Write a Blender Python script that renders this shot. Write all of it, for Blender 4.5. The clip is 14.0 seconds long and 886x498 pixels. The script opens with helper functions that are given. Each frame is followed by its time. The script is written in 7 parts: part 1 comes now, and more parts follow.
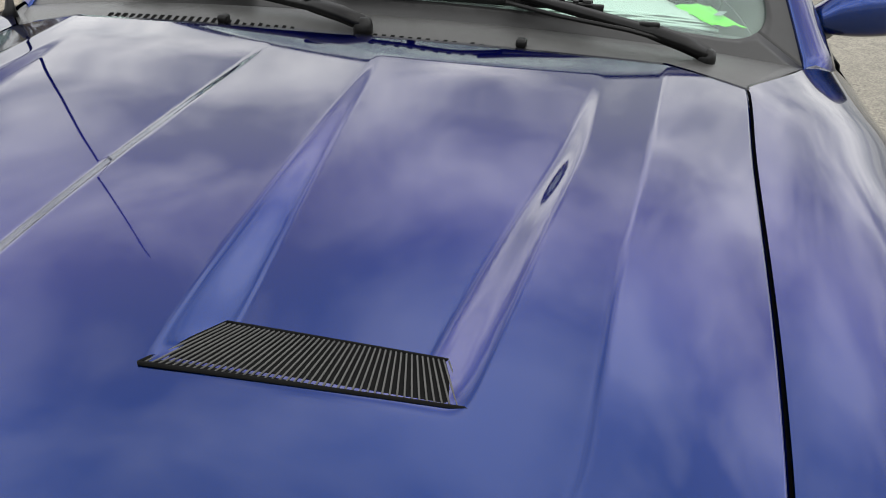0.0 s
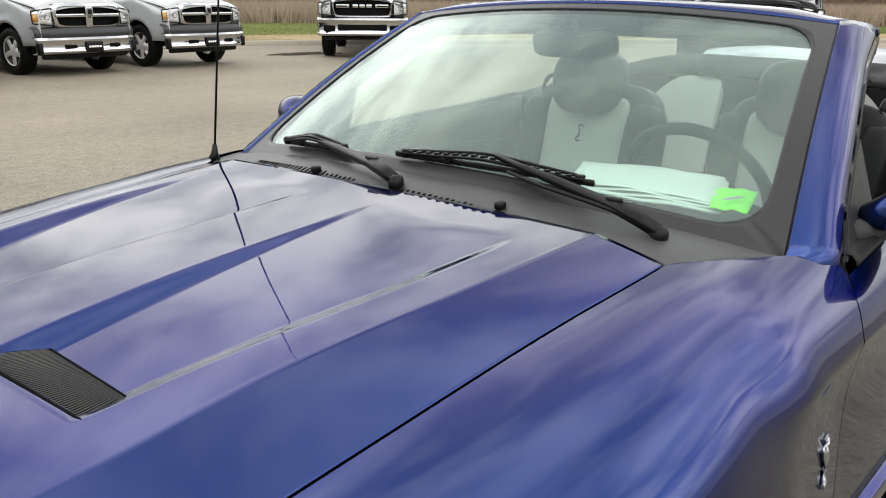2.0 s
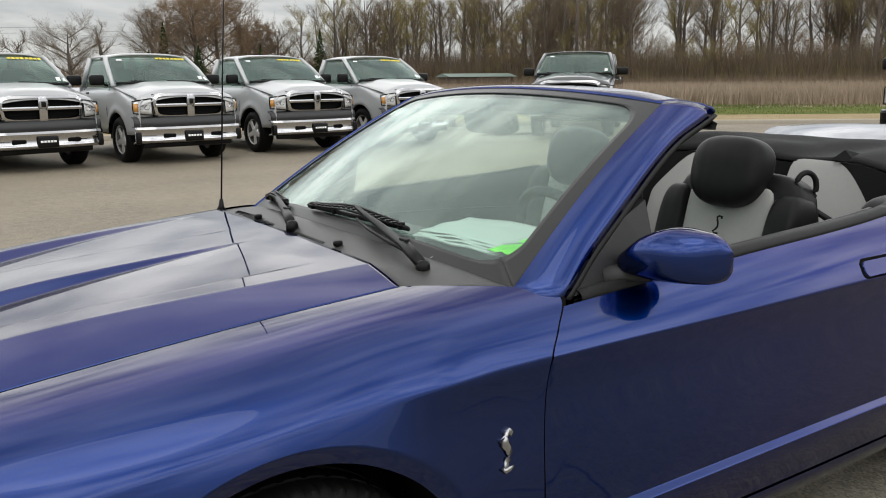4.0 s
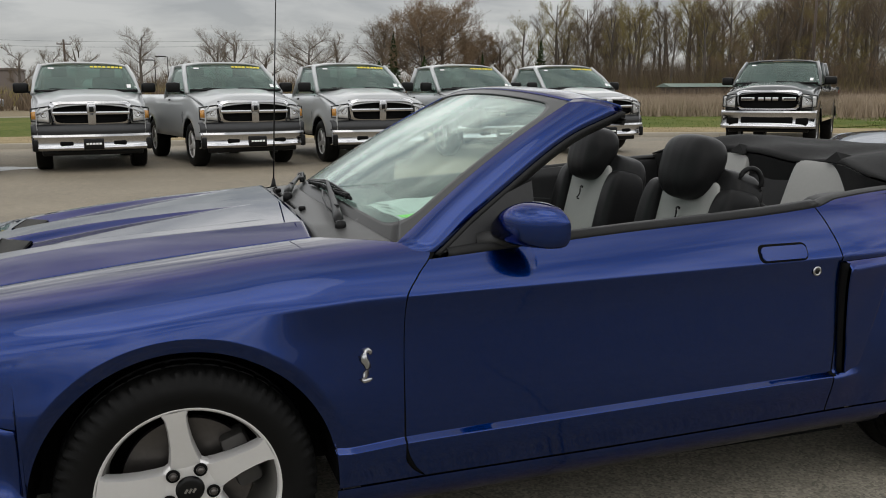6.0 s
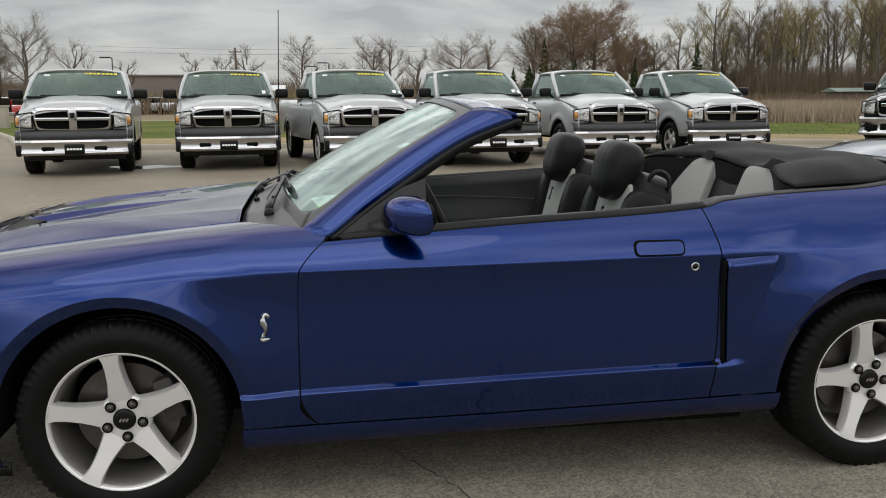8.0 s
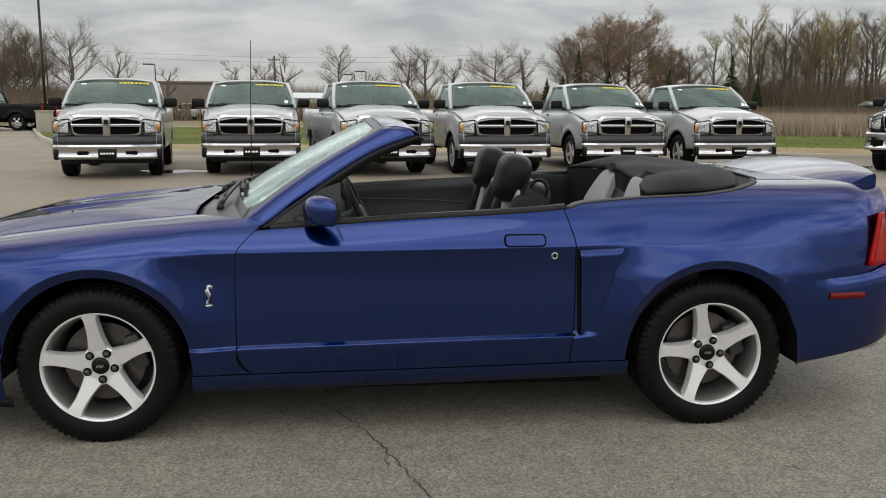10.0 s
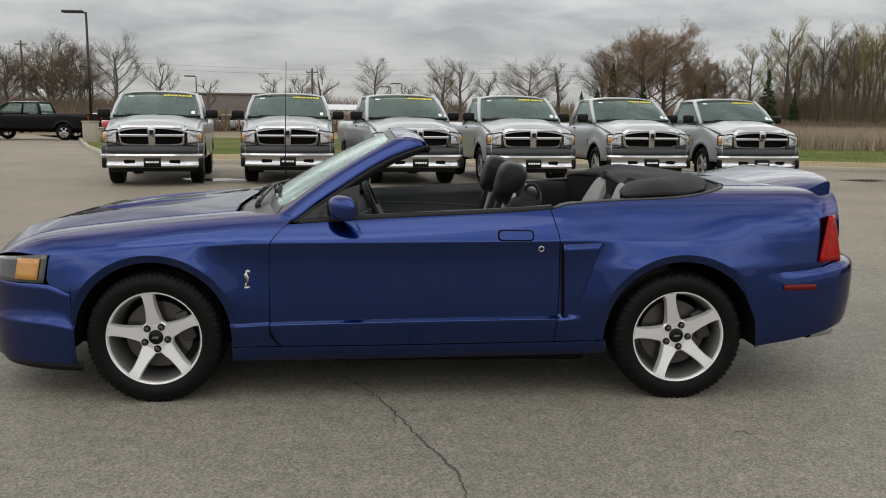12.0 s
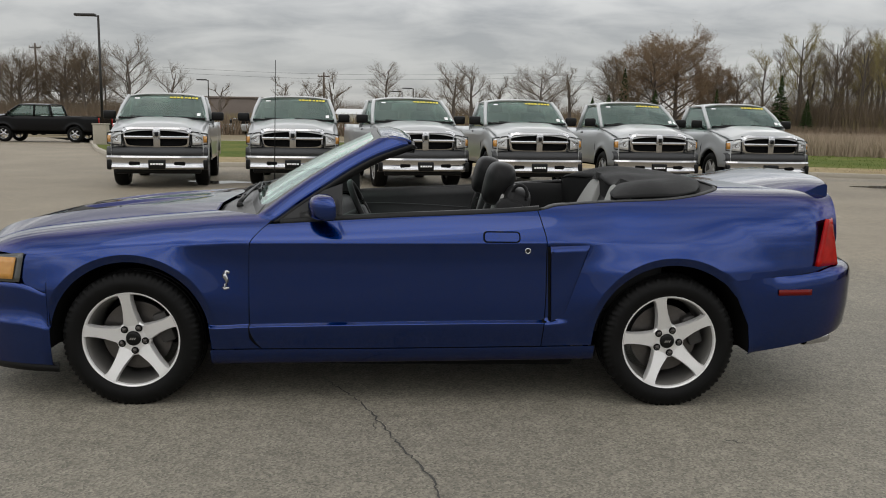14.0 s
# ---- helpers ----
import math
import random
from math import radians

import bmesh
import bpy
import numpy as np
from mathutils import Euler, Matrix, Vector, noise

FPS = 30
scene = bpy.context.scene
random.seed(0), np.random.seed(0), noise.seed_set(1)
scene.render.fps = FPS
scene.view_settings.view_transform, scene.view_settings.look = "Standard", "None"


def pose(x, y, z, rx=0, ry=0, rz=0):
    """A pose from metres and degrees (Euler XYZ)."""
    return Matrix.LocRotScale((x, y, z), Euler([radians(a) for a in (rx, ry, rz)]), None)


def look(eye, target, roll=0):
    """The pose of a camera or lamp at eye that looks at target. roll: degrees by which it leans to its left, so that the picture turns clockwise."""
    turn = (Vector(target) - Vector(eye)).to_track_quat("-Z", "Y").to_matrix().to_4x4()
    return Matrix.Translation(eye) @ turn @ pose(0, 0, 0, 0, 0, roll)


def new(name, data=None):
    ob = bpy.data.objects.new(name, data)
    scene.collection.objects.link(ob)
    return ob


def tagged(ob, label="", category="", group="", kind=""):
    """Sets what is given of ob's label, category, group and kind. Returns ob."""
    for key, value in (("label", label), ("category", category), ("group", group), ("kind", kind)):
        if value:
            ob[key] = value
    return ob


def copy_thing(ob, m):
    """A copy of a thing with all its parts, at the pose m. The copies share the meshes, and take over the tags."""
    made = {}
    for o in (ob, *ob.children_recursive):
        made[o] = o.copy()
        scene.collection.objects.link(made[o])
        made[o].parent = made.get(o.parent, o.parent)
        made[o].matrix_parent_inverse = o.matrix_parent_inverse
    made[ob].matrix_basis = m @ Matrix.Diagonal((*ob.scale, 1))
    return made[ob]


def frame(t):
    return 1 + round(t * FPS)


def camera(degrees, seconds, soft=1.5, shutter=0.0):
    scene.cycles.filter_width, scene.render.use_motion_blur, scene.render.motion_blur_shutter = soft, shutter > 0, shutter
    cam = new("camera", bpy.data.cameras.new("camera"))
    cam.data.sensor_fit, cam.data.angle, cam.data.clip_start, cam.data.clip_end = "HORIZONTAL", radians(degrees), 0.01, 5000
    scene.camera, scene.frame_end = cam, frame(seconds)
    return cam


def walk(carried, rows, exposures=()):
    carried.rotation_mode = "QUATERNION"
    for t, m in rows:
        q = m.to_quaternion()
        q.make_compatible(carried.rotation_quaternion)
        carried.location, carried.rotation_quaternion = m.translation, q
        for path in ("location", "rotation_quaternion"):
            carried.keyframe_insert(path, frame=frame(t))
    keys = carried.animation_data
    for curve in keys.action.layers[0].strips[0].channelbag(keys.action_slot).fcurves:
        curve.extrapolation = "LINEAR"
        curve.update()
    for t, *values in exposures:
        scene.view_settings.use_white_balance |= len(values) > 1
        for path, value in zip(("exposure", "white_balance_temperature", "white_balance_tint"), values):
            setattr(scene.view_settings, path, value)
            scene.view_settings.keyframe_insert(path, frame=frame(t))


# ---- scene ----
cam = camera(54.6, 14.0, soft=1.0)
PATH = [
    (0, (-1.025, -0.439, 1.279), (0.728, -0.096, 0.38), 2.1),
    (0.5, (-1.044, -0.583, 1.295), (0.678, 0.044, 0.493), 1.2),
    (1, (-0.963, -0.775, 1.304), (0.699, 0.067, 0.578), 0.9),
    (1.5, (-0.912, -1.006, 1.313), (0.657, 0.041, 0.646), 0.6),
    (2, (-0.889, -1.244, 1.333), (0.566, 0.007, 0.768), 0.4),
    (2.5, (-0.82, -1.475, 1.346), (0.528, -0.078, 0.866), 0.2),
    (3, (-0.696, -1.736, 1.355), (0.556, -0.236, 0.925), 0.2),
    (3.2, (-0.665, -1.833, 1.353), (0.547, -0.299, 0.934), -0.1),
    (5.3, (-0.225, -2.736, 1.31), (0.58, -0.942, 0.944), -0.3),
    (5.5, (-0.17, -2.817, 1.301), (0.58, -0.999, 0.935), -0.3),
    (6, (-0.027, -2.999, 1.312), (0.591, -1.132, 0.951), -0.3),
    (6.5, (0.169, -3.137, 1.301), (0.685, -1.238, 0.942), -0.3),
    (7, (0.344, -3.276, 1.308), (0.739, -1.349, 0.952), -0.4),
    (7.5, (0.499, -3.422, 1.315), (0.815, -1.479, 0.962), -0.3),
    (8, (0.647, -3.576, 1.325), (0.921, -1.625, 0.976), -0.3),
    (8.5, (0.794, -3.717, 1.33), (1.051, -1.764, 0.979), -0.2),
    (8.7, (0.86, -3.83, 1.35), (1.096, -1.875, 1.002), -0.0),
    (10.8, (1.136, -4.625, 1.379), (1.318, -2.659, 1.06), 0.5),
    (11, (1.156, -4.699, 1.376), (1.335, -2.732, 1.06), 0.6),
    (11.5, (1.162, -4.873, 1.385), (1.332, -2.904, 1.076), 0.7),
    (12, (1.164, -4.989, 1.389), (1.274, -3.015, 1.086), 0.6),
    (12.5, (1.203, -4.979, 1.377), (1.308, -3.004, 1.079), 0.7),
    (13, (1.246, -4.918, 1.362), (1.348, -2.942, 1.066), 0.7),
    (13.5, (1.283, -4.881, 1.352), (1.375, -2.905, 1.058), 0.8),
    (14, (1.298, -4.897, 1.359), (1.382, -2.92, 1.067), 0.9),
]
walk(cam, [(t, look(eye, target, roll)) for t, eye, target, roll in PATH],
     [(0.0, -0.1), (1.5, -0.10), (3.0, -0.27), (5.5, -0.84), (6.5, -0.90), (7.0, -0.78), (8.5, -0.70), (11.0, -0.66), (12.0, -0.77), (14.0, -0.83)])

# ---- world, sun ----
SUN_EL, SUN_AZ = radians(52), radians(200)
world = bpy.data.worlds.new("overcast_sky")
scene.world = world
world.use_nodes = True
wn, wl = world.node_tree.nodes, world.node_tree.links
wn.clear()


wnode = wn.new
w_out = wnode("ShaderNodeOutputWorld")
w_bg = wnode("ShaderNodeBackground")
w_tc = wnode("ShaderNodeTexCoord")
w_sky = wnode("ShaderNodeTexSky")
w_sky.sky_type, w_sky.sun_disc, w_sky.sun_elevation, w_sky.sun_rotation = "NISHITA", False, SUN_EL, SUN_AZ
w_sep = wnode("ShaderNodeSeparateXYZ")
w_zz = wnode("ShaderNodeMath")  # clouds lie on a flat deck: streaks near the horizon, puffs overhead
w_zz.operation, w_zz.use_clamp = "ADD", False
w_zz.inputs[1].default_value = 0.22
w_zm = wnode("ShaderNodeMath")
w_zm.operation = "MAXIMUM"
w_zm.inputs[1].default_value = 0.05
w_dx, w_dy, w_cmb = wnode("ShaderNodeMath"), wnode("ShaderNodeMath"), wnode("ShaderNodeCombineXYZ")
w_dx.operation = w_dy.operation = "DIVIDE"
w_map = wnode("ShaderNodeMapping")
w_map.inputs["Scale"].default_value = (0.75, 1.0, 1.0)
w_map.inputs["Rotation"].default_value = (0.0, 0.0, 0.25)
w_map.inputs["Location"].default_value = (3.1, 1.7, 0.0)
w_n1, w_n2 = wnode("ShaderNodeTexNoise"), wnode("ShaderNodeTexNoise")
w_n1.inputs["Scale"].default_value, w_n1.inputs["Detail"].default_value, w_n1.inputs["Roughness"].default_value = 3.4, 6.0, 0.54
w_n1.inputs["Distortion"].default_value = 0.35
w_n2.inputs["Scale"].default_value, w_n2.inputs["Detail"].default_value = 1.1, 4.0
w_mixn = wnode("ShaderNodeMix")
w_mixn.data_type = "FLOAT"
w_mixn.inputs["Factor"].default_value = 0.36
w_r1 = wnode("ShaderNodeValToRGB")
w_r1.color_ramp.elements[0].position, w_r1.color_ramp.elements[0].color = 0.40, (0.34, 0.352, 0.375, 1)
w_r1.color_ramp.elements[1].position, w_r1.color_ramp.elements[1].color = 0.59, (0.99, 0.98, 0.95, 1)
w_up = wnode("ShaderNodeMapRange")  # an overcast sky is brighter well above the horizon
w_up.interpolation_type = "SMOOTHSTEP"
w_up.inputs["From Min"].default_value, w_up.inputs["From Max"].default_value = 0.10, 0.27
w_up.inputs["To Min"].default_value, w_up.inputs["To Max"].default_value = 1.15, 3.3
w_dim = wnode("ShaderNodeMapRange")  # thicker cloud overhead
w_dim.interpolation_type = "SMOOTHSTEP"
w_dim.inputs["From Min"].default_value, w_dim.inputs["From Max"].default_value = 0.48, 0.90
w_dim.inputs["To Min"].default_value, w_dim.inputs["To Max"].default_value = 1.0, 0.66
w_lum = wnode("ShaderNodeMath")
w_lum.operation = "MULTIPLY"
w_mul, w_sc = wnode("ShaderNodeVectorMath"), wnode("ShaderNodeVectorMath")
w_mul.operation = w_sc.operation = "SCALE"
w_sc.inputs["Scale"].default_value = 0.02
w_even, w_fade = wnode("ShaderNodeMix"), wnode("ShaderNodeMapRange")  # far off, the cloud deck evens out
w_even.data_type = "RGBA"
w_even.inputs["A"].default_value = (0.665, 0.665, 0.66, 1)
w_fade.inputs["From Min"].default_value, w_fade.inputs["From Max"].default_value = 0.0, 0.40
w_fade.inputs["To Min"].default_value, w_fade.inputs["To Max"].default_value = 0.22, 1.0
w_add = wnode("ShaderNodeVectorMath")
wl.new(w_sep.outputs["Z"], w_zz.inputs[0])
wl.new(w_zz.outputs[0], w_zm.inputs[0])
for ax_, dv_ in (("X", w_dx), ("Y", w_dy)):
    wl.new(w_sep.outputs[ax_], dv_.inputs[0])
    wl.new(w_zm.outputs[0], dv_.inputs[1])
    wl.new(dv_.outputs[0], w_cmb.inputs[ax_])
wl.new(w_cmb.outputs["Vector"], w_map.inputs["Vector"])
wl.new(w_map.outputs["Vector"], w_n1.inputs["Vector"])
wl.new(w_map.outputs["Vector"], w_n2.inputs["Vector"])
wl.new(w_n1.outputs["Fac"], w_mixn.inputs["A"])
wl.new(w_n2.outputs["Fac"], w_mixn.inputs["B"])
wl.new(w_mixn.outputs["Result"], w_r1.inputs["Fac"])
wl.new(w_tc.outputs["Generated"], w_sep.inputs["Vector"])
wl.new(w_sep.outputs["Z"], w_up.inputs["Value"])
wl.new(w_sep.outputs["Z"], w_fade.inputs["Value"])
wl.new(w_fade.outputs["Result"], w_even.inputs["Factor"])
wl.new(w_r1.outputs["Color"], w_even.inputs["B"])
wl.new(w_even.outputs["Result"], w_mul.inputs[0])
wl.new(w_sep.outputs["Z"], w_dim.inputs["Value"])
wl.new(w_up.outputs["Result"], w_lum.inputs[0])
wl.new(w_dim.outputs["Result"], w_lum.inputs[1])
wl.new(w_lum.outputs[0], w_mul.inputs["Scale"])
wl.new(w_sky.outputs["Color"], w_sc.inputs[0])
wl.new(w_mul.outputs["Vector"], w_add.inputs[0])
wl.new(w_sc.outputs["Vector"], w_add.inputs[1])
wl.new(w_add.outputs["Vector"], w_bg.inputs["Color"])
wl.new(w_bg.outputs["Background"], w_out.inputs["Surface"])
w_bg.inputs["Strength"].default_value = 1.0

sun = new("sun", bpy.data.lights.new("sun", "SUN"))
sun.data.energy, sun.data.angle, sun.data.color = 0.6, radians(40), (1.0, 0.96, 0.9)
sun.matrix_world = look((0, 0, 30), (6, 14, 0))


# ---- materials ----
def mat(name, color=(0.5, 0.5, 0.5), rough=0.5, metal=0.0, coat=0.0, coat_rough=0.05, grain=0.0, grain_scale=40.0, bump=0.0,
        bump_scale=200.0, spec=0.5, trans=0.0, ior=1.5, emit=0.0, color2=None, blotch=0.0, blotch_scale=3.0, sheen=0.0):
    """A surface with fine grain, broad blotches and relief."""
    m = bpy.data.materials.new(name)
    m.use_nodes = True
    nt = m.node_tree
    b = nt.nodes["Principled BSDF"]
    b.inputs["Roughness"].default_value = rough
    b.inputs["Metallic"].default_value = metal
    b.inputs["Coat Weight"].default_value = coat
    b.inputs["Coat Roughness"].default_value = coat_rough
    b.inputs["Specular IOR Level"].default_value = spec
    b.inputs["Transmission Weight"].default_value = trans
    b.inputs["IOR"].default_value = ior
    b.inputs["Sheen Weight"].default_value = sheen
    b.inputs["Base Color"].default_value = (*color, 1)
    if emit:
        b.inputs["Emission Color"].default_value = (*color, 1)
        b.inputs["Emission Strength"].default_value = emit
    tc = nt.nodes.new("ShaderNodeTexCoord")
    if grain or blotch:
        c2 = color2 or tuple(min(1, c * 1.8 + 0.01) for c in color)
        n1 = nt.nodes.new("ShaderNodeTexNoise")
        n1.inputs["Scale"].default_value, n1.inputs["Detail"].default_value = grain_scale, 5
        n2 = nt.nodes.new("ShaderNodeTexNoise")
        n2.inputs["Scale"].default_value, n2.inputs["Detail"].default_value = blotch_scale, 4
        for n in (n1, n2):
            nt.links.new(tc.outputs["Object"], n.inputs["Vector"])
        a = nt.nodes.new("ShaderNodeMath")
        a.operation = "MULTIPLY_ADD"
        nt.links.new(n1.outputs["Fac"], a.inputs[0])
        a.inputs[1].default_value, a.inputs[2].default_value = grain * 2, 0.5 - grain - blotch
        c = nt.nodes.new("ShaderNodeMath")
        c.operation, c.use_clamp = "MULTIPLY_ADD", True
        nt.links.new(n2.outputs["Fac"], c.inputs[0])
        c.inputs[1].default_value = blotch * 2
        nt.links.new(a.outputs[0], c.inputs[2])
        mix = nt.nodes.new("ShaderNodeMix")
        mix.data_type = "RGBA"
        mix.inputs["A"].default_value, mix.inputs["B"].default_value = (*color, 1), (*c2, 1)
        nt.links.new(c.outputs[0], mix.inputs["Factor"])
        nt.links.new(mix.outputs["Result"], b.inputs["Base Color"])
    if bump:
        n3 = nt.nodes.new("ShaderNodeTexNoise")
        n3.inputs["Scale"].default_value, n3.inputs["Detail"].default_value = bump_scale, 3
        nt.links.new(tc.outputs["Object"], n3.inputs["Vector"])
        bp = nt.nodes.new("ShaderNodeBump")
        bp.inputs["Strength"].default_value, bp.inputs["Distance"].default_value = bump, 0.004
        nt.links.new(n3.outputs["Fac"], bp.inputs["Height"])
        nt.links.new(bp.outputs["Normal"], b.inputs["Normal"])
    return m


PAINT = mat("blue_metallic_paint", (0.0001, 0.0182, 0.122), 0.25, 1.0, 1.0, 0.032, grain=0.22, grain_scale=900, color2=(0.0002, 0.0252, 0.167),
            blotch=0.06, blotch_scale=2.0)
PAINT.node_tree.nodes["Principled BSDF"].inputs["Coat IOR"].default_value = 1.48
PAINT.node_tree.nodes["Principled BSDF"].inputs["Specular Tint"].default_value = (0.03, 0.14, 0.21, 1)
COWL = mat("black_textured_plastic", (0.028, 0.028, 0.027), 0.40, bump=0.15, bump_scale=900, grain=0.2, grain_scale=60)
SATIN = mat("satin_black_plastic", (0.004, 0.004, 0.004), 0.35, spec=0.22, bump=0.1, bump_scale=500)
TRIM = mat("black_rubber_trim", (0.006, 0.006, 0.006), 0.5, spec=0.2, bump=0.2, bump_scale=400, grain=0.2)
DEEP = mat("matt_black_liner", (0.0015, 0.0015, 0.0015), 0.95, spec=0.04, grain=0.1)
TYRE = mat("tyre_rubber", (0.003, 0.003, 0.003), 0.48, spec=0.11, bump=0.15, bump_scale=300, grain=0.3, grain_scale=30, color2=(0.008, 0.0079, 0.0077))
ALLOY = mat("machined_alloy", (0.74, 0.73, 0.72), 0.40, 0.55, 0.4, 0.1, grain=0.2, grain_scale=90, color2=(0.84, 0.83, 0.82))
BARREL = mat("dusty_wheel_barrel", (0.16, 0.155, 0.15), 0.5, 0.7, grain=0.3, grain_scale=25, blotch=0.2, blotch_scale=9, color2=(0.25, 0.24, 0.22))
DISC = mat("brake_disc_steel", (0.07, 0.064, 0.06), 0.4, 0.9, grain=0.3, grain_scale=60, blotch=0.2)
RUST = mat("brake_caliper_iron", (0.035, 0.033, 0.031), 0.6, 0.4, grain=0.3)
CHROME = mat("chrome", (0.55, 0.55, 0.56), 0.10, 1.0)
DKCHROME = mat("dull_chrome", (0.45, 0.45, 0.46), 0.22, 1.0)
LEATHER = mat("black_leather", (0.004, 0.004, 0.0042), 0.40, spec=0.13, bump=0.10, bump_scale=350, grain=0.2)
SUEDE = mat("pale_grey_suede", (0.28, 0.28, 0.265), 0.9, bump=0.25, bump_scale=500, grain=0.2, grain_scale=80, color2=(0.35, 0.35, 0.335))
CARD = mat("black_grained_vinyl_trim", (0.011, 0.011, 0.0115), 0.42, spec=0.3, bump=0.15, bump_scale=400, grain=0.2)
VINYL = mat("black_vinyl_cover", (0.006, 0.006, 0.006), 0.55, spec=0.06, bump=0.3, bump_scale=450, grain=0.2, blotch=0.1)
DASH = mat("charcoal_dash_plastic", (0.04, 0.041, 0.042), 0.6, spec=0.2, bump=0.08, bump_scale=600, grain=0.2)
CARPET = mat("charcoal_carpet", (0.010, 0.010, 0.0105), 0.95, bump=0.6, bump_scale=500, grain=0.3)
GLASS = mat("clear_green_glass", (0.86, 0.95, 0.91), 0.0, trans=1.0, ior=1.55)
PAPER = mat("white_paper", (0.60, 0.62, 0.60), 0.7, grain=0.1, grain_scale=20, color2=(0.68, 0.69, 0.67))
GREEN = mat("bright_green_card", (0.16, 0.85, 0.03), 0.6, grain=0.05)
BARS = mat("printed_grey_bars", (0.35, 0.36, 0.36), 0.8)
REDLENS = mat("red_lamp_lens", (0.15, 0.002, 0.002), 0.2, spec=0.2, grain=0.45, grain_scale=22, color2=(0.55, 0.010, 0.006))
MARKER = mat("dark_red_marker_lens", (0.11, 0.004, 0.003), 0.3, spec=0.2, grain=0.2, grain_scale=50, color2=(0.16, 0.008, 0.006))
AMBER = mat("amber_lens", (0.40, 0.17, 0.03), 0.15, coat=0.5, grain=0.4, grain_scale=45, color2=(0.58, 0.30, 0.07))
HEADLENS = mat("smoked_headlamp_lens", (0.02, 0.02, 0.02), 0.12, 0.3, coat=0.6, grain=0.4, grain_scale=25, color2=(0.12, 0.12, 0.11))
LAMPGLASS = mat("clear_lamp_lens", (0.30, 0.30, 0.29), 0.15, 0.5, coat=1.0, grain=0.5, grain_scale=22, color2=(0.92, 0.92, 0.90))
SILVER = mat("silver_metallic_paint", (0.42, 0.43, 0.435), 0.38, 0.4, 0.7, 0.04, grain=0.15, grain_scale=300, color2=(0.49, 0.50, 0.505))
SLATE = mat("dark_slate_metallic_paint", (0.055, 0.059, 0.059), 0.3, 0.6, 1.0, 0.03, grain=0.15, grain_scale=300)
BLACKPAINT = mat("black_paint", (0.005, 0.005, 0.0055), 0.12, spec=0.18)
GREYPLASTIC = mat("dark_grey_bumper_plastic", (0.030, 0.031, 0.033), 0.5, bump=0.2, bump_scale=300)
AUTOGLASS = mat("dark_vehicle_glass", (0.55, 0.64, 0.61), 0.0, trans=1.0, ior=1.45)
for glass_, tint, share in ((GLASS, (0.86, 0.95, 0.91, 1), 0.045), (AUTOGLASS, (0.55, 0.66, 0.62, 1), 0.06)):
    # clear tinted pane, mirror gloss, and a pale diffuse share painting in sky haze
    nt = glass_.node_tree
    clear_, gloss_, veil_ = nt.nodes.new("ShaderNodeBsdfTransparent"), nt.nodes.new("ShaderNodeBsdfGlossy"), nt.nodes.new("ShaderNodeBsdfDiffuse")
    clear_.inputs["Color"].default_value = tint
    gloss_.inputs["Roughness"].default_value = 0.0
    gloss_.inputs["Color"].default_value = (0.93, 1.0, 0.97, 1)
    veil_.inputs["Color"].default_value = (0.70, 0.86, 0.80, 1)
    lw_ = nt.nodes.new("ShaderNodeLayerWeight")
    lw_.inputs["Blend"].default_value = 0.5
    pw_, fr_ = nt.nodes.new("ShaderNodeMath"), nt.nodes.new("ShaderNodeMath")
    pw_.operation, fr_.operation = "POWER", "MULTIPLY_ADD"
    pw_.inputs[1].default_value = 5.0
    fr_.inputs[1].default_value, fr_.inputs[2].default_value = 0.80, 0.040
    nt.links.new(lw_.outputs["Facing"], pw_.inputs[0])
    nt.links.new(pw_.outputs[0], fr_.inputs[0])
    m1_, m2_ = nt.nodes.new("ShaderNodeMixShader"), nt.nodes.new("ShaderNodeMixShader")
    m1_.inputs["Fac"].default_value = share
    nt.links.new(clear_.outputs["BSDF"], m1_.inputs[1])
    nt.links.new(veil_.outputs["BSDF"], m1_.inputs[2])
    nt.links.new(fr_.outputs[0], m2_.inputs["Fac"])
    nt.links.new(m1_.outputs["Shader"], m2_.inputs[1])
    nt.links.new(gloss_.outputs["BSDF"], m2_.inputs[2])
    nt.links.new(m2_.outputs["Shader"], nt.nodes["Material Output"].inputs["Surface"])
CABIN = mat("grey_cabin_trim", (0.08, 0.086, 0.083), 0.8, grain=0.3, grain_scale=3, color2=(0.17, 0.185, 0.18))
FRIT = mat("black_ceramic_glass_border", (0.012, 0.012, 0.012), 0.35, spec=0.35, grain=0.2)
SAIL = mat("dark_grey_moulded_plastic", (0.014, 0.014, 0.014), 0.45, spec=0.3, bump=0.12, bump_scale=700, grain=0.2)
YELLOW = mat("yellow_marker_paint", (0.75, 0.62, 0.05), 0.6)
WHITE = mat("white_paint", (0.78, 0.78, 0.77), 0.5, grain=0.1)
REDPAINT = mat("red_paint", (0.40, 0.02, 0.02), 0.3, coat=1.0)
POLE = mat("dark_bronze_pole", (0.025, 0.022, 0.02), 0.5, 0.3)
WOODPOLE = mat("weathered_timber_pole", (0.06, 0.045, 0.035), 0.85, grain=0.3, grain_scale=5)
BARK = mat("grey_brown_bark", (0.115, 0.095, 0.075), 0.95, grain=0.3, grain_scale=4, color2=(0.13, 0.11, 0.095))
TWIG = mat("bare_brown_twigs", (0.135, 0.105, 0.072), 0.95, spec=0.1, grain=0.3, grain_scale=0.6, color2=(0.20, 0.155, 0.11))
BUDS = mat("rusty_budding_twigs", (0.19, 0.13, 0.085), 0.95, spec=0.1, grain=0.3, grain_scale=0.5, color2=(0.27, 0.20, 0.13))
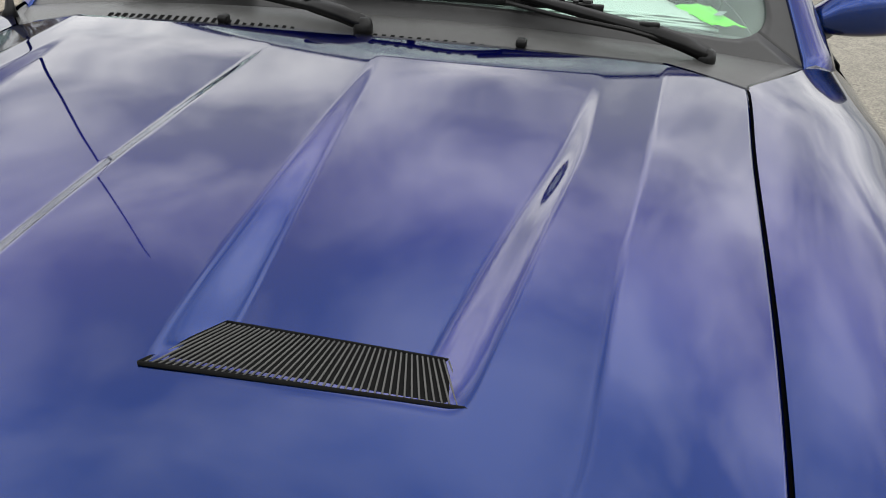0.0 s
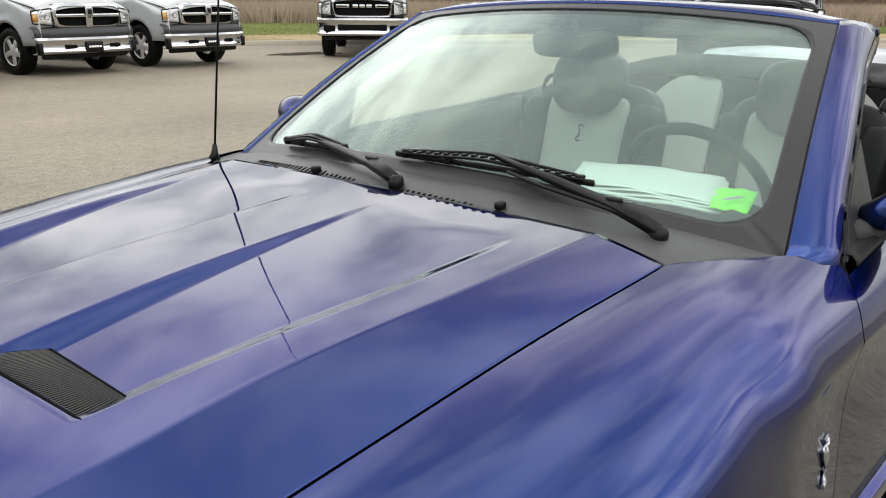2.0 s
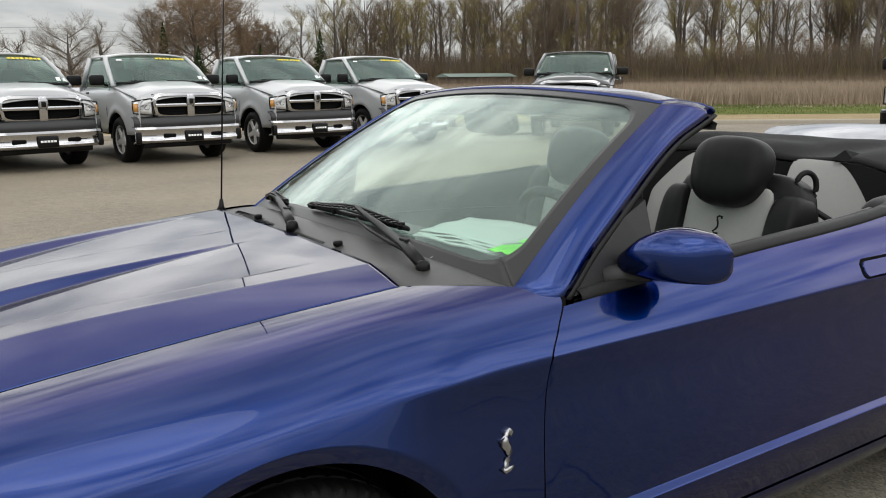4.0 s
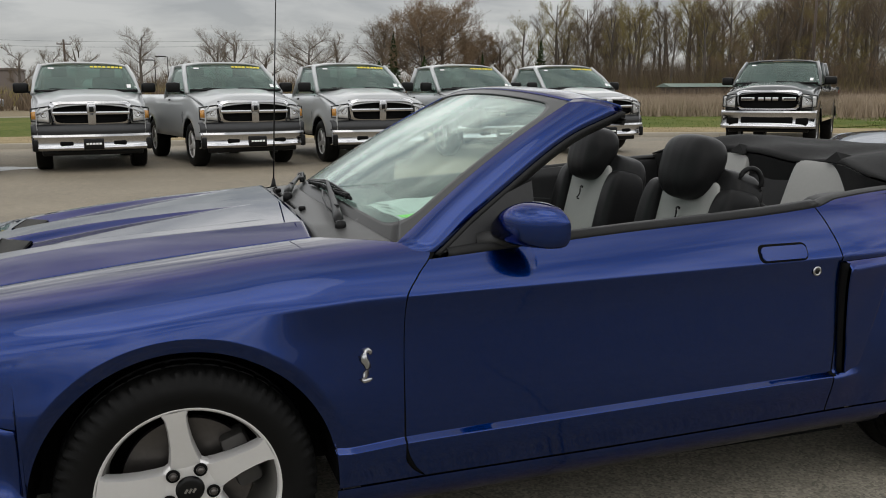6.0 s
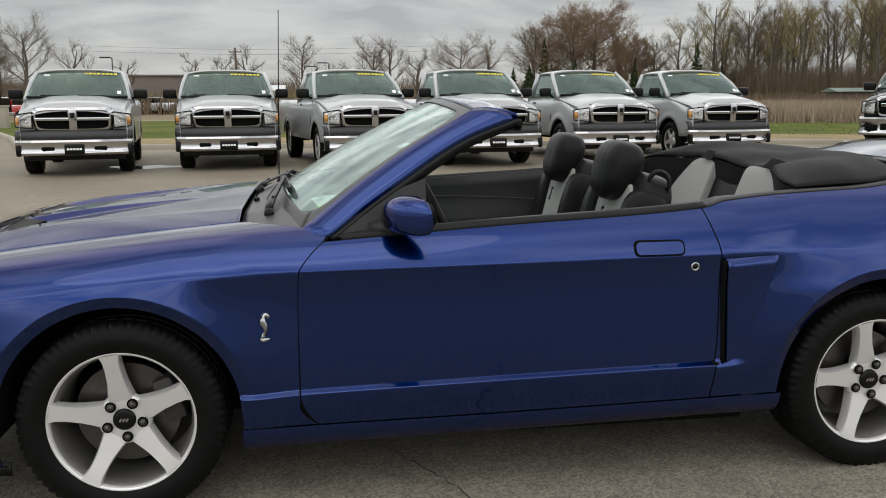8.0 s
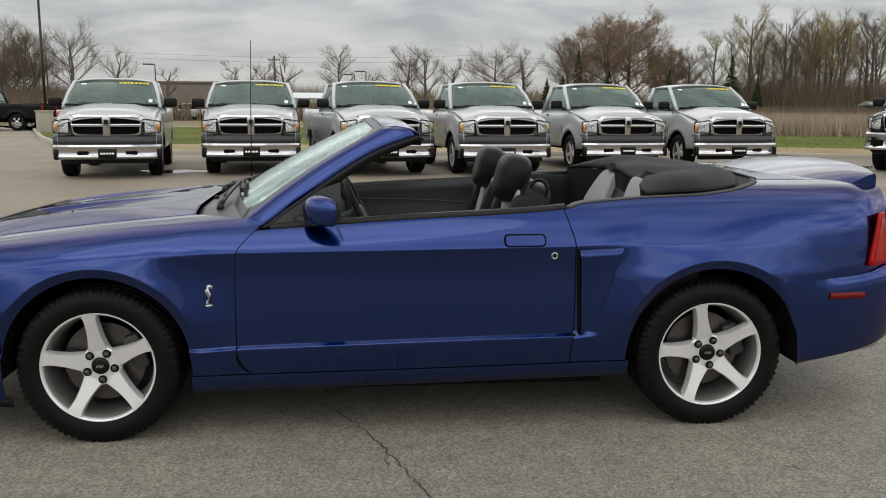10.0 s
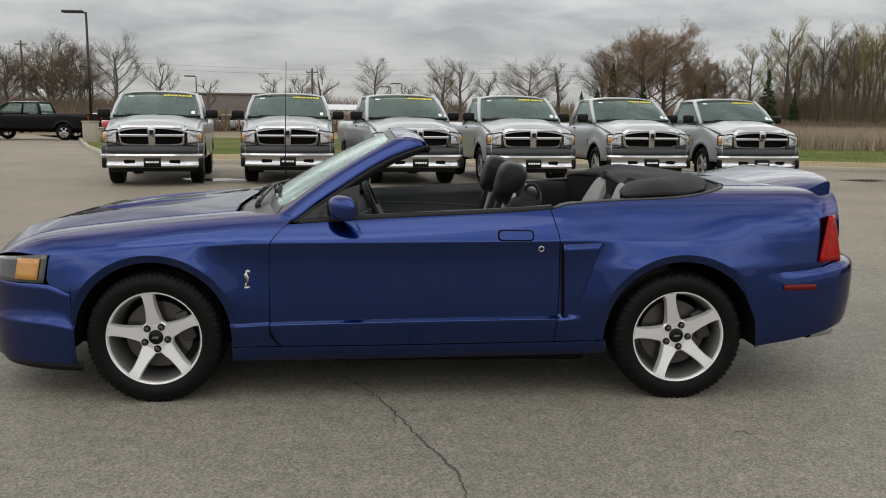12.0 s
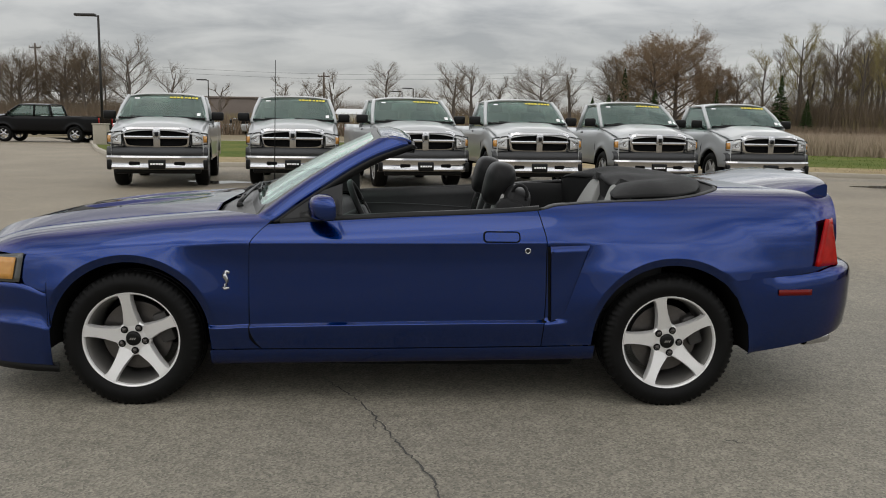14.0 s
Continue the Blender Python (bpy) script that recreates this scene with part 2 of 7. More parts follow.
YGREEN = mat("yellow_green_spring_twigs", (0.23, 0.19, 0.07), 0.95, spec=0.1, grain=0.3, grain_scale=0.5, color2=(0.32, 0.27, 0.13))
NEEDLE = mat("dark_conifer_needles", (0.016, 0.030, 0.010), 0.9, spec=0.05, grain=0.3, grain_scale=2, color2=(0.040, 0.055, 0.020))
WALLTAN = mat("brown_brick_far_wall", (0.12, 0.10, 0.088), 0.9, grain=0.2, grain_scale=1)
ROOFGREY = mat("pale_metal_roof", (0.45, 0.46, 0.46), 0.6, grain=0.1)
ROOFGREEN = mat("green_metal_roof", (0.13, 0.17, 0.145), 0.5, grain=0.2, grain_scale=2)
CONCRETE = mat("kerb_concrete", (0.30, 0.27, 0.22), 0.9, bump=0.4, bump_scale=60, grain=0.3, grain_scale=12, blotch=0.2, color2=(0.42, 0.38, 0.31))
CRACK = mat("dark_asphalt_crack", (0.040, 0.038, 0.035), 0.95, grain=0.2)
WATER = mat("shallow_puddle_water", (0.10, 0.095, 0.085), 0.03, spec=0.8)


def ground_mat(name, stops, fine, coarse, rough=0.9, bump=0.5, aggregate=0.0, seams=False, spec=0.5):
    """Ground: a ramp over two noises, with speckled aggregate."""
    m = bpy.data.materials.new(name)
    m.use_nodes = True
    nt = m.node_tree
    b = nt.nodes["Principled BSDF"]
    b.inputs["Roughness"].default_value = rough
    b.inputs["Specular IOR Level"].default_value = spec
    tc = nt.nodes.new("ShaderNodeTexCoord")
    n1, n2 = nt.nodes.new("ShaderNodeTexNoise"), nt.nodes.new("ShaderNodeTexNoise")
    n1.inputs["Scale"].default_value, n1.inputs["Detail"].default_value = fine, 8
    n2.inputs["Scale"].default_value, n2.inputs["Detail"].default_value = coarse, 6
    add = nt.nodes.new("ShaderNodeMix")
    add.data_type = "FLOAT"
    add.inputs["Factor"].default_value = 0.5
    ramp = nt.nodes.new("ShaderNodeValToRGB")
    for i, (p, c) in enumerate(stops):
        e = ramp.color_ramp.elements[i] if i < 2 else ramp.color_ramp.elements.new(p)
        e.position, e.color = p, (*c, 1)
    for n in (n1, n2):
        nt.links.new(tc.outputs["Object"], n.inputs["Vector"])
    nt.links.new(n1.outputs["Fac"], add.inputs["A"])
    nt.links.new(n2.outputs["Fac"], add.inputs["B"])
    nt.links.new(add.outputs["Result"], ramp.inputs["Fac"])
    col = ramp.outputs["Color"]
    height = n1.outputs["Fac"]
    if aggregate:
        v = nt.nodes.new("ShaderNodeTexVoronoi")
        v.inputs["Scale"].default_value = 110
        nt.links.new(tc.outputs["Object"], v.inputs["Vector"])
        vr = nt.nodes.new("ShaderNodeValToRGB")
        vr.color_ramp.elements[0].position, vr.color_ramp.elements[0].color = 0.10, (0.50, 0.50, 0.50, 1)
        vr.color_ramp.elements[1].position, vr.color_ramp.elements[1].color = 0.90, (1.47, 1.45, 1.43, 1)
        nt.links.new(v.outputs["Color"], vr.inputs["Fac"])
        mul = nt.nodes.new("ShaderNodeMix")
        mul.data_type, mul.blend_type = "RGBA", "MULTIPLY"
        mul.inputs["Factor"].default_value = aggregate
        nt.links.new(col, mul.inputs["A"])
        nt.links.new(vr.outputs["Color"], mul.inputs["B"])
        col = mul.outputs["Result"]
        height = v.outputs["Distance"]
    if seams:
        w = nt.nodes.new("ShaderNodeTexNoise")
        mp = nt.nodes.new("ShaderNodeMapping")
        mp.inputs["Scale"].default_value = (0.02, 0.45, 1)
        mp.inputs["Rotation"].default_value = (0, 0, 0.10)
        w.inputs["Scale"].default_value, w.inputs["Detail"].default_value = 1.0, 3
        nt.links.new(tc.outputs["Object"], mp.inputs["Vector"])
        nt.links.new(mp.outputs["Vector"], w.inputs["Vector"])
        wr = nt.nodes.new("ShaderNodeValToRGB")
        wr.color_ramp.elements[0].position, wr.color_ramp.elements[0].color = 0.35, (0.90, 0.90, 0.90, 1)
        wr.color_ramp.elements[1].position, wr.color_ramp.elements[1].color = 0.65, (1.08, 1.07, 1.05, 1)
        nt.links.new(w.outputs["Fac"], wr.inputs["Fac"])
        mul2 = nt.nodes.new("ShaderNodeMix")
        mul2.data_type, mul2.blend_type = "RGBA", "MULTIPLY"
        mul2.inputs["Factor"].default_value = 1.0
        nt.links.new(col, mul2.inputs["A"])
        nt.links.new(wr.outputs["Color"], mul2.inputs["B"])
        col = mul2.outputs["Result"]
        # tan tint with grazing sheen painted in towards the row of trucks; wandering border
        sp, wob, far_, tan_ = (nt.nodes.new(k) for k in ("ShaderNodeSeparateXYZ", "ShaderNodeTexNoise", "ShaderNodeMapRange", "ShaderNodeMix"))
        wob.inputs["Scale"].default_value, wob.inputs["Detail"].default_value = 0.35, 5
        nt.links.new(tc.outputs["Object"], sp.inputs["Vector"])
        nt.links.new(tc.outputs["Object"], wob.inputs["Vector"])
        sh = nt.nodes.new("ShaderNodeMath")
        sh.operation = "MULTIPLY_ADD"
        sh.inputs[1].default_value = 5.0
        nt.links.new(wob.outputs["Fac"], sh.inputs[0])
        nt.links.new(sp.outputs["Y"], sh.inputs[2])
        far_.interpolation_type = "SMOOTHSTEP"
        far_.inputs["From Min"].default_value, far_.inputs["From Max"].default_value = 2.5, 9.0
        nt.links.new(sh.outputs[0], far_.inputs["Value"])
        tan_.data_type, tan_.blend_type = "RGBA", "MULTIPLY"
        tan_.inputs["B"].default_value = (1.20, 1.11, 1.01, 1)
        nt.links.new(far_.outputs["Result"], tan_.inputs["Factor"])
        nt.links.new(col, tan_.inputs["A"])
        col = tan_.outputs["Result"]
    nt.links.new(col, b.inputs["Base Color"])
    bp = nt.nodes.new("ShaderNodeBump")
    bp.inputs["Strength"].default_value, bp.inputs["Distance"].default_value = bump, 0.006
    nt.links.new(height, bp.inputs["Height"])
    nt.links.new(bp.outputs["Normal"], b.inputs["Normal"])
    return m


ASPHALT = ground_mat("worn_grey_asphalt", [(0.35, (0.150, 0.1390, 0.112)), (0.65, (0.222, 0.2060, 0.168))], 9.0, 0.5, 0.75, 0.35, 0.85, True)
LAWN = ground_mat("patchy_spring_lawn", [(0.38, (0.060, 0.095, 0.016)), (0.62, (0.150, 0.150, 0.045))], 6.0, 0.25, 0.95, 0.6, spec=0.05)
FIELD = ground_mat("dry_tan_field", [(0.35, (0.17, 0.14, 0.09)), (0.65, (0.27, 0.225, 0.15))], 4.0, 0.2, 0.95, 0.6, spec=0.05)
VERGE = ground_mat("dead_grass_verge", [(0.35, (0.24, 0.185, 0.10)), (0.65, (0.37, 0.30, 0.18))], 7.0, 0.7, 0.95, 0.6, spec=0.05)


# ---- mesh helpers ----
def shell(name, verts, faces, material, parent=None, label="", smooth=True, thick=0.0, sharp=None):
    """One mesh object from vertices and faces; thick gives sheet metal its thickness, inwards."""
    me = bpy.data.meshes.new(name)
    me.from_pydata([tuple(float(c) for c in v) for v in verts], [], faces)
    me.materials.append(material)
    if smooth:
        me.polygons.foreach_set("use_smooth", [True] * len(me.polygons))
        if sharp:
            me.set_sharp_from_angle(angle=radians(sharp))
    me.update()
    ob = new(name, me)
    if parent:
        ob.parent = parent
    if label:
        ob["label"] = label
    if thick:
        md = ob.modifiers.new("sheet", "SOLIDIFY")
        md.thickness, md.offset = thick, -1
    return ob


def part(name, bm, material, parent, label="", smooth=True, sharp=35):
    """Links a bmesh as one mesh object under a thing or a part."""
    me = bpy.data.meshes.new(name)
    bmesh.ops.recalc_face_normals(bm, faces=bm.faces)
    bm.to_mesh(me)
    bm.free()
    me.materials.append(material)
    if smooth:
        me.polygons.foreach_set("use_smooth", [True] * len(me.polygons))
        me.set_sharp_from_angle(angle=radians(sharp))
    ob = new(name, me)
    if parent:
        ob.parent = parent
    if label:
        ob["label"] = label
    return ob


def grid(nu, nv, f, flip=False):
    """Vertices and faces of an (nu x nv) sheet f(i, j)."""
    verts = [f(i, j) for i in range(nu) for j in range(nv)]
    faces = []
    for i in range(nu - 1):
        for j in range(nv - 1):
            a = i * nv + j
            q = (a, a + nv, a + nv + 1, a + 1)
            faces.append(q[::-1] if flip else q)
    return verts, faces


def mirrored(vf):
    return [(x, -y, z) for x, y, z in vf[0]], [f[::-1] for f in vf[1]]


def joined(*vfs):
    verts, faces = [], []
    for v, f in vfs:
        n = len(verts)
        verts += list(v)
        faces += [tuple(i + n for i in q) for q in f]
    return verts, faces


def tube(points, radius, n=8, caps=True):
    """A tube along points; radius: a number or one for each point."""
    pts = [Vector(p) for p in points]
    rad = [radius] * len(pts) if isinstance(radius, (int, float)) else radius
    verts, faces = [], []
    up = Vector((0, 0, 1))
    for k, p in enumerate(pts):
        d = (pts[min(k + 1, len(pts) - 1)] - pts[max(k - 1, 0)]).normalized()
        ref = up if abs(d.dot(up)) < 0.95 else Vector((1, 0, 0))
        a = d.cross(ref).normalized()
        b = d.cross(a)
        for m in range(n):
            w = 2 * math.pi * m / n
            verts.append(tuple(p + (a * math.cos(w) + b * math.sin(w)) * rad[k]))
    for k in range(len(pts) - 1):
        for m in range(n):
            faces.append((k * n + m, k * n + (m + 1) % n, (k + 1) * n + (m + 1) % n, (k + 1) * n + m))
    if caps:
        faces += [tuple(range(n))[::-1], tuple(range((len(pts) - 1) * n, len(pts) * n))]
    return verts, faces


def box_bm(size, at=(0, 0, 0), bevel=0.0, seg=2, m=None):
    """A bevelled block as a bmesh."""
    bm = bmesh.new()
    bmesh.ops.create_cube(bm, size=1.0)
    bmesh.ops.scale(bm, vec=size, verts=bm.verts)
    if bevel:
        bmesh.ops.bevel(bm, geom=bm.edges[:], offset=bevel, segments=seg, profile=0.5, affect="EDGES")
    if m:
        bmesh.ops.transform(bm, matrix=m, verts=bm.verts)
    bmesh.ops.translate(bm, vec=at, verts=bm.verts)
    return bm


def lathe(profile, n=48, axis="y"):
    """A ring swept round the y axis: profile of (radius, offset along the axis)."""
    verts, faces = [], []
    k = len(profile)
    for i in range(n):
        w = 2 * math.pi * i / n
        for r, o in profile:
            verts.append((r * math.cos(w), o, r * math.sin(w)))
    for i in range(n):
        for j in range(k - 1):
            a, b = i * k + j, ((i + 1) % n) * k + j
            faces.append((a, a + 1, b + 1, b))
    return verts, faces


def moved(vf, m):
    return [tuple(m @ Vector(v)) for v in vf[0]], vf[1]


def curve(*pairs):
    """A smooth, monotone curve through pairs of (x, value)."""
    xs, ys = np.array([p[0] for p in pairs], float), np.array([p[1] for p in pairs], float)
    h, d = np.diff(xs), np.diff(ys) / np.diff(xs)
    m = np.r_[d[0], [0 if a * b <= 0 else 2 * a * b / (a + b) for a, b in zip(d[:-1], d[1:])], d[-1]]

    def at(x):
        x = min(max(x, xs[0]), xs[-1])
        k = min(max(int(np.searchsorted(xs, x)) - 1, 0), len(h) - 1)
        t = (x - xs[k]) / h[k]
        return float((1 + 2 * t) * (1 - t) ** 2 * ys[k] + t * (1 - t) ** 2 * h[k] * m[k]
                     + t * t * (3 - 2 * t) * ys[k + 1] + t * t * (t - 1) * h[k] * m[k + 1])
    return at


def smooth(a, b, x):
    t = min(max((x - a) / (b - a), 0.0), 1.0)
    return t * t * (3 - 2 * t)


def lerp(a, b, t):
    return a + (b - a) * t


def thing(name, label, category, at=(0, 0, 0), group="", rz=0.0):
    e = new(name)
    e.empty_display_size = 0.2
    e.matrix_world = pose(*at, 0, 0, rz)
    return tagged(e, label, category, group)


# ---- the blue convertible: front axle at x = 0, rear axle at x = 2.573, nose towards -x, ground at z = 0 ----
HUB_Z, AXLE_R = 0.318, 2.573


def faired(f, w=0.085):
    """The same curve with its kinks eased over w either side."""
    xs = np.arange(-1.2, 3.8, 0.004)
    ys = np.array([f(x) for x in xs])
    n = int(w / 0.004)
    k = np.ones(2 * n + 1) / (2 * n + 1)
    for _ in range(2):
        ys = np.convolve(np.pad(ys, n, mode="edge"), k, mode="valid")
    tab = ys.tolist()

    def at(x):
        t = min(max((x + 1.2) / 0.004, 0.0), len(tab) - 1.001)
        i = int(t)
        return tab[i] + (tab[i + 1] - tab[i]) * (t - i)
    return at


WC = curve((-0.95, 0.56), (-0.88, 0.68), (-0.78, 0.775), (-0.62, 0.845), (-0.4, 0.89), (-0.1, 0.908), (0.4, 0.912), (1.2, 0.922), (2.0, 0.925),
           (2.6, 0.93), (2.95, 0.918), (3.15, 0.895), (3.3, 0.860), (3.38, 0.815), (3.44, 0.74))
ZC = curve((-0.95, 0.545), (-0.8, 0.585), (-0.6, 0.64), (-0.4, 0.695), (-0.1, 0.745), (0.2, 0.772), (0.56, 0.788), (1.2, 0.795), (1.95, 0.803),
           (2.6, 0.81), (3.44, 0.82))
YS = curve((-0.95, 0.47), (-0.8, 0.56), (-0.6, 0.602), (-0.3, 0.62), (0.1, 0.632), (0.37, 0.646), (1.0, 0.62), (2.0, 0.60), (3.2, 0.60), (3.44, 0.58))
ZS = curve((-0.95, 0.615), (-0.85, 0.69), (-0.72, 0.76), (-0.55, 0.81), (-0.4, 0.833), (-0.2, 0.858), (0.0, 0.880), (0.2, 0.899), (0.37, 0.914),
           (0.65, 0.933), (1.2, 0.985), (1.6, 1.017), (2.0, 1.037), (2.4, 1.047), (2.8, 1.052), (3.2, 1.052), (3.44, 1.035))
LOWCREASE = curve((-0.6, 0.375), (0.41, 0.384), (0.56, 0.391), (1.93, 0.421), (3.0, 0.43))
WC, ZC, YS, ZS = faired(WC, 0.06), faired(ZC), faired(YS, 0.06), faired(ZS, 0.06)
CREASE = faired(lambda x: smooth(0.16, 0.36, x) * (1 - smooth(2.0, 2.3, x)), 0.03)
TILT = faired(lambda x: smooth(0.0, 0.6, x) * (1 - smooth(1.95, 3.3, x)), 0.1)


def flare(x, z):
    """The lip that swells over each wheel, with a crisp edge above a flat band."""
    out = 0.0
    for xh, r0 in ((0.0, 0.375), (AXLE_R, 0.385)):
        r = math.hypot(x - xh, z - HUB_Z)
        if r < 0.66:
            ridge = r0 + 0.036
            up = (1 - min(r - ridge, 0.22) / 0.22) ** 1.35 if r > ridge else 1.0 - 0.80 * (ridge - r) / 0.036
            out = max(out, 0.027 * up * smooth(0.25, 0.56, z))
    return out


def side(x, z):
    """Half width of the body below its upper crease."""
    zc = ZC(x)
    t = max(zc - z, 0.0)
    c = CREASE(x)
    y = WC(x) - 0.004 * smooth(0, 0.10, t) - 0.012 * c * (1 - math.exp(-t / 0.045)) + 0.004 * c * smooth(0.1, 0.35, t)
    zl = LOWCREASE(x)
    lc = 1 - smooth(1.97, 2.10, x)
    y += 0.017 * lc * min(max((zl + 0.011 - z) / 0.012, 0.0), 1.0) - (0.005 + 0.017 * lc) * smooth(zl, zl - 0.14, z)
    y -= 0.03 * smooth(0.27, 0.16, z)
    y -= 0.021 * (1 - c) * (max(0.0, 0.14 - t) / 0.14) ** 1.3  # round the wheels the flank leans in towards the shoulder
    return y + flare(x, z)


def section(x, s, zlo):
    """Half width and height: s 0..1 from zlo to the crease, 1..2 over the shoulder to the hood or deck seam."""
    zc = ZC(x)
    if s <= 1:
        z = lerp(min(zlo, zc), zc, s)
        return side(x, z), z
    t, ys, h = s - 1, YS(x), ZS(x) - zc
    z = zc + h * (1 - (1 - t) ** 2)
    base = side(x, zc) - flare(x, zc)
    y = (1 - t) ** 2 * base + 2 * t * (1 - t) * (base - h * (0.10 + 0.32 * TILT(x))) + t * t * ys
    return y + flare(x, z) * (1 - smooth(1.0, 1.6, s)), z


def arch(x, xh, r):
    d = abs(x - xh)
    return HUB_Z + math.sqrt(r * r - d * d) if d < r else 0.0


def spread(*stops):
    """Many x lines from (start, count) pairs."""
    out = []
    for (a, n), (b, _) in zip(stops[:-1], stops[1:]):
        out += list(np.linspace(a, b, n, endpoint=False))
    return out + [stops[-1][0]]


car = thing("convertible_car", "dark blue metallic two-door convertible, top folded down, parked on asphalt", "car")

# door gap paths, by section parameter
GAP_F = curve((0, 0.612), (0.07, 0.582), (0.2, 0.558), (0.6, 0.557), (0.9, 0.560), (1.0, 0.566), (1.19, 0.603), (1.45, 0.655), (1.62, 0.585), (1.8, 0.475),
              (2.0, 0.374))
GAP_R = curve((0, 1.945), (0.5, 1.961), (1.0, 1.957), (1.21, 1.938), (1.45, 1.918), (2, 1.9))
GAP = 0.0023
BELT = curve((0.55, 0.866), (0.663, 0.873), (1.19, 0.906), (1.93, 0.948), (2.02, 0.968), (2.35, 0.990), (2.81, 1.006), (3.4, 1.02))
SILL = curve((0.38, 0.276), (0.61, 0.281), (1.2, 0.289), (1.95, 0.303), (2.2, 0.31))


def belt_s(x):
    """Section parameter of the belt line at x."""
    v = (BELT(x) - ZC(x)) / (ZS(x) - ZC(x))
    return 2 - math.sqrt(1 - min(max(v, 0), 1))


def row_s(r, x, zlo=None):
    """Section parameter of a door row: 0 sill, 1 and 2 the lower crease's edges, 3 the upper crease, 4 the belt."""
    zlo = SILL(x) + 0.002 if zlo is None else zlo
    zc, zl = ZC(x), max(LOWCREASE(x), zlo + 0.012)
    if r > 3:
        return lerp(1.0, belt_s(x), r - 3)
    z = lerp(zlo, zl - 0.003, r) if r < 1 else lerp(zl - 0.003, zl + 0.014, r - 1) if r < 2 else lerp(zl + 0.014, zc, r - 2)
    return (z - zlo) / (zc - zlo)


def fender():
    fx = spread((-0.5, 6), (-0.382, 14), (-0.33, 14), (-0.2, 12), (0.0, 12), (0.2, 14), (0.33, 14), (0.378, 4), (0.40, 10), (0.565, 0))
    rs = list(np.linspace(0, 1, 10, endpoint=False)) + list(np.linspace(1, 2, 10, endpoint=False)) + list(np.linspace(2, 3, 24, endpoint=False))
    ss = [r / 3 for r in rs] + list(np.linspace(1, 2, 36))
    front = curve((0, -0.488), (1.0, -0.512), (1.16, -0.530), (1.34, -0.63), (1.54, -0.76), (1.75, -0.86), (2, -0.90))

    def f(i, j):
        s, x0 = ss[j], fx[i]
        wide = 0.11 if s <= 1 else 0.11 + 0.6 * (s - 1)
        u = (x0 + 0.5) / 1.065
        x = x0 + (front(s) + 0.5) * max(0, 1 - u / wide) + (GAP_F(s) - GAP - 0.565) * max(0, 1 - (1 - u) / (0.15 + 0.25 * max(0, s - 1)))
        zlo = arch(x, 0, 0.375) or (0.546 + 0.040 * smooth(-0.36, -0.52, x) if x < 0 else SILL(x) + 0.002)
        if s < 1:
            s = row_s(rs[j], x, zlo)
        y, z = section(x, s, zlo)
        if s == 2:
            y += GAP
        return (x, -y, z)
    return grid(len(fx), len(ss), f)


def door():
    us = np.linspace(0, 1, 60)
    rs = np.r_[np.linspace(0, 1, 12, endpoint=False), np.linspace(1, 2, 12, endpoint=False), np.linspace(2, 2.75, 24, endpoint=False), np.linspace(2.75, 3, 14, endpoint=False), np.linspace(3, 4, 30)]

    def f(i, j):
        x = 1.2
        for _ in range(6):
            s = row_s(rs[j], x)
            x = lerp(GAP_F(min(s, 1.45)) + GAP, GAP_R(s) - GAP, us[i])
        y, z = section(x, s, SILL(x) + 0.002)
        return (x, -y, z)
    return grid(60, len(rs), f)


def rim_s(x):
    """Section parameter of the rim round the folded top; it rounds in towards the deck."""
    w = min(max((x - 2.45) / 0.41, 0.0), 1.0)
    return lerp(belt_s(x), 2.0, 1 - math.sqrt(1 - w ** 2.4))


BUMP_TOP = curve((2.8, 0.630), (2.86, 0.633), (3.23, 0.66), (3.42, 0.69), (3.6, 0.70))


def quarter():
    qx = spread((1.957, 12), (2.185, 14), (2.24, 14), (2.40, 12), (2.573, 12), (2.75, 14), (2.90, 12), (2.955, 16), (3.3, 10), (3.43, 0))
    vs = list(np.linspace(0, 1, 70))

    top = rim_s

    def f(i, j):
        x = x0 = qx[i]
        v = vs[j]
        for _ in range(5):
            s = v * top(x)
            u = (x0 - 1.957) / (3.43 - 1.957)
            x = x0 + (GAP_R(s) + GAP - 1.957) * max(0, 1 - u / 0.15) - 0.045 * max(0, 1 - s) * max(0, 1 - (1 - u) / 0.2)
        line = BUMP_TOP(x) + 0.002
        zlo = max(arch(x, AXLE_R, 0.385), SILL(x) + 0.002 if x < 2.3 else line if x > 2.8 else 0)
        y, z = section(x, s, zlo)
        return (x, -y, z)
    return grid(len(qx), len(vs), f)


def rocker():
    xs = spread((0.372, 4), (0.41, 60), (2.16, 6), (2.20, 0))

    def f(i, j):
        x = xs[i]
        top, low = SILL(x) - 0.002, lerp(0.186, 0.222, (x - 0.4) / 1.8)
        v = j / 9
        z = lerp(low, top, v)
        y = side(x, SILL(x)) + 0.004 - 0.05 * (1 - v) ** 2
        if j == 0:
            y, z = y - 0.06, z - 0.004
        return (x, -y, z)
    return grid(len(xs), 10, f)


def both(name, vf, label=""):
    a = shell(name, *vf, PAINT, car, label, thick=0.004, sharp=50)
    b = shell(name, *mirrored(vf), PAINT, car, label, thick=0.004, sharp=50)
    for ob in (a, b):
        ob.modifiers["sheet"].use_rim = False
    return a, b


both("fender", fender())
door_l, door_r = both("door", door())
both("quarter_panel", quarter())
both("rocker_panel", rocker())


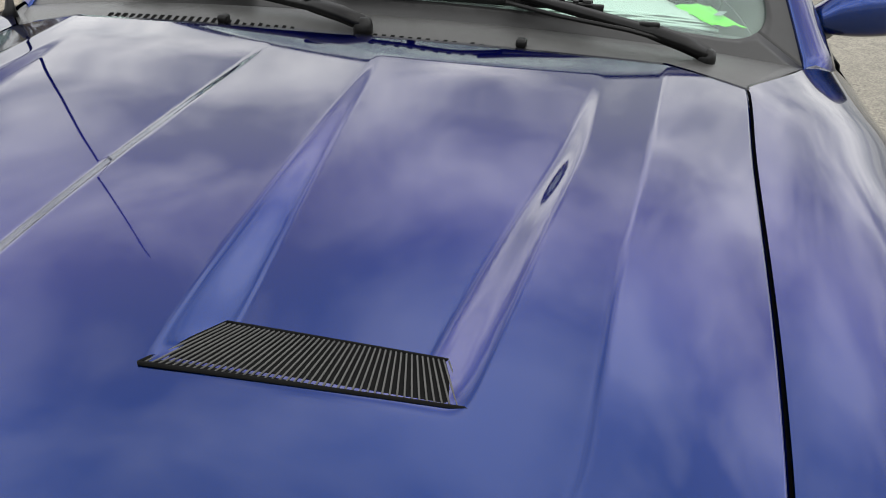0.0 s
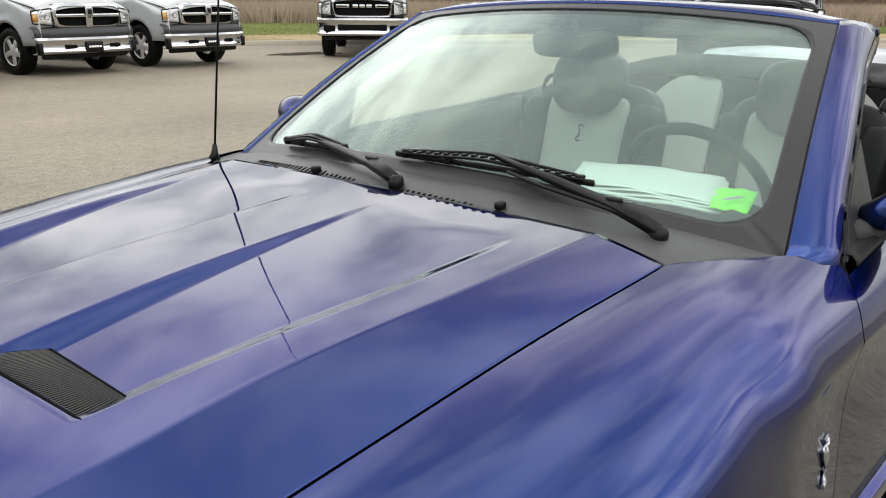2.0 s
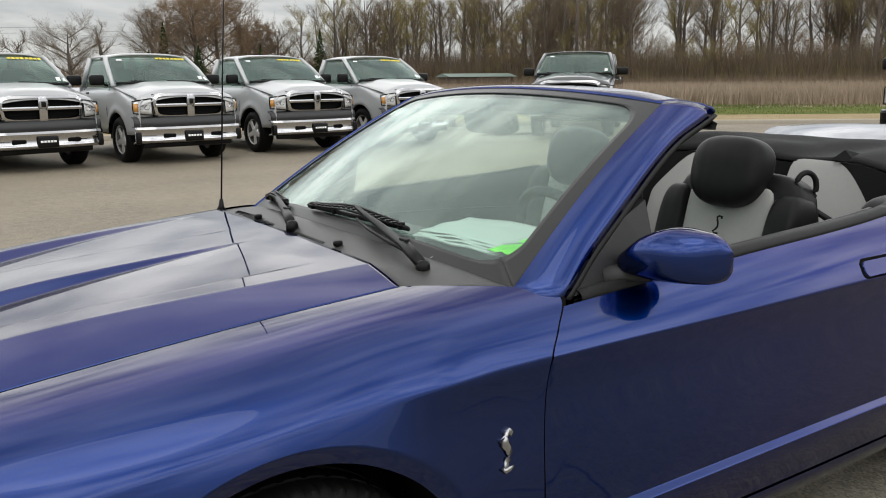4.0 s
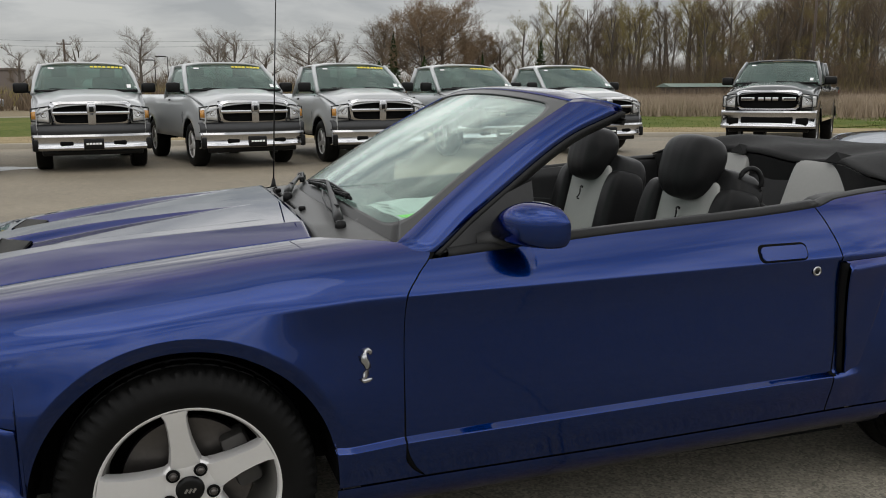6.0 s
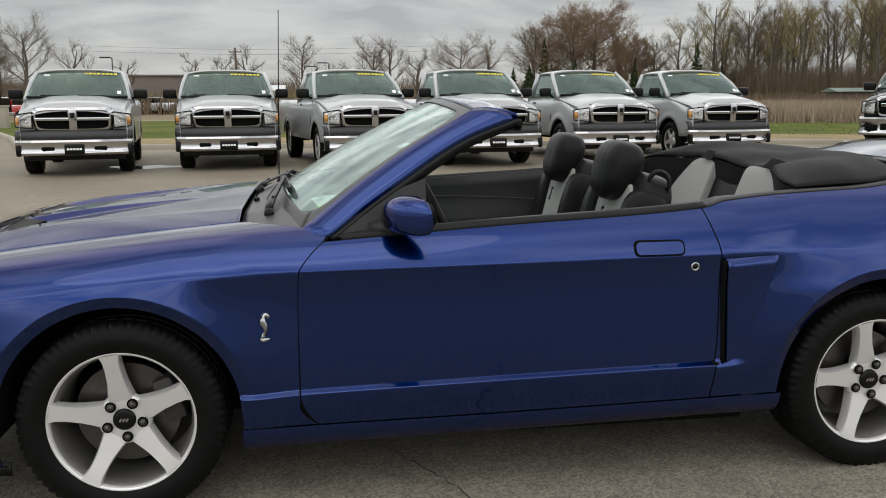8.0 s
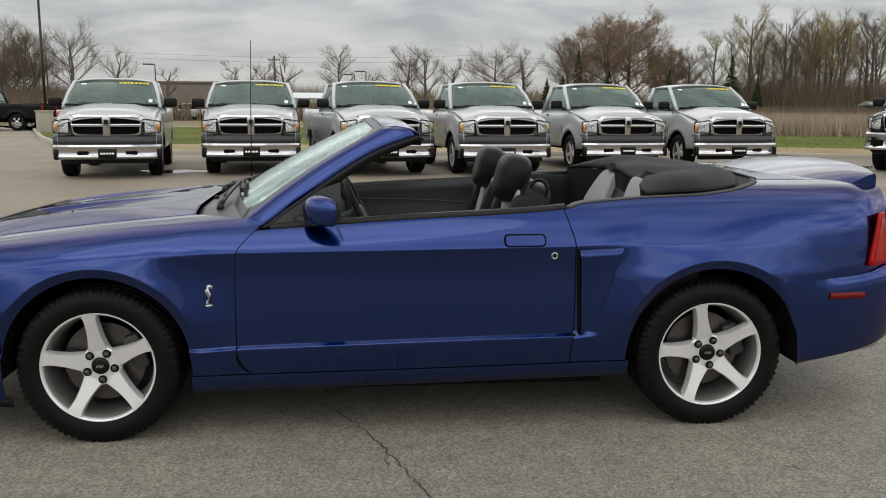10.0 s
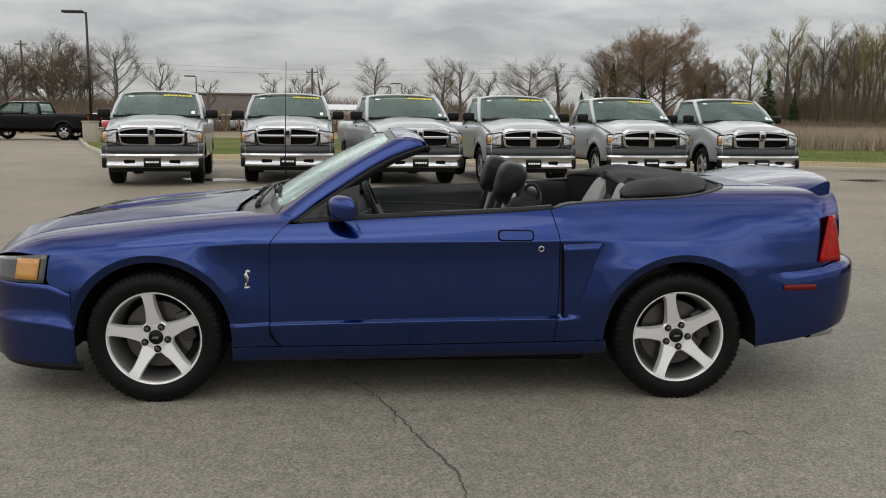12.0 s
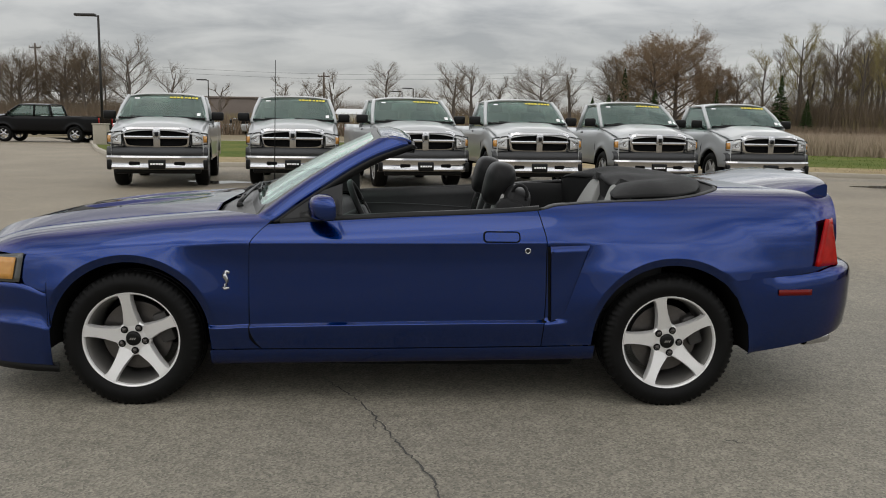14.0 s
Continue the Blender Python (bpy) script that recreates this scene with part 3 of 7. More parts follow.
def gap_strip(path, s0, s1, inset=0.006, half=0.012, zlo=None):
    """Black filler behind a panel gap, putting in the gap's shade."""
    n = 44

    def f(i, j):
        s = lerp(s0, s1, i / (n - 1))
        x = path(s) + (j - 0.5) * 2 * half
        y, z = section(x, s, SILL(x) if zlo is None else zlo)
        return (x, -(y - inset), z)
    return grid(n, 2, f)


for vf in (gap_strip(GAP_F, 0, 1.45), gap_strip(GAP_R, 0, 1.45)):
    shell("door_gap_fill", *vf, DEEP, car, thick=0.003)
    shell("door_gap_fill", *mirrored(vf), DEEP, car, thick=0.003)

# hood: base crown, two recessed vent channels
HC = curve((-0.97, 0.62), (-0.9, 0.70), (-0.75, 0.808), (-0.6, 0.852), (-0.48, 0.873), (-0.35, 0.892), (-0.2, 0.909), (0.0, 0.925), (0.2, 0.938), (0.37, 0.949))
CH_MID = 0.02
CH_IN = curve((-0.5, 0.108), (-0.2, 0.100), (0.3, 0.088))
CH_OUT = curve((-0.5, 0.378), (-0.2, 0.412), (0.0, 0.434), (0.3, 0.445))
CH_DEPTH = curve((-0.53, 0.0), (-0.503, 0.0), (-0.412, 0.025), (-0.3, 0.022), (-0.1, 0.014), (0.1, 0.006), (0.28, 0.0), (0.4, 0.0))
CR_Y = curve((-0.95, 0.36), (-0.5, 0.455), (-0.3, 0.465), (0.0, 0.49), (0.37, 0.515))


def ramp(a, b, x):
    """A slope with slightly rounded ends."""
    t = min(max((x - a) / (b - a), 0.0), 1.0)
    return 0.75 * t + 0.25 * t * t * (3 - 2 * t)


def hood_z(x, y, cut=True):
    ay, ys, yc = abs(y), YS(x), CR_Y(x)
    hc, zs = HC(x), ZS(x)
    zcr = hc - 0.006
    k = smooth(0, 1, (ay - yc + 0.009) / 0.018)
    inner = hc - 0.006 * (ay / yc) ** 2
    w = (ay - yc) / (ys - yc)
    outer = zcr + (zs - zcr) * w * (0.85 + 0.15 * w)
    z = lerp(inner, outer, k)
    b = abs(y - CH_MID)
    d = CH_DEPTH(x)
    if cut and d > 0:
        wi = 0.010 + 1.3 * d
        wo = 0.014 + 1.7 * d
        a0, a1 = CH_IN(x), CH_OUT(x)
        z -= d * min(ramp(a0, a0 + wi, b), ramp(a1, a1 - wo, b))
    return z


def hood():
    xs = spread((-0.93, 24), (-0.52, 18), (-0.40, 70), (0.30, 6), (0.366, 0))
    ns = 300

    def f(i, j):
        x = xs[i]
        half = YS(x) - GAP
        t = -1 + 2 * j / (ns - 1)
        y = half * t
        return (x, y, hood_z(x, y))
    return grid(len(xs), ns, f)


hood_ob = shell("hood", *hood(), PAINT, car, thick=0.004, sharp=55)
# black filler under the hood seams, added in place of the shade there
for sgn in (1, -1):
    def hs(i, j):
        x = lerp(-0.9, 0.37, i / 50)
        return (x, sgn * (YS(x) + (j - 0.5) * 0.03), ZS(x) - 0.014)
    shell("hood_gap_fill", *grid(51, 2, hs), DEEP, car, thick=0.003)


def hood_vent(sgn):
    """A slatted black grille lying in the front of a channel."""
    def at(x, b, up):
        """On the flat ramp from the hood's skin down to the channel's floor."""
        y = CH_MID + sgn * b
        v = min(max((x + 0.500) / 0.089, 0.0), 1.0)
        return (x, y, hood_z(x, y, False) - 0.0255 * v + up * (0.2 + 0.8 * v))

    def edge(u, v):
        """u: inner to outer, v: front to back."""
        x = lerp(-0.500 + 0.013 * u, -0.411 - 0.006 * u, v)
        bi = lerp(CH_IN(-0.47) - 0.002, CH_IN(-0.42) + 0.036, v)
        bo = lerp(CH_OUT(-0.47) + 0.004, CH_OUT(-0.42) - 0.032, v)
        return x, lerp(bi, bo, u)

    def pan(i, j):
        x, b = edge(i / 30, j / 6)
        return at(x, b, 0.005)
    vent = shell("vent_grille", *grid(31, 7, pan, flip=sgn > 0), DEEP, car, "black slatted hood vent grille")
    n = 46
    for k in range(n):
        u = (k + 0.5) / n
        pts = [at(*edge(u, v), 0.0065) for v in (0.03, 0.5, 0.95)]
        shell("slat", *tube(pts, 0.0009, 5), SLAT, vent)
    loop = [edge(u, 0) for u in np.linspace(0, 1, 14)] + [edge(1, v) for v in np.linspace(0.1, 1, 6)] \
        + [edge(u, 1) for u in np.linspace(1, 0, 14)] + [edge(0, v) for v in np.linspace(1, 0.0, 8)]
    shell("vent_rim", *tube([at(x, b, 0.0045) for x, b in loop], 0.0022, 6), DEEP, vent)


SLAT = mat("dusty_vent_slat", (0.075, 0.074, 0.071), 0.6, spec=0.3)
hood_vent(-1)
hood_vent(1)

# nose: bumper cover, headlamps, upper grille
NOSE = [(-0.37, 0.905), (-0.5, 0.885), (-0.65, 0.83), (-0.78, 0.74), (-0.88, 0.60), (-0.94, 0.42), (-0.968, 0.2), (-0.975, 0.0)]


def along(points, n):
    """Points evenly spread along a smooth plan curve."""
    t = [0.0]
    for a, b in zip(points[:-1], points[1:]):
        t.append(t[-1] + math.hypot(b[0] - a[0], b[1] - a[1]))
    cx, cy = curve(*zip(t, [p[0] for p in points])), curve(*zip(t, [p[1] for p in points]))
    return [(cx(u), cy(u)) for u in np.linspace(0, t[-1], n)]


def bumper_front():
    half = along(NOSE, 30)
    plan = [(x, -y) for x, y in half] + [(x, y) for x, y in half[::-1][1:]]
    rows = [(0.185, 0.05), (0.20, 0.012), (0.26, 0.004), (0.36, 0.0), (0.377, -0.001), (0.382, 0.004), (0.46, 0.003), (0.52, 0.003), (0.534, 0.004), (0.540, 0.008), (0.543, 0.03)]

    def f(i, j):
        x, y = plan[i]
        z, inn = rows[j]
        z += (z - 0.185) / 0.357 * 0.041 * smooth(-0.36, -0.52, x)
        return (x * (1 - inn * 0.3) + inn * 0.2, y * (1 - inn), z)
    return grid(len(plan), len(rows), f)


shell("front_bumper", *bumper_front(), PAINT, car, thick=0.004, sharp=50)


def lower_lip():
    half = along(NOSE, 24)
    plan = [(x, -y) for x, y in half] + [(x, y) for x, y in half[::-1][1:]]
    return grid(len(plan), 3, lambda i, j: (plan[i][0] * 0.97 + 0.01, plan[i][1] * 0.955, (0.155, 0.17, 0.20)[j]))


shell("air_dam", *lower_lip(), SATIN, car, "black lower air dam", thick=0.006)


def nose_panel():
    """Bodywork between hood, headlamps and bumper."""
    def f(i, j):
        y = lerp(-0.50, 0.50, i / 30)
        t = j / 8
        x = lerp(-0.925, -0.955 + 0.06 * (abs(y) / 0.5) ** 2, t)
        return (x, y, lerp(hood_z(-0.925, y) - 0.004, 0.585, t))
    return grid(31, 9, f)


shell("header_panel", *nose_panel(), PAINT, car, thick=0.004)
for sgn in (-1, 1):
    def lamp(i, j):
        t, v = i / 16, j / 6
        p = along([(-0.512, 0.872), (-0.65, 0.835), (-0.78, 0.745), (-0.87, 0.62), (-0.91, 0.52)], 17)[i]
        top = lerp(0.724, 0.672, t)
        lean = 0.03 * v
        return (p[0] + lean * 0.6, sgn * (p[1] - lean * 0.8), lerp(0.588, top, v))
    hl = shell("headlight", *grid(17, 7, lamp, flip=sgn > 0), HEADLENS, car, "clear headlamp with amber corner", thick=0.003)

    def corner(i, j):
        t, v = i / 5, j / 4
        p = along([(-0.545, 0.866), (-0.60, 0.851), (-0.66, 0.831)], 6)[i]
        lean = 0.03 * lerp(0.1, 0.83, v)
        return (p[0] + lean * 0.6, sgn * (p[1] + 0.006 - lean * 0.8), lerp(0.602, 0.702, v))
    shell("turn_signal", *grid(6, 5, corner, flip=sgn > 0), AMBER, hl, "amber turn signal lens", thick=0.006)

# rear bumper, tail panel, lamps
TAIL = [(2.93, 0.914), (3.1, 0.906), (3.25, 0.888), (3.38, 0.85), (3.48, 0.78), (3.55, 0.66), (3.59, 0.45), (3.605, 0.2), (3.61, 0.0)]


def bumper_rear():
    half = along(TAIL, 34)
    plan = [(x, y) for x, y in half] + [(x, -y) for x, y in half[::-1][1:]]
    rows = [(0.0, 0.06), (0.03, 0.02), (0.12, 0.008), (0.4, -0.004), (0.75, -0.008), (0.9, -0.004), (0.96, 0.008), (1.0, 0.035), (1.0, 0.24)]

    def f(i, j):
        x, y = plan[i]
        v, inn = rows[j]
        low = curve((2.9, 0.262), (3.0, 0.268), (3.34, 0.325), (3.45, 0.35), (3.6, 0.37))(x)
        top = BUMP_TOP(x)
        if x < 3.4 and inn > 0 and v > 0.5:
            inn *= max(smooth(3.2, 3.42, x), 0.35 * smooth(3.04, 3.12, x))
        z = lerp(low, top, v)
        if x < 3.06:
            edge = AXLE_R + math.sqrt(max(0.387 ** 2 - max(z - HUB_Z, 0) ** 2, 0.01))
            x = lerp(edge, x, smooth(2.92, 3.06, x))
            x = max(x, edge)
            inn *= smooth(2.9, 3.1, x)
        k = smooth(3.2, 3.5, x)
        return (x - inn * 0.9 * k, y * (1 - inn * (1 - 0.4 * k)), z)
    return grid(len(plan), len(rows), f, flip=True)


shell("rear_bumper", *bumper_rear(), PAINT, car, thick=0.004, sharp=50)
shell("tail_panel", *grid(25, 7, lambda i, j: (3.435 - 0.05 * abs(lerp(-1, 1, i / 24)) ** 3 - 0.02 * (j / 6), lerp(-0.70, 0.70, i / 24), lerp(0.68, 0.985, j / 6))),
      PAINT, car, thick=0.004)
for sgn in (-1, 1):
    def tail_lamp(i, j):
        t, v = i / 12, j / 8
        a = (lerp(3.288, 3.340, v), lerp(0.876, 0.846, v))
        b = (lerp(3.428, 3.392, v), lerp(0.790, 0.772, v))
        c = (lerp(3.47, 3.43, v), 0.56)
        p = (lerp(a[0], b[0], t * 2), lerp(a[1], b[1], t * 2)) if t < 0.5 else (lerp(b[0], c[0], t * 2 - 1), lerp(b[1], c[1], t * 2 - 1))
        return (p[0], sgn * p[1], lerp(0.695, 0.922, v))
    tl = shell("tail_light", *grid(13, 9, tail_lamp, flip=sgn > 0), REDLENS, car, "red vertical tail lamp", thick=0.02, sharp=60)
    tail_y = lambda x: float(np.interp(x, [p[0] for p in TAIL], [p[1] for p in TAIL])) * 1.0065 + 0.002
    mk = [(x, sgn * tail_y(x), z) for x in np.linspace(3.085, 3.255, 9) for z in (0.560, 0.588)]
    shell("side_marker", mk, [(2 * i, 2 * i + 2, 2 * i + 3, 2 * i + 1)[::1 if sgn < 0 else -1] for i in range(8)], MARKER, car, "dark red side marker lens", thick=-0.006)
    shell("exhaust_tip", *moved(lathe([(0.028, 0), (0.032, 0), (0.034, 0.01), (0.034, 0.16), (0.026, 0.16), (0.026, 0.02)], 24), pose(3.45, sgn * 0.67, 0.305, 0, 0, 65 * sgn + (180 if sgn > 0 else 180))),
          CHROME, car, "polished exhaust tip")

# deck lid and spoiler
DECK_Z = lambda x, y: 1.052 + 0.014 * (1 - (y / 0.6) ** 2) - 0.02 * smooth(3.1, 3.44, x)


def deck():
    def f(i, j):
        y = lerp(-0.592, 0.592, j / 40)
        x = lerp(2.862 + 0.03 * (1 - (y / 0.6) ** 2), 3.425, i / 30)
        return (x, y, DECK_Z(x, y))
    return grid(31, 41, f)


shell("deck_lid", *deck(), PAINT, car, thick=0.004)
# black filler along the deck edges stands for shade in the gap
for sgn in (-1, 1):
    shell("deck_gap_fill", *grid(20, 2, lambda i, j: (lerp(2.87, 3.43, i / 19), sgn * (0.585 + 0.022 * j), ZS(lerp(2.87, 3.43, i / 19)) - 0.005)), DEEP, car, thick=0.003)


def spoiler():
    prof = 12

    def f(i, j):
        y = lerp(-0.665, 0.665, i / 48)
        a = abs(y) / 0.665
        xf = 3.02 + 0.27 * a ** 3.2
        xr = 3.465 - 0.06 * a ** 4
        dz = DECK_Z(3.2, min(abs(y), 0.6)) - 0.012 * a ** 6
        ztop = dz + 0.054 - 0.008 * a ** 3
        ring = [(xf, dz + 0.004), (lerp(xf, xr, 0.3), lerp(dz, ztop, 0.42)), (lerp(xf, xr, 0.6), lerp(dz, ztop, 0.82)), (lerp(xf, xr, 0.85), ztop), (xr - 0.012, ztop + 0.003), (xr, ztop - 0.006),
                (xr + 0.002, ztop - 0.03), (xr - 0.004, lerp(0.962, 0.925, a ** 4)), (xr - 0.02, lerp(0.952, 0.915, a ** 4)), (xr - 0.04, 0.975), (lerp(xf, xr, 0.7), dz - 0.025), (xf, dz - 0.006)]
        x, z = ring[j]
        return (x, y, z)
    v, fc = grid(49, prof, f, flip=True)
    for i in range(48):
        fc.append((i * prof, i * prof + prof - 1, (i + 1) * prof + prof - 1, (i + 1) * prof))
    fc += [tuple(range(prof)), tuple(range(48 * prof, 49 * prof))[::-1]]
    return v, fc


shell("spoiler", *spoiler(), PAINT, car, "body-coloured ducktail spoiler", sharp=40)

# underbody and wheel wells
part("underbody", box_bm((3.9, 1.1, 0.30), (1.4, 0, 0.36), 0.03), DEEP, car)
part("underbody", box_bm((1.65, 1.66, 0.10), (1.29, 0, 0.235), 0.02), DEEP, car)
for xh, r in ((0, 0.385), (AXLE_R, 0.395)):
    for sgn in (-1, 1):
        def well(i, j):
            w = lerp(-0.12, math.pi + 0.12, i / 36)
            y = (0.895, 0.52, 0.515)[j]
            rr = (r, r, 0.05)[j]
            return (xh + rr * math.cos(w), sgn * y, HUB_Z + rr * math.sin(w))
        shell("wheel_well", *grid(37, 3, well, flip=sgn > 0), DEEP, car, thick=0.004, sharp=40)

# wheels
def tyre_vf(r=0.325, w=0.255):
    """Tyre with shoulder blocks; outer face towards -y."""
    n = 216
    h = w / 2
    prof = [(0.228, -h + 0.012), (0.245, -h + 0.002), (0.268, -h - 0.004), (0.288, -h), (0.302, -h + 0.008), (r - 0.006, -h + 0.018), (r - 0.001, -h + 0.034), (r, -h + 0.05),
            (r, -h + 0.058), (r - 0.008, -h + 0.060), (r - 0.008, -h + 0.068), (r, -h + 0.070), (r, -0.02), (r - 0.008, -0.018), (r - 0.008, -0.008), (r, -0.006),
            (r, h - 0.07), (r - 0.008, h - 0.068), (r - 0.008, h - 0.06), (r, h - 0.05), (r - 0.002, h - 0.034), (r - 0.008, h - 0.016), (0.288, h), (0.26, h), (0.228, h - 0.012)]
    verts, faces = [], []
    k = len(prof)
    for i in range(n):
        wv = 2 * math.pi * i / n
        for j, (rr, o) in enumerate(prof):
            if 5 <= j <= 7 and i % 3 == 0:
                rr -= 0.0045
            if 4 <= j <= 5 and i % 3 == 0:
                o += 0.005
            if 4 <= j <= 5 and (i // 3) % 2 == 0:
                rr += 0.001
                o -= 0.002
            if 11 <= j <= 12 and (i + j) % 5 == 0:
                rr -= 0.004
            verts.append((rr * math.cos(wv), o, rr * math.sin(wv)))
    for i in range(n):
        for j in range(k - 1):
            a, b = i * k + j, ((i + 1) % n) * k + j
            faces.append((a, b, b + 1, a + 1))
    return verts, faces


def spoke_vf():
    """One broad spoke pointing along +x, in the wheel's plane, facing -y."""
    st = [(0.035, 0.046, -0.004), (0.062, 0.043, -0.010), (0.09, 0.036, -0.016), (0.13, 0.029, -0.024), (0.17, 0.0265, -0.033), (0.203, 0.028, -0.041), (0.222, 0.036, -0.044)]
    verts, faces = [], []
    ring = [(-1, 0.042), (-1, 0.010), (-0.86, 0.0), (0.86, 0.0), (1, 0.010), (1, 0.042)]
    for x, half, y in st:
        for u, d in ring:
            verts.append((x, y + d, u * half))
    k = len(ring)
    for i in range(len(st) - 1):
        for j in range(k - 1):
            a = i * k + j
            faces.append((a, a + 1, a + k + 1, a + k))
    return verts, faces


def build_wheel(at, turn, outer):
    """Barrel with tyre, five spokes, cap, nuts and brake. outer: -1 when the face looks to -y."""
    m = pose(*at, 0, 0, 0 if outer < 0 else 180)
    wheel = shell("wheel", *lathe([(0.231, -0.112), (0.226, -0.108), (0.214, -0.095), (0.206, -0.06), (0.20, 0.0), (0.20, 0.10)], 64), BARREL, car)
    wheel.matrix_local = m
    shell("tyre", *tyre_vf(), TYRE, wheel, sharp=40)
    shell("rim_lip", *lathe([(0.218, -0.100), (0.221, -0.112), (0.227, -0.117), (0.2325, -0.114), (0.2335, -0.104)], 72), ALLOY, wheel)
    for k in range(5):
        ob = shell("spoke", *moved(spoke_vf(), Matrix.Translation((0, -0.072, 0)) @ Matrix.Rotation(-radians(turn + 72 * k), 4, "Y")), ALLOY, wheel, sharp=30)
        a = radians(turn + 36 + 72 * k)
        shell("lug_nut", *moved(lathe([(0.0, -0.012), (0.007, -0.012), (0.0095, -0.008), (0.0095, 0.01)], 12), Matrix.Translation((0.058 * math.cos(a), -0.086, 0.058 * math.sin(a)))), DISC, wheel)
        shell("lug_hole", *moved(lathe([(0.011, 0.0), (0.0165, 0.0), (0.0175, 0.004)], 16), Matrix.Translation((0.058 * math.cos(a), -0.0895, 0.058 * math.sin(a)))), DEEP, wheel)
    shell("hub_pad", *lathe([(0.0, -0.080), (0.05, -0.081), (0.074, -0.0825), (0.082, -0.079), (0.085, -0.06)], 40), ALLOY, wheel)
    cap = shell("centre_cap", *lathe([(0.0, -0.092), (0.025, -0.0915), (0.0335, -0.089), (0.036, -0.082)], 32), SATIN, wheel, "black centre cap")
    for k in (-1, 0, 1):
        part("cap_mark", box_bm((0.006, 0.0012, 0.013), (k * 0.010, -0.0925, 0), m=Matrix.Rotation(radians(35), 4, "Y")), DKCHROME, cap)
    shell("brake_disc", *lathe([(0.07, -0.012), (0.165, -0.012), (0.165, 0.012), (0.07, 0.012)], 48), DISC, wheel, sharp=30)
    part("brake_caliper", box_bm((0.07, 0.08, 0.15), (0.135, -0.01, 0.045), 0.015, m=Matrix.Rotation(radians(-20), 4, "Y")), RUST, wheel)
    return wheel


for x in (0.0, AXLE_R):
    build_wheel((x, -0.775, HUB_Z), 97 if x == 0 else 103, -1)
    build_wheel((x, 0.775, HUB_Z), 60, 1)

# side details
# thin black strip backing the gap between door and rocker
shell("sill_gap_strip", *grid(50, 2, lambda i, j: (lerp(0.60, 1.915, i / 49), -(side(lerp(0.60, 1.915, i / 49), SILL(lerp(0.6, 1.915, i / 49))) - 0.004), SILL(lerp(0.60, 1.915, i / 49)) + (-0.003, 0.003)[j])), DEEP, car, thick=0.002)


def side_scoop(sgn):
    """Brake-cooling scoop ahead of the rear wheel, with a dark slot."""
    corners = [(1.972, 0.790), (2.168, 0.795), (2.045, 0.455), (1.985, 0.428)]

    us = [0, 0.015, 0.04] + list(np.linspace(0.1, 0.9, 9)) + [0.945, 0.975, 1.0]
    vs = [0, 0.015, 0.04] + list(np.linspace(0.1, 0.9, 9)) + [0.94, 0.972, 1.0]

    def f(i, j):
        u, v = us[i], vs[j]
        bx, bz = lerp(corners[3][0], corners[2][0], u), lerp(corners[3][1], corners[2][1], u)
        tx, tz = lerp(corners[0][0], corners[1][0], u), lerp(corners[0][1], corners[1][1], u)
        x, z = lerp(bx, tx, v), lerp(bz, tz, v)
        out = 0.020 * (1 - u) ** 0.8 * (0.55 + 0.45 * v) + 0.012
        if i == 0:
            out -= 0.004
        if j == 13:
            out *= 0.6
        if i == 13:
            out *= 0.7
        if j == 14:
            out = 0.0
        if i == 14 or j == 0:
            out = -0.003
        y = section(x, 1.0, 0.3)[0] if z >= ZC(x) else side(x, z)
        return (x, sgn * (y + 0.002 + out), z)
    sc = shell("side_scoop", *grid(len(us), len(vs), f, flip=sgn > 0), PAINT, car, sharp=50)

    def g(i, j):
        v = i / 14
        z = lerp(0.43, 0.786, v)
        x = lerp(1.985, 1.972, v)
        y = side(x, z)
        return (x - 0.012 + 0.0135 * j, sgn * (y - 0.006 + (0.02 * (0.55 + 0.45 * v) + 0.004) * j), z)
    shell("scoop_slot", *grid(15, 2, g, flip=sgn > 0), DEEP, sc, "black air slot", thick=0.002)


def plate(w, h, rad, depth, m):
    """A flat plate with rounded corners and softened rim, in the x-z plane."""
    bm = bmesh.new()
    rim = []
    for cx, cz, a0 in ((1, 1, 0), (-1, 1, 90), (-1, -1, 180), (1, -1, 270)):
        for k in range(7):
            a = radians(a0 + 15 * k)
            rim.append((cx * (w / 2 - rad) + rad * math.cos(a), cz * (h / 2 - rad) + rad * math.sin(a)))
    rings = [[bm.verts.new((x * s, y, z * (1 - (1 - s) * w / h))) for x, z in rim] for s, y in ((0.98, -depth / 2), (1.0, -depth / 2 + 0.003), (1.0, depth / 2 - 0.003), (0.98, depth / 2))]
    for a, b in zip(rings[:-1], rings[1:]):
        for k in range(len(rim)):
            bm.faces.new((a[k], a[(k + 1) % len(rim)], b[(k + 1) % len(rim)], b[k]))
    bm.faces.new(rings[0][::-1])
    bm.faces.new(rings[-1])
    bmesh.ops.transform(bm, matrix=m, verts=bm.verts)
    return bm


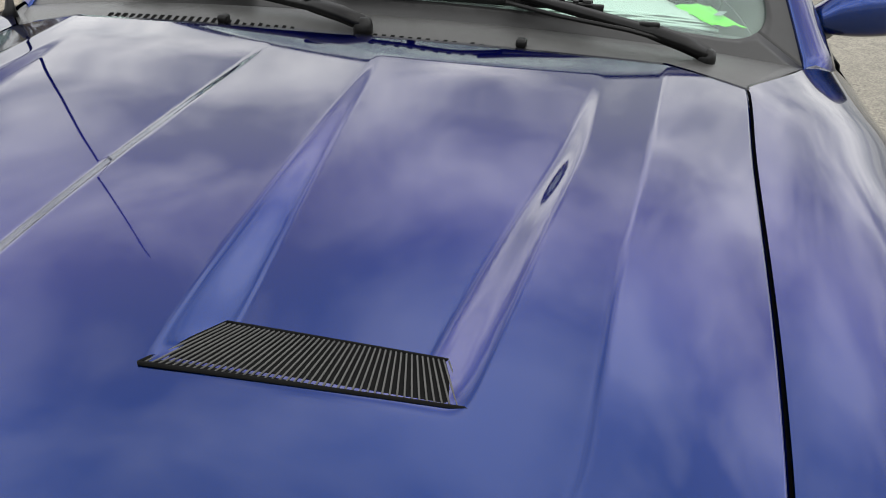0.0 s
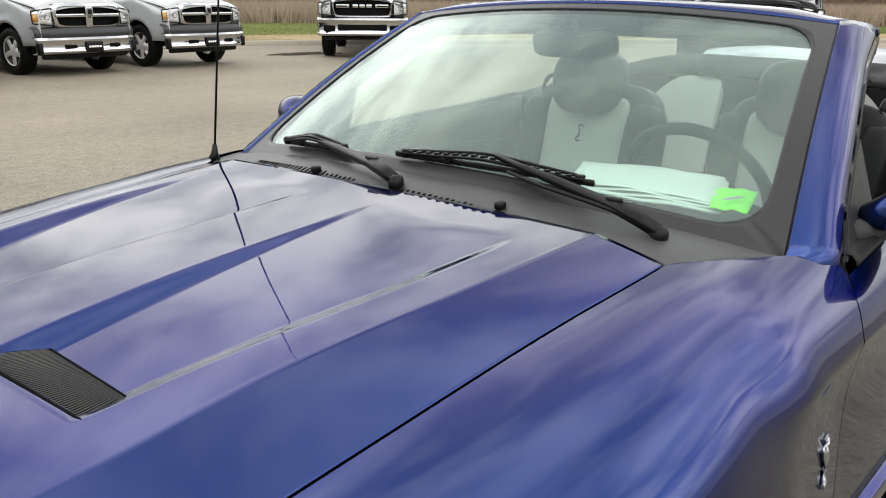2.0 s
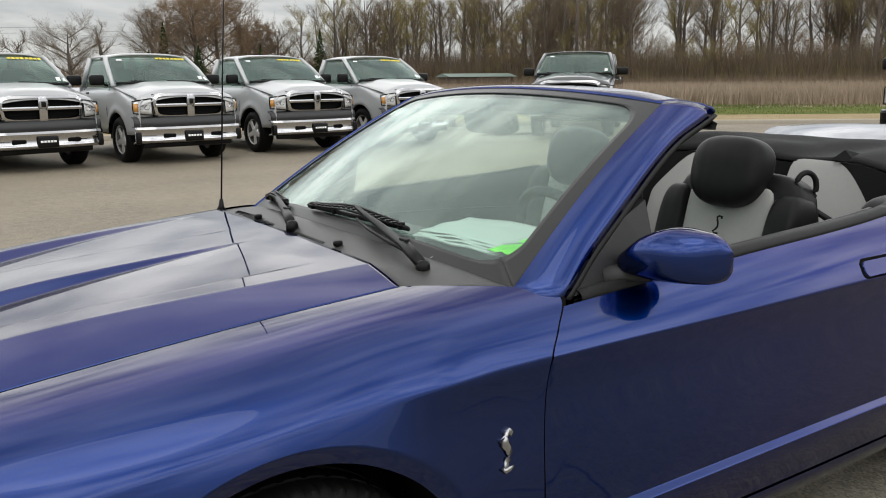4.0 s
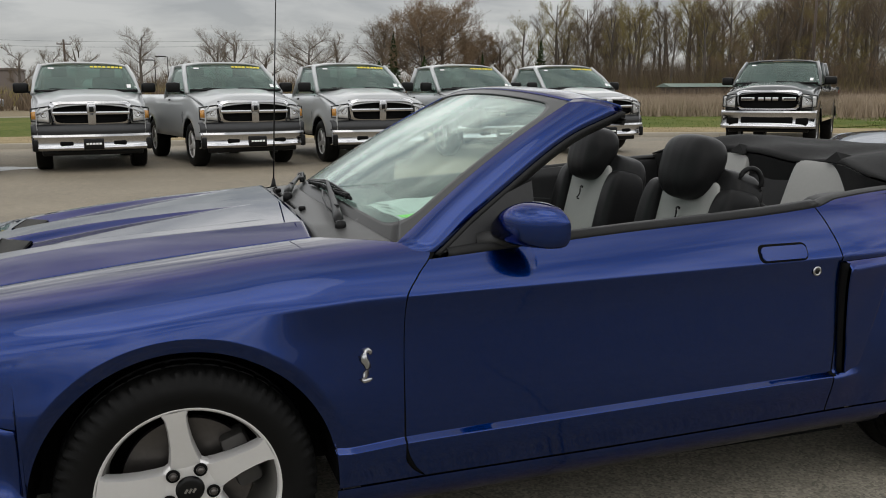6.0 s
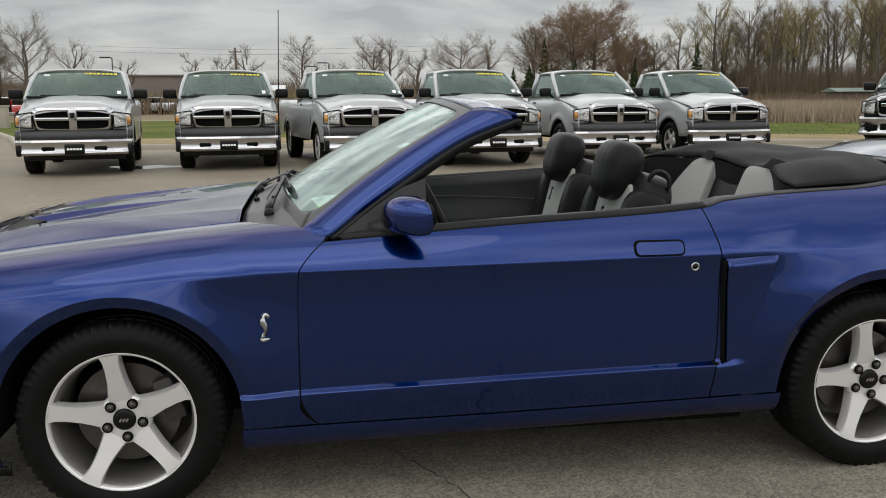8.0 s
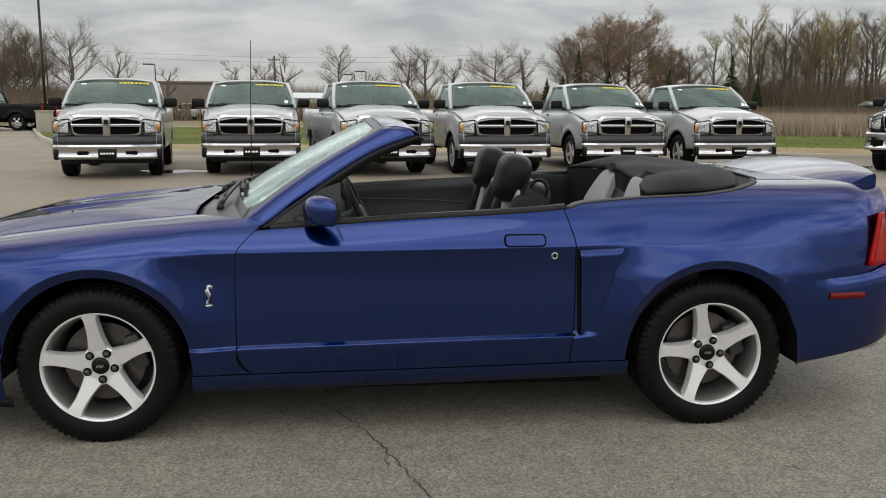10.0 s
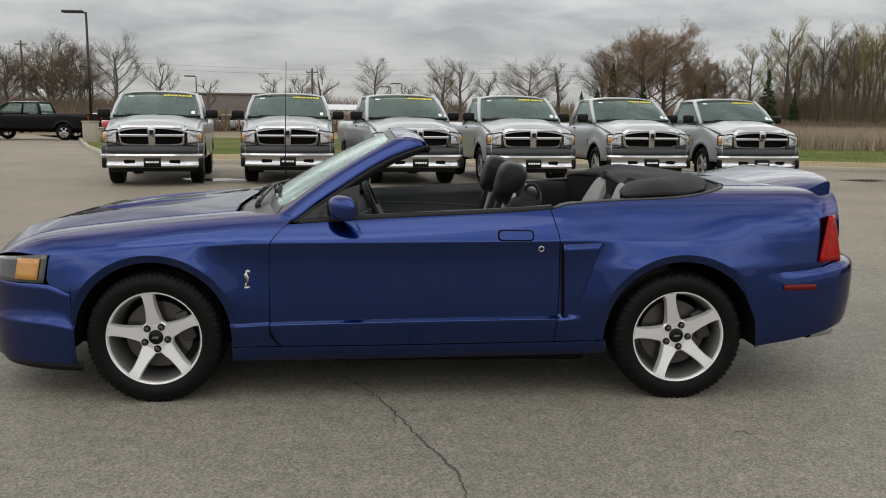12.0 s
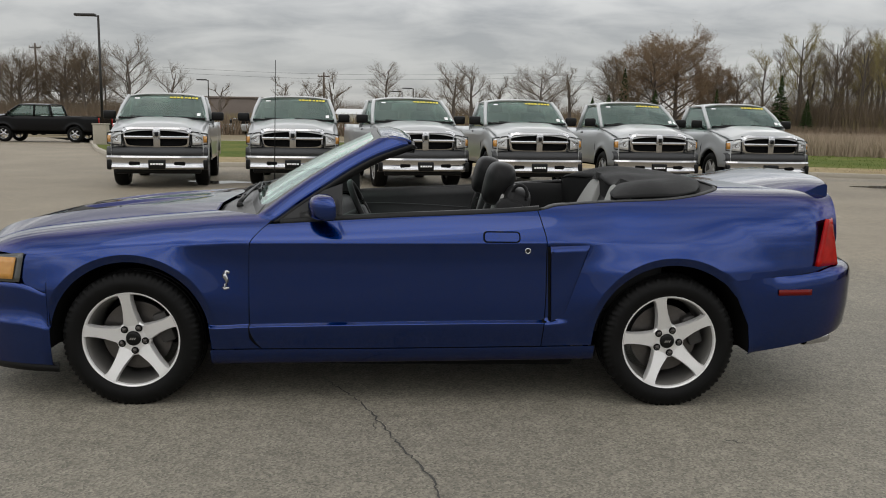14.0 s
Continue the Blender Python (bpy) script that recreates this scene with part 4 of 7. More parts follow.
side_scoop(-1)
side_scoop(1)
for sgn, dr in ((-1, door_l), (1, door_r)):
    hz = 0.828
    hx = 1.744
    on_door = lambda z: section(hx, 2 - math.sqrt(1 - (z - ZC(hx)) / (ZS(hx) - ZC(hx))), 0.3)[0]
    tilt = math.atan2(on_door(hz - 0.02) - on_door(hz + 0.02), 0.04)
    turn = Matrix.Rotation(sgn * tilt, 4, "X")
    y0 = on_door(hz)
    part("handle_recess", plate(0.178, 0.059, 0.020, 0.010, Matrix.Translation((hx, sgn * (y0 - 0.004), hz)) @ turn), DEEP, dr)
    part("handle", plate(0.165, 0.047, 0.016, 0.016, Matrix.Translation((hx, sgn * (y0 - 0.002), hz - 0.001)) @ turn), PAINT, dr)
    shell("lock", *moved(lathe([(0.0, -0.003), (0.008, -0.003), (0.0085, -0.001)], 20), pose(1.868, sgn * (side(1.868, 0.765) + 0.001), 0.765, 0, 0, 0 if sgn < 0 else 180)), SATIN, dr)
    shell("lock_ring", *moved(lathe([(0.0085, -0.002), (0.010, -0.004), (0.0145, -0.004), (0.0155, 0.0)], 24), pose(1.868, sgn * (side(1.868, 0.765) + 0.001), 0.765, 0, 0, 0 if sgn < 0 else 180)), DKCHROME, dr)
    # serpent-shaped fender emblem
    bx, bz, q = 0.452, 0.610, 0.86
    pts = [(0.015, 0.036), (0.017, 0.045), (0.008, 0.051), (-0.003, 0.047), (-0.008, 0.036), (-0.004, 0.022), (0.004, 0.010), (0.008, -0.004), (0.004, -0.018), (-0.006, -0.029), (-0.015, -0.037), (-0.006, -0.043), (0.008, -0.041), (0.020, -0.038)]
    wid = [0.003, 0.0055, 0.0075, 0.0095, 0.0105, 0.010, 0.0085, 0.0075, 0.007, 0.0065, 0.006, 0.006, 0.0055, 0.003]
    body = tube([(bx + a * q, 0, bz + b * q) for a, b in pts], [w * q * 1.3 for w in wid], 10)
    shell("fender_emblem", [(x, sgn * (side(x, z) + 0.003 - 0.55 * y), z) if sgn > 0 else (x, -(side(x, z) + 0.003) + 0.55 * y, z) for x, y, z in body[0]], body[1], DKCHROME, car, "chrome serpent-shaped emblem")

    # black belt moulding along door and quarter
    def belt(i, j):
        x = lerp(0.70, 1.93, i / 40)
        s = belt_s(x)
        y, z = section(x, s, 0.3)
        return (x, sgn * (y - (0.0, 0.002, 0.012, 0.034, 0.06)[j]), z + (-0.004, 0.010, 0.020, 0.022, 0.004)[j])
    shell("belt_moulding", *grid(41, 5, belt, flip=sgn > 0), TRIM, dr, thick=0.003, sharp=40)

    def qbelt(i, j):
        x = lerp(1.935, 2.86, i / 50)
        s = rim_s(x)
        y, z = section(x, s, 0.3)
        return (x, sgn * (y - (0.0, 0.003, 0.014, 0.04, 0.07)[j]), z + (-0.004, 0.004, 0.008, 0.009, 0.0)[j])
    shell("boot_moulding", *grid(51, 5, qbelt, flip=sgn > 0), TRIM, car, thick=0.003, sharp=40)

# windshield, pillars, header, cowl
def glass_pt(a, b):
    """a: -1 driver's edge .. 1, b: 0 base .. 1 top."""
    base = Vector((0.452 + 0.125 * a * a, 0.775 * a, 0.958 - 0.066 * a * a))
    top = Vector((1.125 + 0.045 * a * a, 0.632 * a, 1.316 - 0.040 * a * a))
    p = base.lerp(top, b)
    p += Vector((-0.46, 0, 0.88)) * 0.018 * math.sin(math.pi * b)
    return p


ws = shell("windshield", *grid(41, 25, lambda i, j: tuple(glass_pt(-1 + i / 20, j / 24)), flip=True), GLASS, car, "clear windshield with a black border", thick=0.005)
ws.visible_shadow = False


def band(a0, a1, b0, b1, up, n=40, k=4, flip=True):
    return grid(n, k, lambda i, j: tuple(glass_pt(lerp(a0, a1, i / (n - 1)), lerp(b0, b1, j / (k - 1))) + Vector((-0.46, 0, 0.88)) * up), flip=flip)


def frit():
    """Black ceramic border with rounded inner corners."""
    n = 40
    loop = [(lerp(-1, 1, k / n), -1) for k in range(n)] + [(1, lerp(-1, 1, k / n)) for k in range(n)] \
        + [(lerp(1, -1, k / n), 1) for k in range(n)] + [(-1, lerp(1, -1, k / n)) for k in range(n)]

    def f(i, j):
        a, b = loop[i % len(loop)]
        rx, ry = 0.13, 0.30
        dx, dy = (abs(a) - 1 + rx) / rx, (abs(b) - 1 + ry) / ry
        ia, ib = abs(a), abs(b)
        if dx > 0 and dy > 0 and math.hypot(dx, dy) > 1:
            h = math.hypot(dx, dy)
            ia, ib = 1 - rx + rx * dx / h, 1 - ry + ry * dy / h
        t = j / 5
        p = glass_pt(lerp(a, math.copysign(ia, a) * 0.928, t), lerp(0.5 + 0.5 * b, 0.51 + 0.445 * math.copysign(ib, b), t))
        return tuple(p + Vector((-0.46, 0, 0.88)) * 0.0022)
    return grid(len(loop) + 1, 6, f, flip=True)


shell("glass_border", *frit(), FRIT, ws, "black ceramic border", thick=-0.001)
PIL_O = [curve((0, 0.665), (0.4, 0.90), (0.75, 1.11), (1, 1.315)), curve((0, 0.838), (0.4, 0.778), (0.75, 0.722), (1, 0.672)), curve((0, 0.886), (0.4, 1.040), (0.75, 1.170), (1, 1.256))]


def pillar_edge(t):
    """The pillar's outer edge."""
    b = Vector((PIL_O[0](t), PIL_O[1](t), PIL_O[2](t)))
    return b.lerp(glass_pt(0.985, t), 0.10 * smooth(0.0, 0.25, t) * (1 - smooth(0.80, 1.0, t)))


for sgn in (-1, 1):
    def pillar(i, j):
        t = i / 30
        a = glass_pt(0.985, t) + Vector((-0.46, 0, 0.88)) * 0.006
        b = pillar_edge(t)
        u = (0, 0.06, 0.3, 0.6, 0.88, 1.0)[j]
        p = a.lerp(b, u) + Vector((-0.3, 0.62, 0.72)) * 0.016 * math.sin(math.pi * min(u, 1)) + Vector((0, 0, 0.004 if 0 < j < 5 else -0.004))
        if i == 0:
            p += Vector((-0.034, 0.004, -0.026))
        return (p.x, sgn * p.y, p.z)
    shell("windshield_pillar", *grid(31, 6, pillar, flip=sgn < 0), PAINT, car, thick=0.006, sharp=45)

    def seal(i, j):
        t = i / 30
        b = pillar_edge(t)
        a = glass_pt(0.985, t)
        d = (Vector((0, 0, -0.004)), Vector((0.014, 0.0, -0.010)), Vector((0.030, -0.03, -0.026)), Vector((0.02, -0.06, -0.03)))[j]
        p = b + d
        if j == 3:
            p = a + Vector((0.02, -0.02, -0.035))
        return (p.x, sgn * p.y, p.z)
    shell("pillar_seal", *grid(31, 4, seal, flip=sgn < 0), TRIM, car, thick=0.003)


def header(i, j):
    a = -1 + i / 20
    f = glass_pt(a, 1.0)
    y_in, y_out = 0.626 * a, 0.674 * a
    t = (0, 0.08, 0.35, 0.7, 0.95, 1.0)[j]
    rear = Vector((1.318 - 0.012 * (1 - a * a), y_out, 1.272 - 0.012 * a * a))
    p = Vector((f.x, y_in, f.z)).lerp(rear, t)
    w = smooth(1.0, 0.75, abs(a))
    p.z += lerp((0.006, 0.010, 0.017, 0.016, 0.008, -0.004)[j], (0.006, 0.014, 0.030, 0.030, 0.012, -0.018)[j], w)
    return tuple(p)


shell("windshield_header", *grid(41, 6, header, flip=True), PAINT, car, thick=0.008, sharp=50)
shell("header_seal", *grid(41, 4, lambda i, j: (1.318 + (0.0, 0.016, 0.010, -0.14)[j], (-1 + i / 20) * 0.668, 1.252 - 0.02 * (-1 + i / 20) ** 2 + (0, -0.006, -0.024, -0.014)[j]), flip=True), TRIM, car, thick=0.003)


def cowl(i, j):
    a = -1 + i / 30
    g = glass_pt(a * 1.0, 0.022) + Vector((-0.46, 0, 0.88)) * 0.012
    y0 = 0.652 * a
    hx = 0.372
    h = Vector((hx, y0, hood_z(0.366, max(-0.64, min(0.64, y0))) - 0.010))
    t = j / 8
    p = h.lerp(g + Vector((0.012, 0.0, -0.006)), t)
    p.z += 0.008 * math.sin(math.pi * t) - 0.006
    return tuple(p)


cowl_ob = shell("cowl_panel", *grid(61, 9, cowl, flip=True), COWL, car, "black plastic cowl panel", thick=0.004)
for sgn in (-1, 1):
    def cowl_end(i, j):
        """Black corner between fender, cowl and pillar."""
        t, u = i / 10, j / 6
        s = lerp(2.0, 1.60, t)
        x = GAP_F(s)
        y, z = section(x, s, 0.3)
        g = glass_pt(lerp(0.875, 1.0, t), 0.0)
        p = Vector((x, y, z - 0.006)).lerp(Vector((g.x + 0.012, g.y, g.z - 0.006)), u)
        return (p.x + 0.004, sgn * p.y, p.z)
    shell("cowl_end", *grid(11, 7, cowl_end, flip=sgn > 0), COWL, cowl_ob, thick=0.003)


def on_cowl(a, t, up=0.0):
    i = (a + 1) * 30
    p, q = Vector(cowl(int(i), 0)), Vector(cowl(int(i), 8))
    r = p.lerp(q, t)
    r.z += 0.008 * math.sin(math.pi * t) - 0.006 + up + 0.002
    r.y = lerp(0.652 * a, 0.775 * a, t)
    return r


for y0, y1 in ((0.46, 0.10), (0.0, -0.22)):
    n = int(abs(y1 - y0) / 0.014)
    for k in range(n):
        y = lerp(y0, y1, k / n)
        c = on_cowl(y / 0.652, 0.22, 0.003)
        part("cowl_slot", box_bm((0.026, 0.007, 0.002), tuple(c), m=Matrix.Rotation(radians(-18), 4, "Y")), DEEP, cowl_ob)
for y, x in ((-0.28, 0.400), (0.247, 0.395)):
    c = on_cowl(y / 0.66, 0.35)
    part("washer_nozzle", box_bm((0.022, 0.018, 0.016), (x, y, c.z + 0.006), 0.005, 3), SATIN, car, "black washer nozzle")


def ribbon(points, widths, heights):
    """A folded metal strip: a flat-topped channel along points, width across the glass, height off it."""
    P = [Vector(p) for p in points]
    off = Vector((-0.46, 0, 0.88))
    verts, faces = [], []
    for k, p in enumerate(P):
        d = (P[min(k + 1, len(P) - 1)] - P[max(k - 1, 0)]).normalized()
        sd = d.cross(off).normalized()
        up = sd.cross(d).normalized()
        w, h = widths[k] / 2, heights[k]
        for a, b in ((-1, 0), (-1, 0.7), (-0.7, 1), (0.7, 1), (1, 0.7), (1, 0)):
            verts.append(tuple(p + sd * w * a + up * h * b))
    for k in range(len(P) - 1):
        for j in range(6):
            faces.append((k * 6 + j, k * 6 + (j + 1) % 6, k * 6 + 6 + (j + 1) % 6, k * 6 + 6 + j))
    faces += [tuple(range(6))[::-1], tuple(range(len(verts) - 6, len(verts)))]
    return verts, faces


def wiper(pivot, mid, tip_a, tip_b):
    """Arm from pivot to the middle of a blade that lies on the glass."""
    p, m, a, b = Vector(pivot), Vector(mid), Vector(tip_a), Vector(tip_b)
    z = lambda h: Vector((0, 0, h))
    arm = shell("wiper", *tube([p + z(-0.03), p + z(0.006), p + z(0.016), p + z(0.020)], [0.017, 0.017, 0.014, 0.006], 16), SATIN, car, "black windshield wiper")
    shell("wiper_arm", *ribbon([p + z(0.004), p.lerp(m, 0.10) + z(0.012), p.lerp(m, 0.24) + z(0.018), p.lerp(m, 0.26) + z(0.018), p.lerp(m, 0.60) + z(0.020), p.lerp(m, 0.80) + z(0.020), m + z(0.022)],
                               [0.024, 0.027, 0.025, 0.021, 0.018, 0.013, 0.010], [0.016, 0.018, 0.016, 0.013, 0.012, 0.010, 0.009]), SATIN, arm)
    part("arm_joint", box_bm((0.010, 0.034, 0.006), tuple(p.lerp(m, 0.25) + z(0.034)), 0.002), TRIM, arm)
    shell("wiper_blade", *ribbon([a, a.lerp(b, 0.5), b], [0.007] * 3, [0.012] * 3), TRIM, arm)
    up = Vector((-0.46, 0, 0.88))
    # two long bows on the blade, joined by small bridges so that gaps stay open between them
    side_ = (b - a).normalized().cross(up).normalized()
    prof = curve((0, 0.010), (0.25, 0.020), (0.5, 0.030), (0.75, 0.020), (1, 0.010))
    for sd in (-1, 1):
        pts = [a.lerp(b, t) + up * prof(t) + side_ * sd * (0.004 + 0.006 * math.sin(math.pi * t)) for t in np.linspace(0.04, 0.96, 15)]
        shell("blade_frame", *ribbon(pts, [0.006] * 15, [0.005] * 15), SATIN, arm)
    for t in np.linspace(0.10, 0.90, 17):
        q = a.lerp(b, t) + up * (prof(t) + 0.003)
        part("blade_bridge", box_bm((0.016, 0.010, 0.005), tuple(q), 0.001), SATIN, arm)
    for t in (0.06, 0.30, 0.70, 0.94):
        q = a.lerp(b, t)
        part("blade_claw", box_bm((0.016, 0.016, 0.020), tuple(q + up * 0.010), 0.003), SATIN, arm)


def gl(a, b, up=0.010):
    return glass_pt(a, b) + Vector((-0.46, 0, 0.88)) * up


wiper((0.462, -0.583, 0.930), gl(-0.25, 0.075, 0.012), gl(0.10, 0.06), gl(-0.53, 0.085))
wiper((0.395, -0.008, 0.952), gl(0.52, 0.05, 0.012), gl(0.70, 0.06), gl(0.30, 0.045))
shell("washer_hose", *tube([(0.47, -0.57, 0.945), (0.45, -0.45, 0.972), (0.46, -0.33, 0.985), (0.475, -0.24, 0.998)], 0.004, 6), SATIN, car)

# aerial on the far fender
aerial = shell("aerial", *tube([(0.437, 0.71, 0.900), (0.437, 0.705, 0.925), (0.438, 0.703, 0.95)], [0.022, 0.010, 0.006], 14), SATIN, car, "black whip aerial")
shell("mast", *tube([(0.438, 0.703, 0.945), (0.452, 0.66, 1.35), (0.467, 0.617, 1.728)], [0.0032, 0.0026, 0.002], 8), SATIN, aerial)

# door mirrors
MIR_F = curve((0.0, 0.846), (0.12, 0.830), (0.4, 0.834), (0.7, 0.856), (0.88, 0.894), (0.96, 0.930), (1.0, 0.958))
MIR_R = curve((0.0, 0.890), (0.12, 0.908), (0.4, 0.942), (0.8, 0.970), (1.0, 0.976))
MIR_T = curve((0.0, 0.955), (0.10, 0.970), (0.30, 1.008), (0.55, 1.024), (0.82, 1.016), (0.94, 1.000), (1.0, 0.978))
MIR_B = curve((0.0, 0.922), (0.12, 0.910), (0.5, 0.903), (0.88, 0.906), (0.96, 0.914), (1.0, 0.930))


def mirror_shell(sgn):
    """A swept housing: domed front and top, nearly flat underside and back."""
    us = [0.0, 0.015, 0.05, 0.10] + list(np.linspace(0.16, 0.84, 14)) + [0.89, 0.93, 0.96, 0.985, 1.0]
    n = 36

    def f(i, j):
        u, w = us[i], 2 * math.pi * j / n
        x0, x1, z0, z1 = MIR_F(u), MIR_R(u), MIR_B(u), MIR_T(u)
        c, d = math.cos(w), math.sin(w)
        e = 0.72 if d > 0 else 0.50
        xc = lerp(x0, x1, 0.62)
        x = xc + (x1 - xc if c > 0 else xc - x0) * math.copysign(abs(c) ** (0.45 if c > 0 else 0.85), c)
        zc = lerp(z0, z1, 0.42)
        z = zc + (z1 - zc if d > 0 else zc - z0) * math.copysign(abs(d) ** e, d)
        y = lerp(0.812, 1.022, u) + 0.016 * (x - 0.9) / 0.1 * (1 - u)
        return (x, sgn * y, z)
    v, fc = grid(len(us), n + 1, f, flip=sgn > 0)
    k = n + 1
    fc += [tuple(range(k - 1))[::1 if sgn < 0 else -1], tuple(range((len(us) - 1) * k, len(us) * k - 1))[::-1 if sgn < 0 else 1]]
    bm = bmesh.new()
    vs = [bm.verts.new(p) for p in v]
    for q in fc:
        bm.faces.new([vs[t] for t in q])
    bmesh.ops.remove_doubles(bm, verts=bm.verts, dist=0.0004)
    return bm


for sgn in (-1, 1):
    mir = part("door_mirror", mirror_shell(sgn), PAINT, car, "blue door mirror on a black stalk", sharp=50)
    shell("mirror_glass", *grid(6, 25, lambda i, j: (0.976 - 0.014 * math.cos(2 * math.pi * j / 24) * i / 5, sgn * (0.925 - 0.072 * i / 5 * math.cos(2 * math.pi * j / 24)), 0.960 + 0.040 * i / 5 * math.sin(2 * math.pi * j / 24)), flip=sgn > 0), CHROME, mir)
    shell("mirror_stalk", *tube([(0.80, sgn * 0.80, 0.900), (0.85, sgn * 0.818, 0.906), (0.90, sgn * 0.860, 0.914)], [0.030, 0.026, 0.018], 12), SAIL, mir)
    # black sail panel at the front of the window
    sail = [(0.69, 0.838, 0.884), (0.985, 0.800, 0.908), (0.985, 0.752, 1.060), (0.90, 0.772, 1.030), (0.78, 0.805, 0.95)]
    vs_ = [(x, sgn * y, z) for x, y, z in sail] + [(x, sgn * (y - 0.03), z) for x, y, z in sail]
    fs_ = [(0, 1, 2, 3, 4), (9, 8, 7, 6, 5)] + [(k, k + 5, (k + 1) % 5 + 5, (k + 1) % 5) for k in range(5)]
    shell("sail_panel", vs_, fs_, SAIL, car, "black sail panel", smooth=False)

# ---- cabin ----
def tub(i, j):
    prof = [(-0.80, 0.93), (-0.79, 0.80), (-0.77, 0.50), (-0.74, 0.34), (-0.55, 0.31), (0.55, 0.31), (0.74, 0.34), (0.77, 0.50), (0.79, 0.80), (0.80, 0.93)]
    x = lerp(0.72, 2.55, i / 20)
    y, z = prof[j]
    top = BELT(min(max(x, 0.7), 2.8)) - 0.012
    if j in (0, 9):
        z = top
        y = math.copysign(section(x, belt_s(x), 0.3)[0] - 0.05, y)
    return (x, y, z)


shell("cabin_liner", *grid(21, 10, tub), CARPET, car, "charcoal carpeted floor", thick=0.004, sharp=40)
for sgn, dr in ((-1, door_l), (1, door_r)):
    def card(i, j):
        x = lerp(0.95, 1.92, i / 24)
        v = j / 10
        z = lerp(0.40, BELT(x) + 0.012, v)
        bulge = 0.035 * math.exp(-((v - 0.52) / 0.16) ** 2) * smooth(0.0, 0.25, i / 24)
        y = section(x, belt_s(x), 0.3)[0] - 0.070 - bulge + 0.012 * (v < 0.4)
        return (x, sgn * y, z)
    shell("door_card", *grid(25, 11, card, flip=sgn < 0), CARD, dr, "black moulded inner door panel", thick=0.01)
    shell("door_card_seam", *tube([(x, sgn * (section(x, belt_s(x), 0.3)[0] - 0.096), 0.80 - 0.05 * (x - 1.0) ** 2 + 0.03) for x in np.linspace(0.98, 1.9, 16)], 0.003, 6), GREYPLASTIC, dr)


def dash(i, j):
    a = -1 + i / 20
    g = glass_pt(a, 0.0)
    prof = [(0.0, -0.012), (0.10, -0.012), (0.22, -0.018), (0.34, -0.030), (0.40, -0.05), (0.43, -0.10), (0.44, -0.20), (0.42, -0.36)]
    d, z = prof[j]
    y = a * 0.76 if j < 3 else a * 0.77
    hump = 0.030 * math.exp(-((y + 0.37) / 0.19) ** 4) * smooth(0.12, 0.36, d) * (1 if j < 6 else 0)
    return (g.x + 0.01 + d * (1 - 0.1 * a * a), y, 0.945 - 0.035 * a * a + z + hump)


shell("dashboard", *grid(41, 8, dash, flip=True), DASH, car, "charcoal dashboard", thick=0.01, sharp=60)
# steering wheel
sw_c, sw_n = Vector((1.075, -0.37, 0.875)), Vector((0.90, 0, 0.43))
sw_m = Matrix.Translation(sw_c) @ sw_n.to_track_quat("Y", "Z").to_matrix().to_4x4()
sw = shell("steering_wheel", *moved(tube([(0.183 * math.cos(w), 0, 0.183 * math.sin(w)) for w in np.linspace(0, 2 * math.pi, 49)], 0.0155, 10, caps=False), sw_m), LEATHER, car, "black leather steering wheel")
bm = box_bm((0.15, 0.05, 0.12), (0, -0.01, -0.01), 0.02, 3)
bmesh.ops.transform(bm, matrix=sw_m, verts=bm.verts)
part("airbag_pad", bm, DASH, sw)
for w in (190, 350, 240, 300):
    a = radians(w)
    shell("wheel_spoke", *moved(tube([(0.05 * math.cos(a), 0, 0.05 * math.sin(a)), (0.18 * math.cos(a), 0, 0.18 * math.sin(a))], [0.018, 0.012], 8), sw_m), DASH, sw)
shell("steering_column", *tube([tuple(sw_c - sw_n * 0.02), tuple(sw_c - sw_n * 0.26)], 0.045, 12), DASH, sw)


def pad(size, at, rot=(0, 0, 0), puff=0.35, seg=14):
    """A soft, rounded block."""
    bm = bmesh.new()
    bmesh.ops.create_cube(bm, size=2.0)
    bmesh.ops.subdivide_edges(bm, edges=bm.edges[:], cuts=seg, use_grid_fill=True)
    e = 2 + 6 * (1 - puff)
    for v in bm.verts:
        n = (abs(v.co.x) ** e + abs(v.co.y) ** e + abs(v.co.z) ** e) ** (1 / e)
        v.co /= n
    bmesh.ops.scale(bm, vec=Vector(size) / 2, verts=bm.verts)
    bmesh.ops.transform(bm, matrix=pose(*at, *rot), verts=bm.verts)
    return bm


def headrest_bm(y):
    """An egg-shaped headrest, wider at the top, with a seam down its middle."""
    bm = pad((0.150, 0.275, 0.232), (0, 0, 0), (0, 0, 0), 0.86, 18)
    for v in bm.verts:
        k = v.co.z / 0.116
        v.co.y *= 1.0 + 0.06 * k - 0.10 * max(-k, 0) ** 2
        v.co.x *= 1.0 + 0.10 * k
        v.co.x += 0.016 * k - 0.010 * max(k, 0) ** 2
        for c in (-0.052, 0.052):
            v.co.x += (0.0014 if v.co.x < 0 else -0.0014) * math.exp(-((v.co.y - c) / 0.008) ** 2)
    bmesh.ops.transform(bm, matrix=pose(1.776, y, 1.043, 0, 10, 0), verts=bm.verts)
    return bm


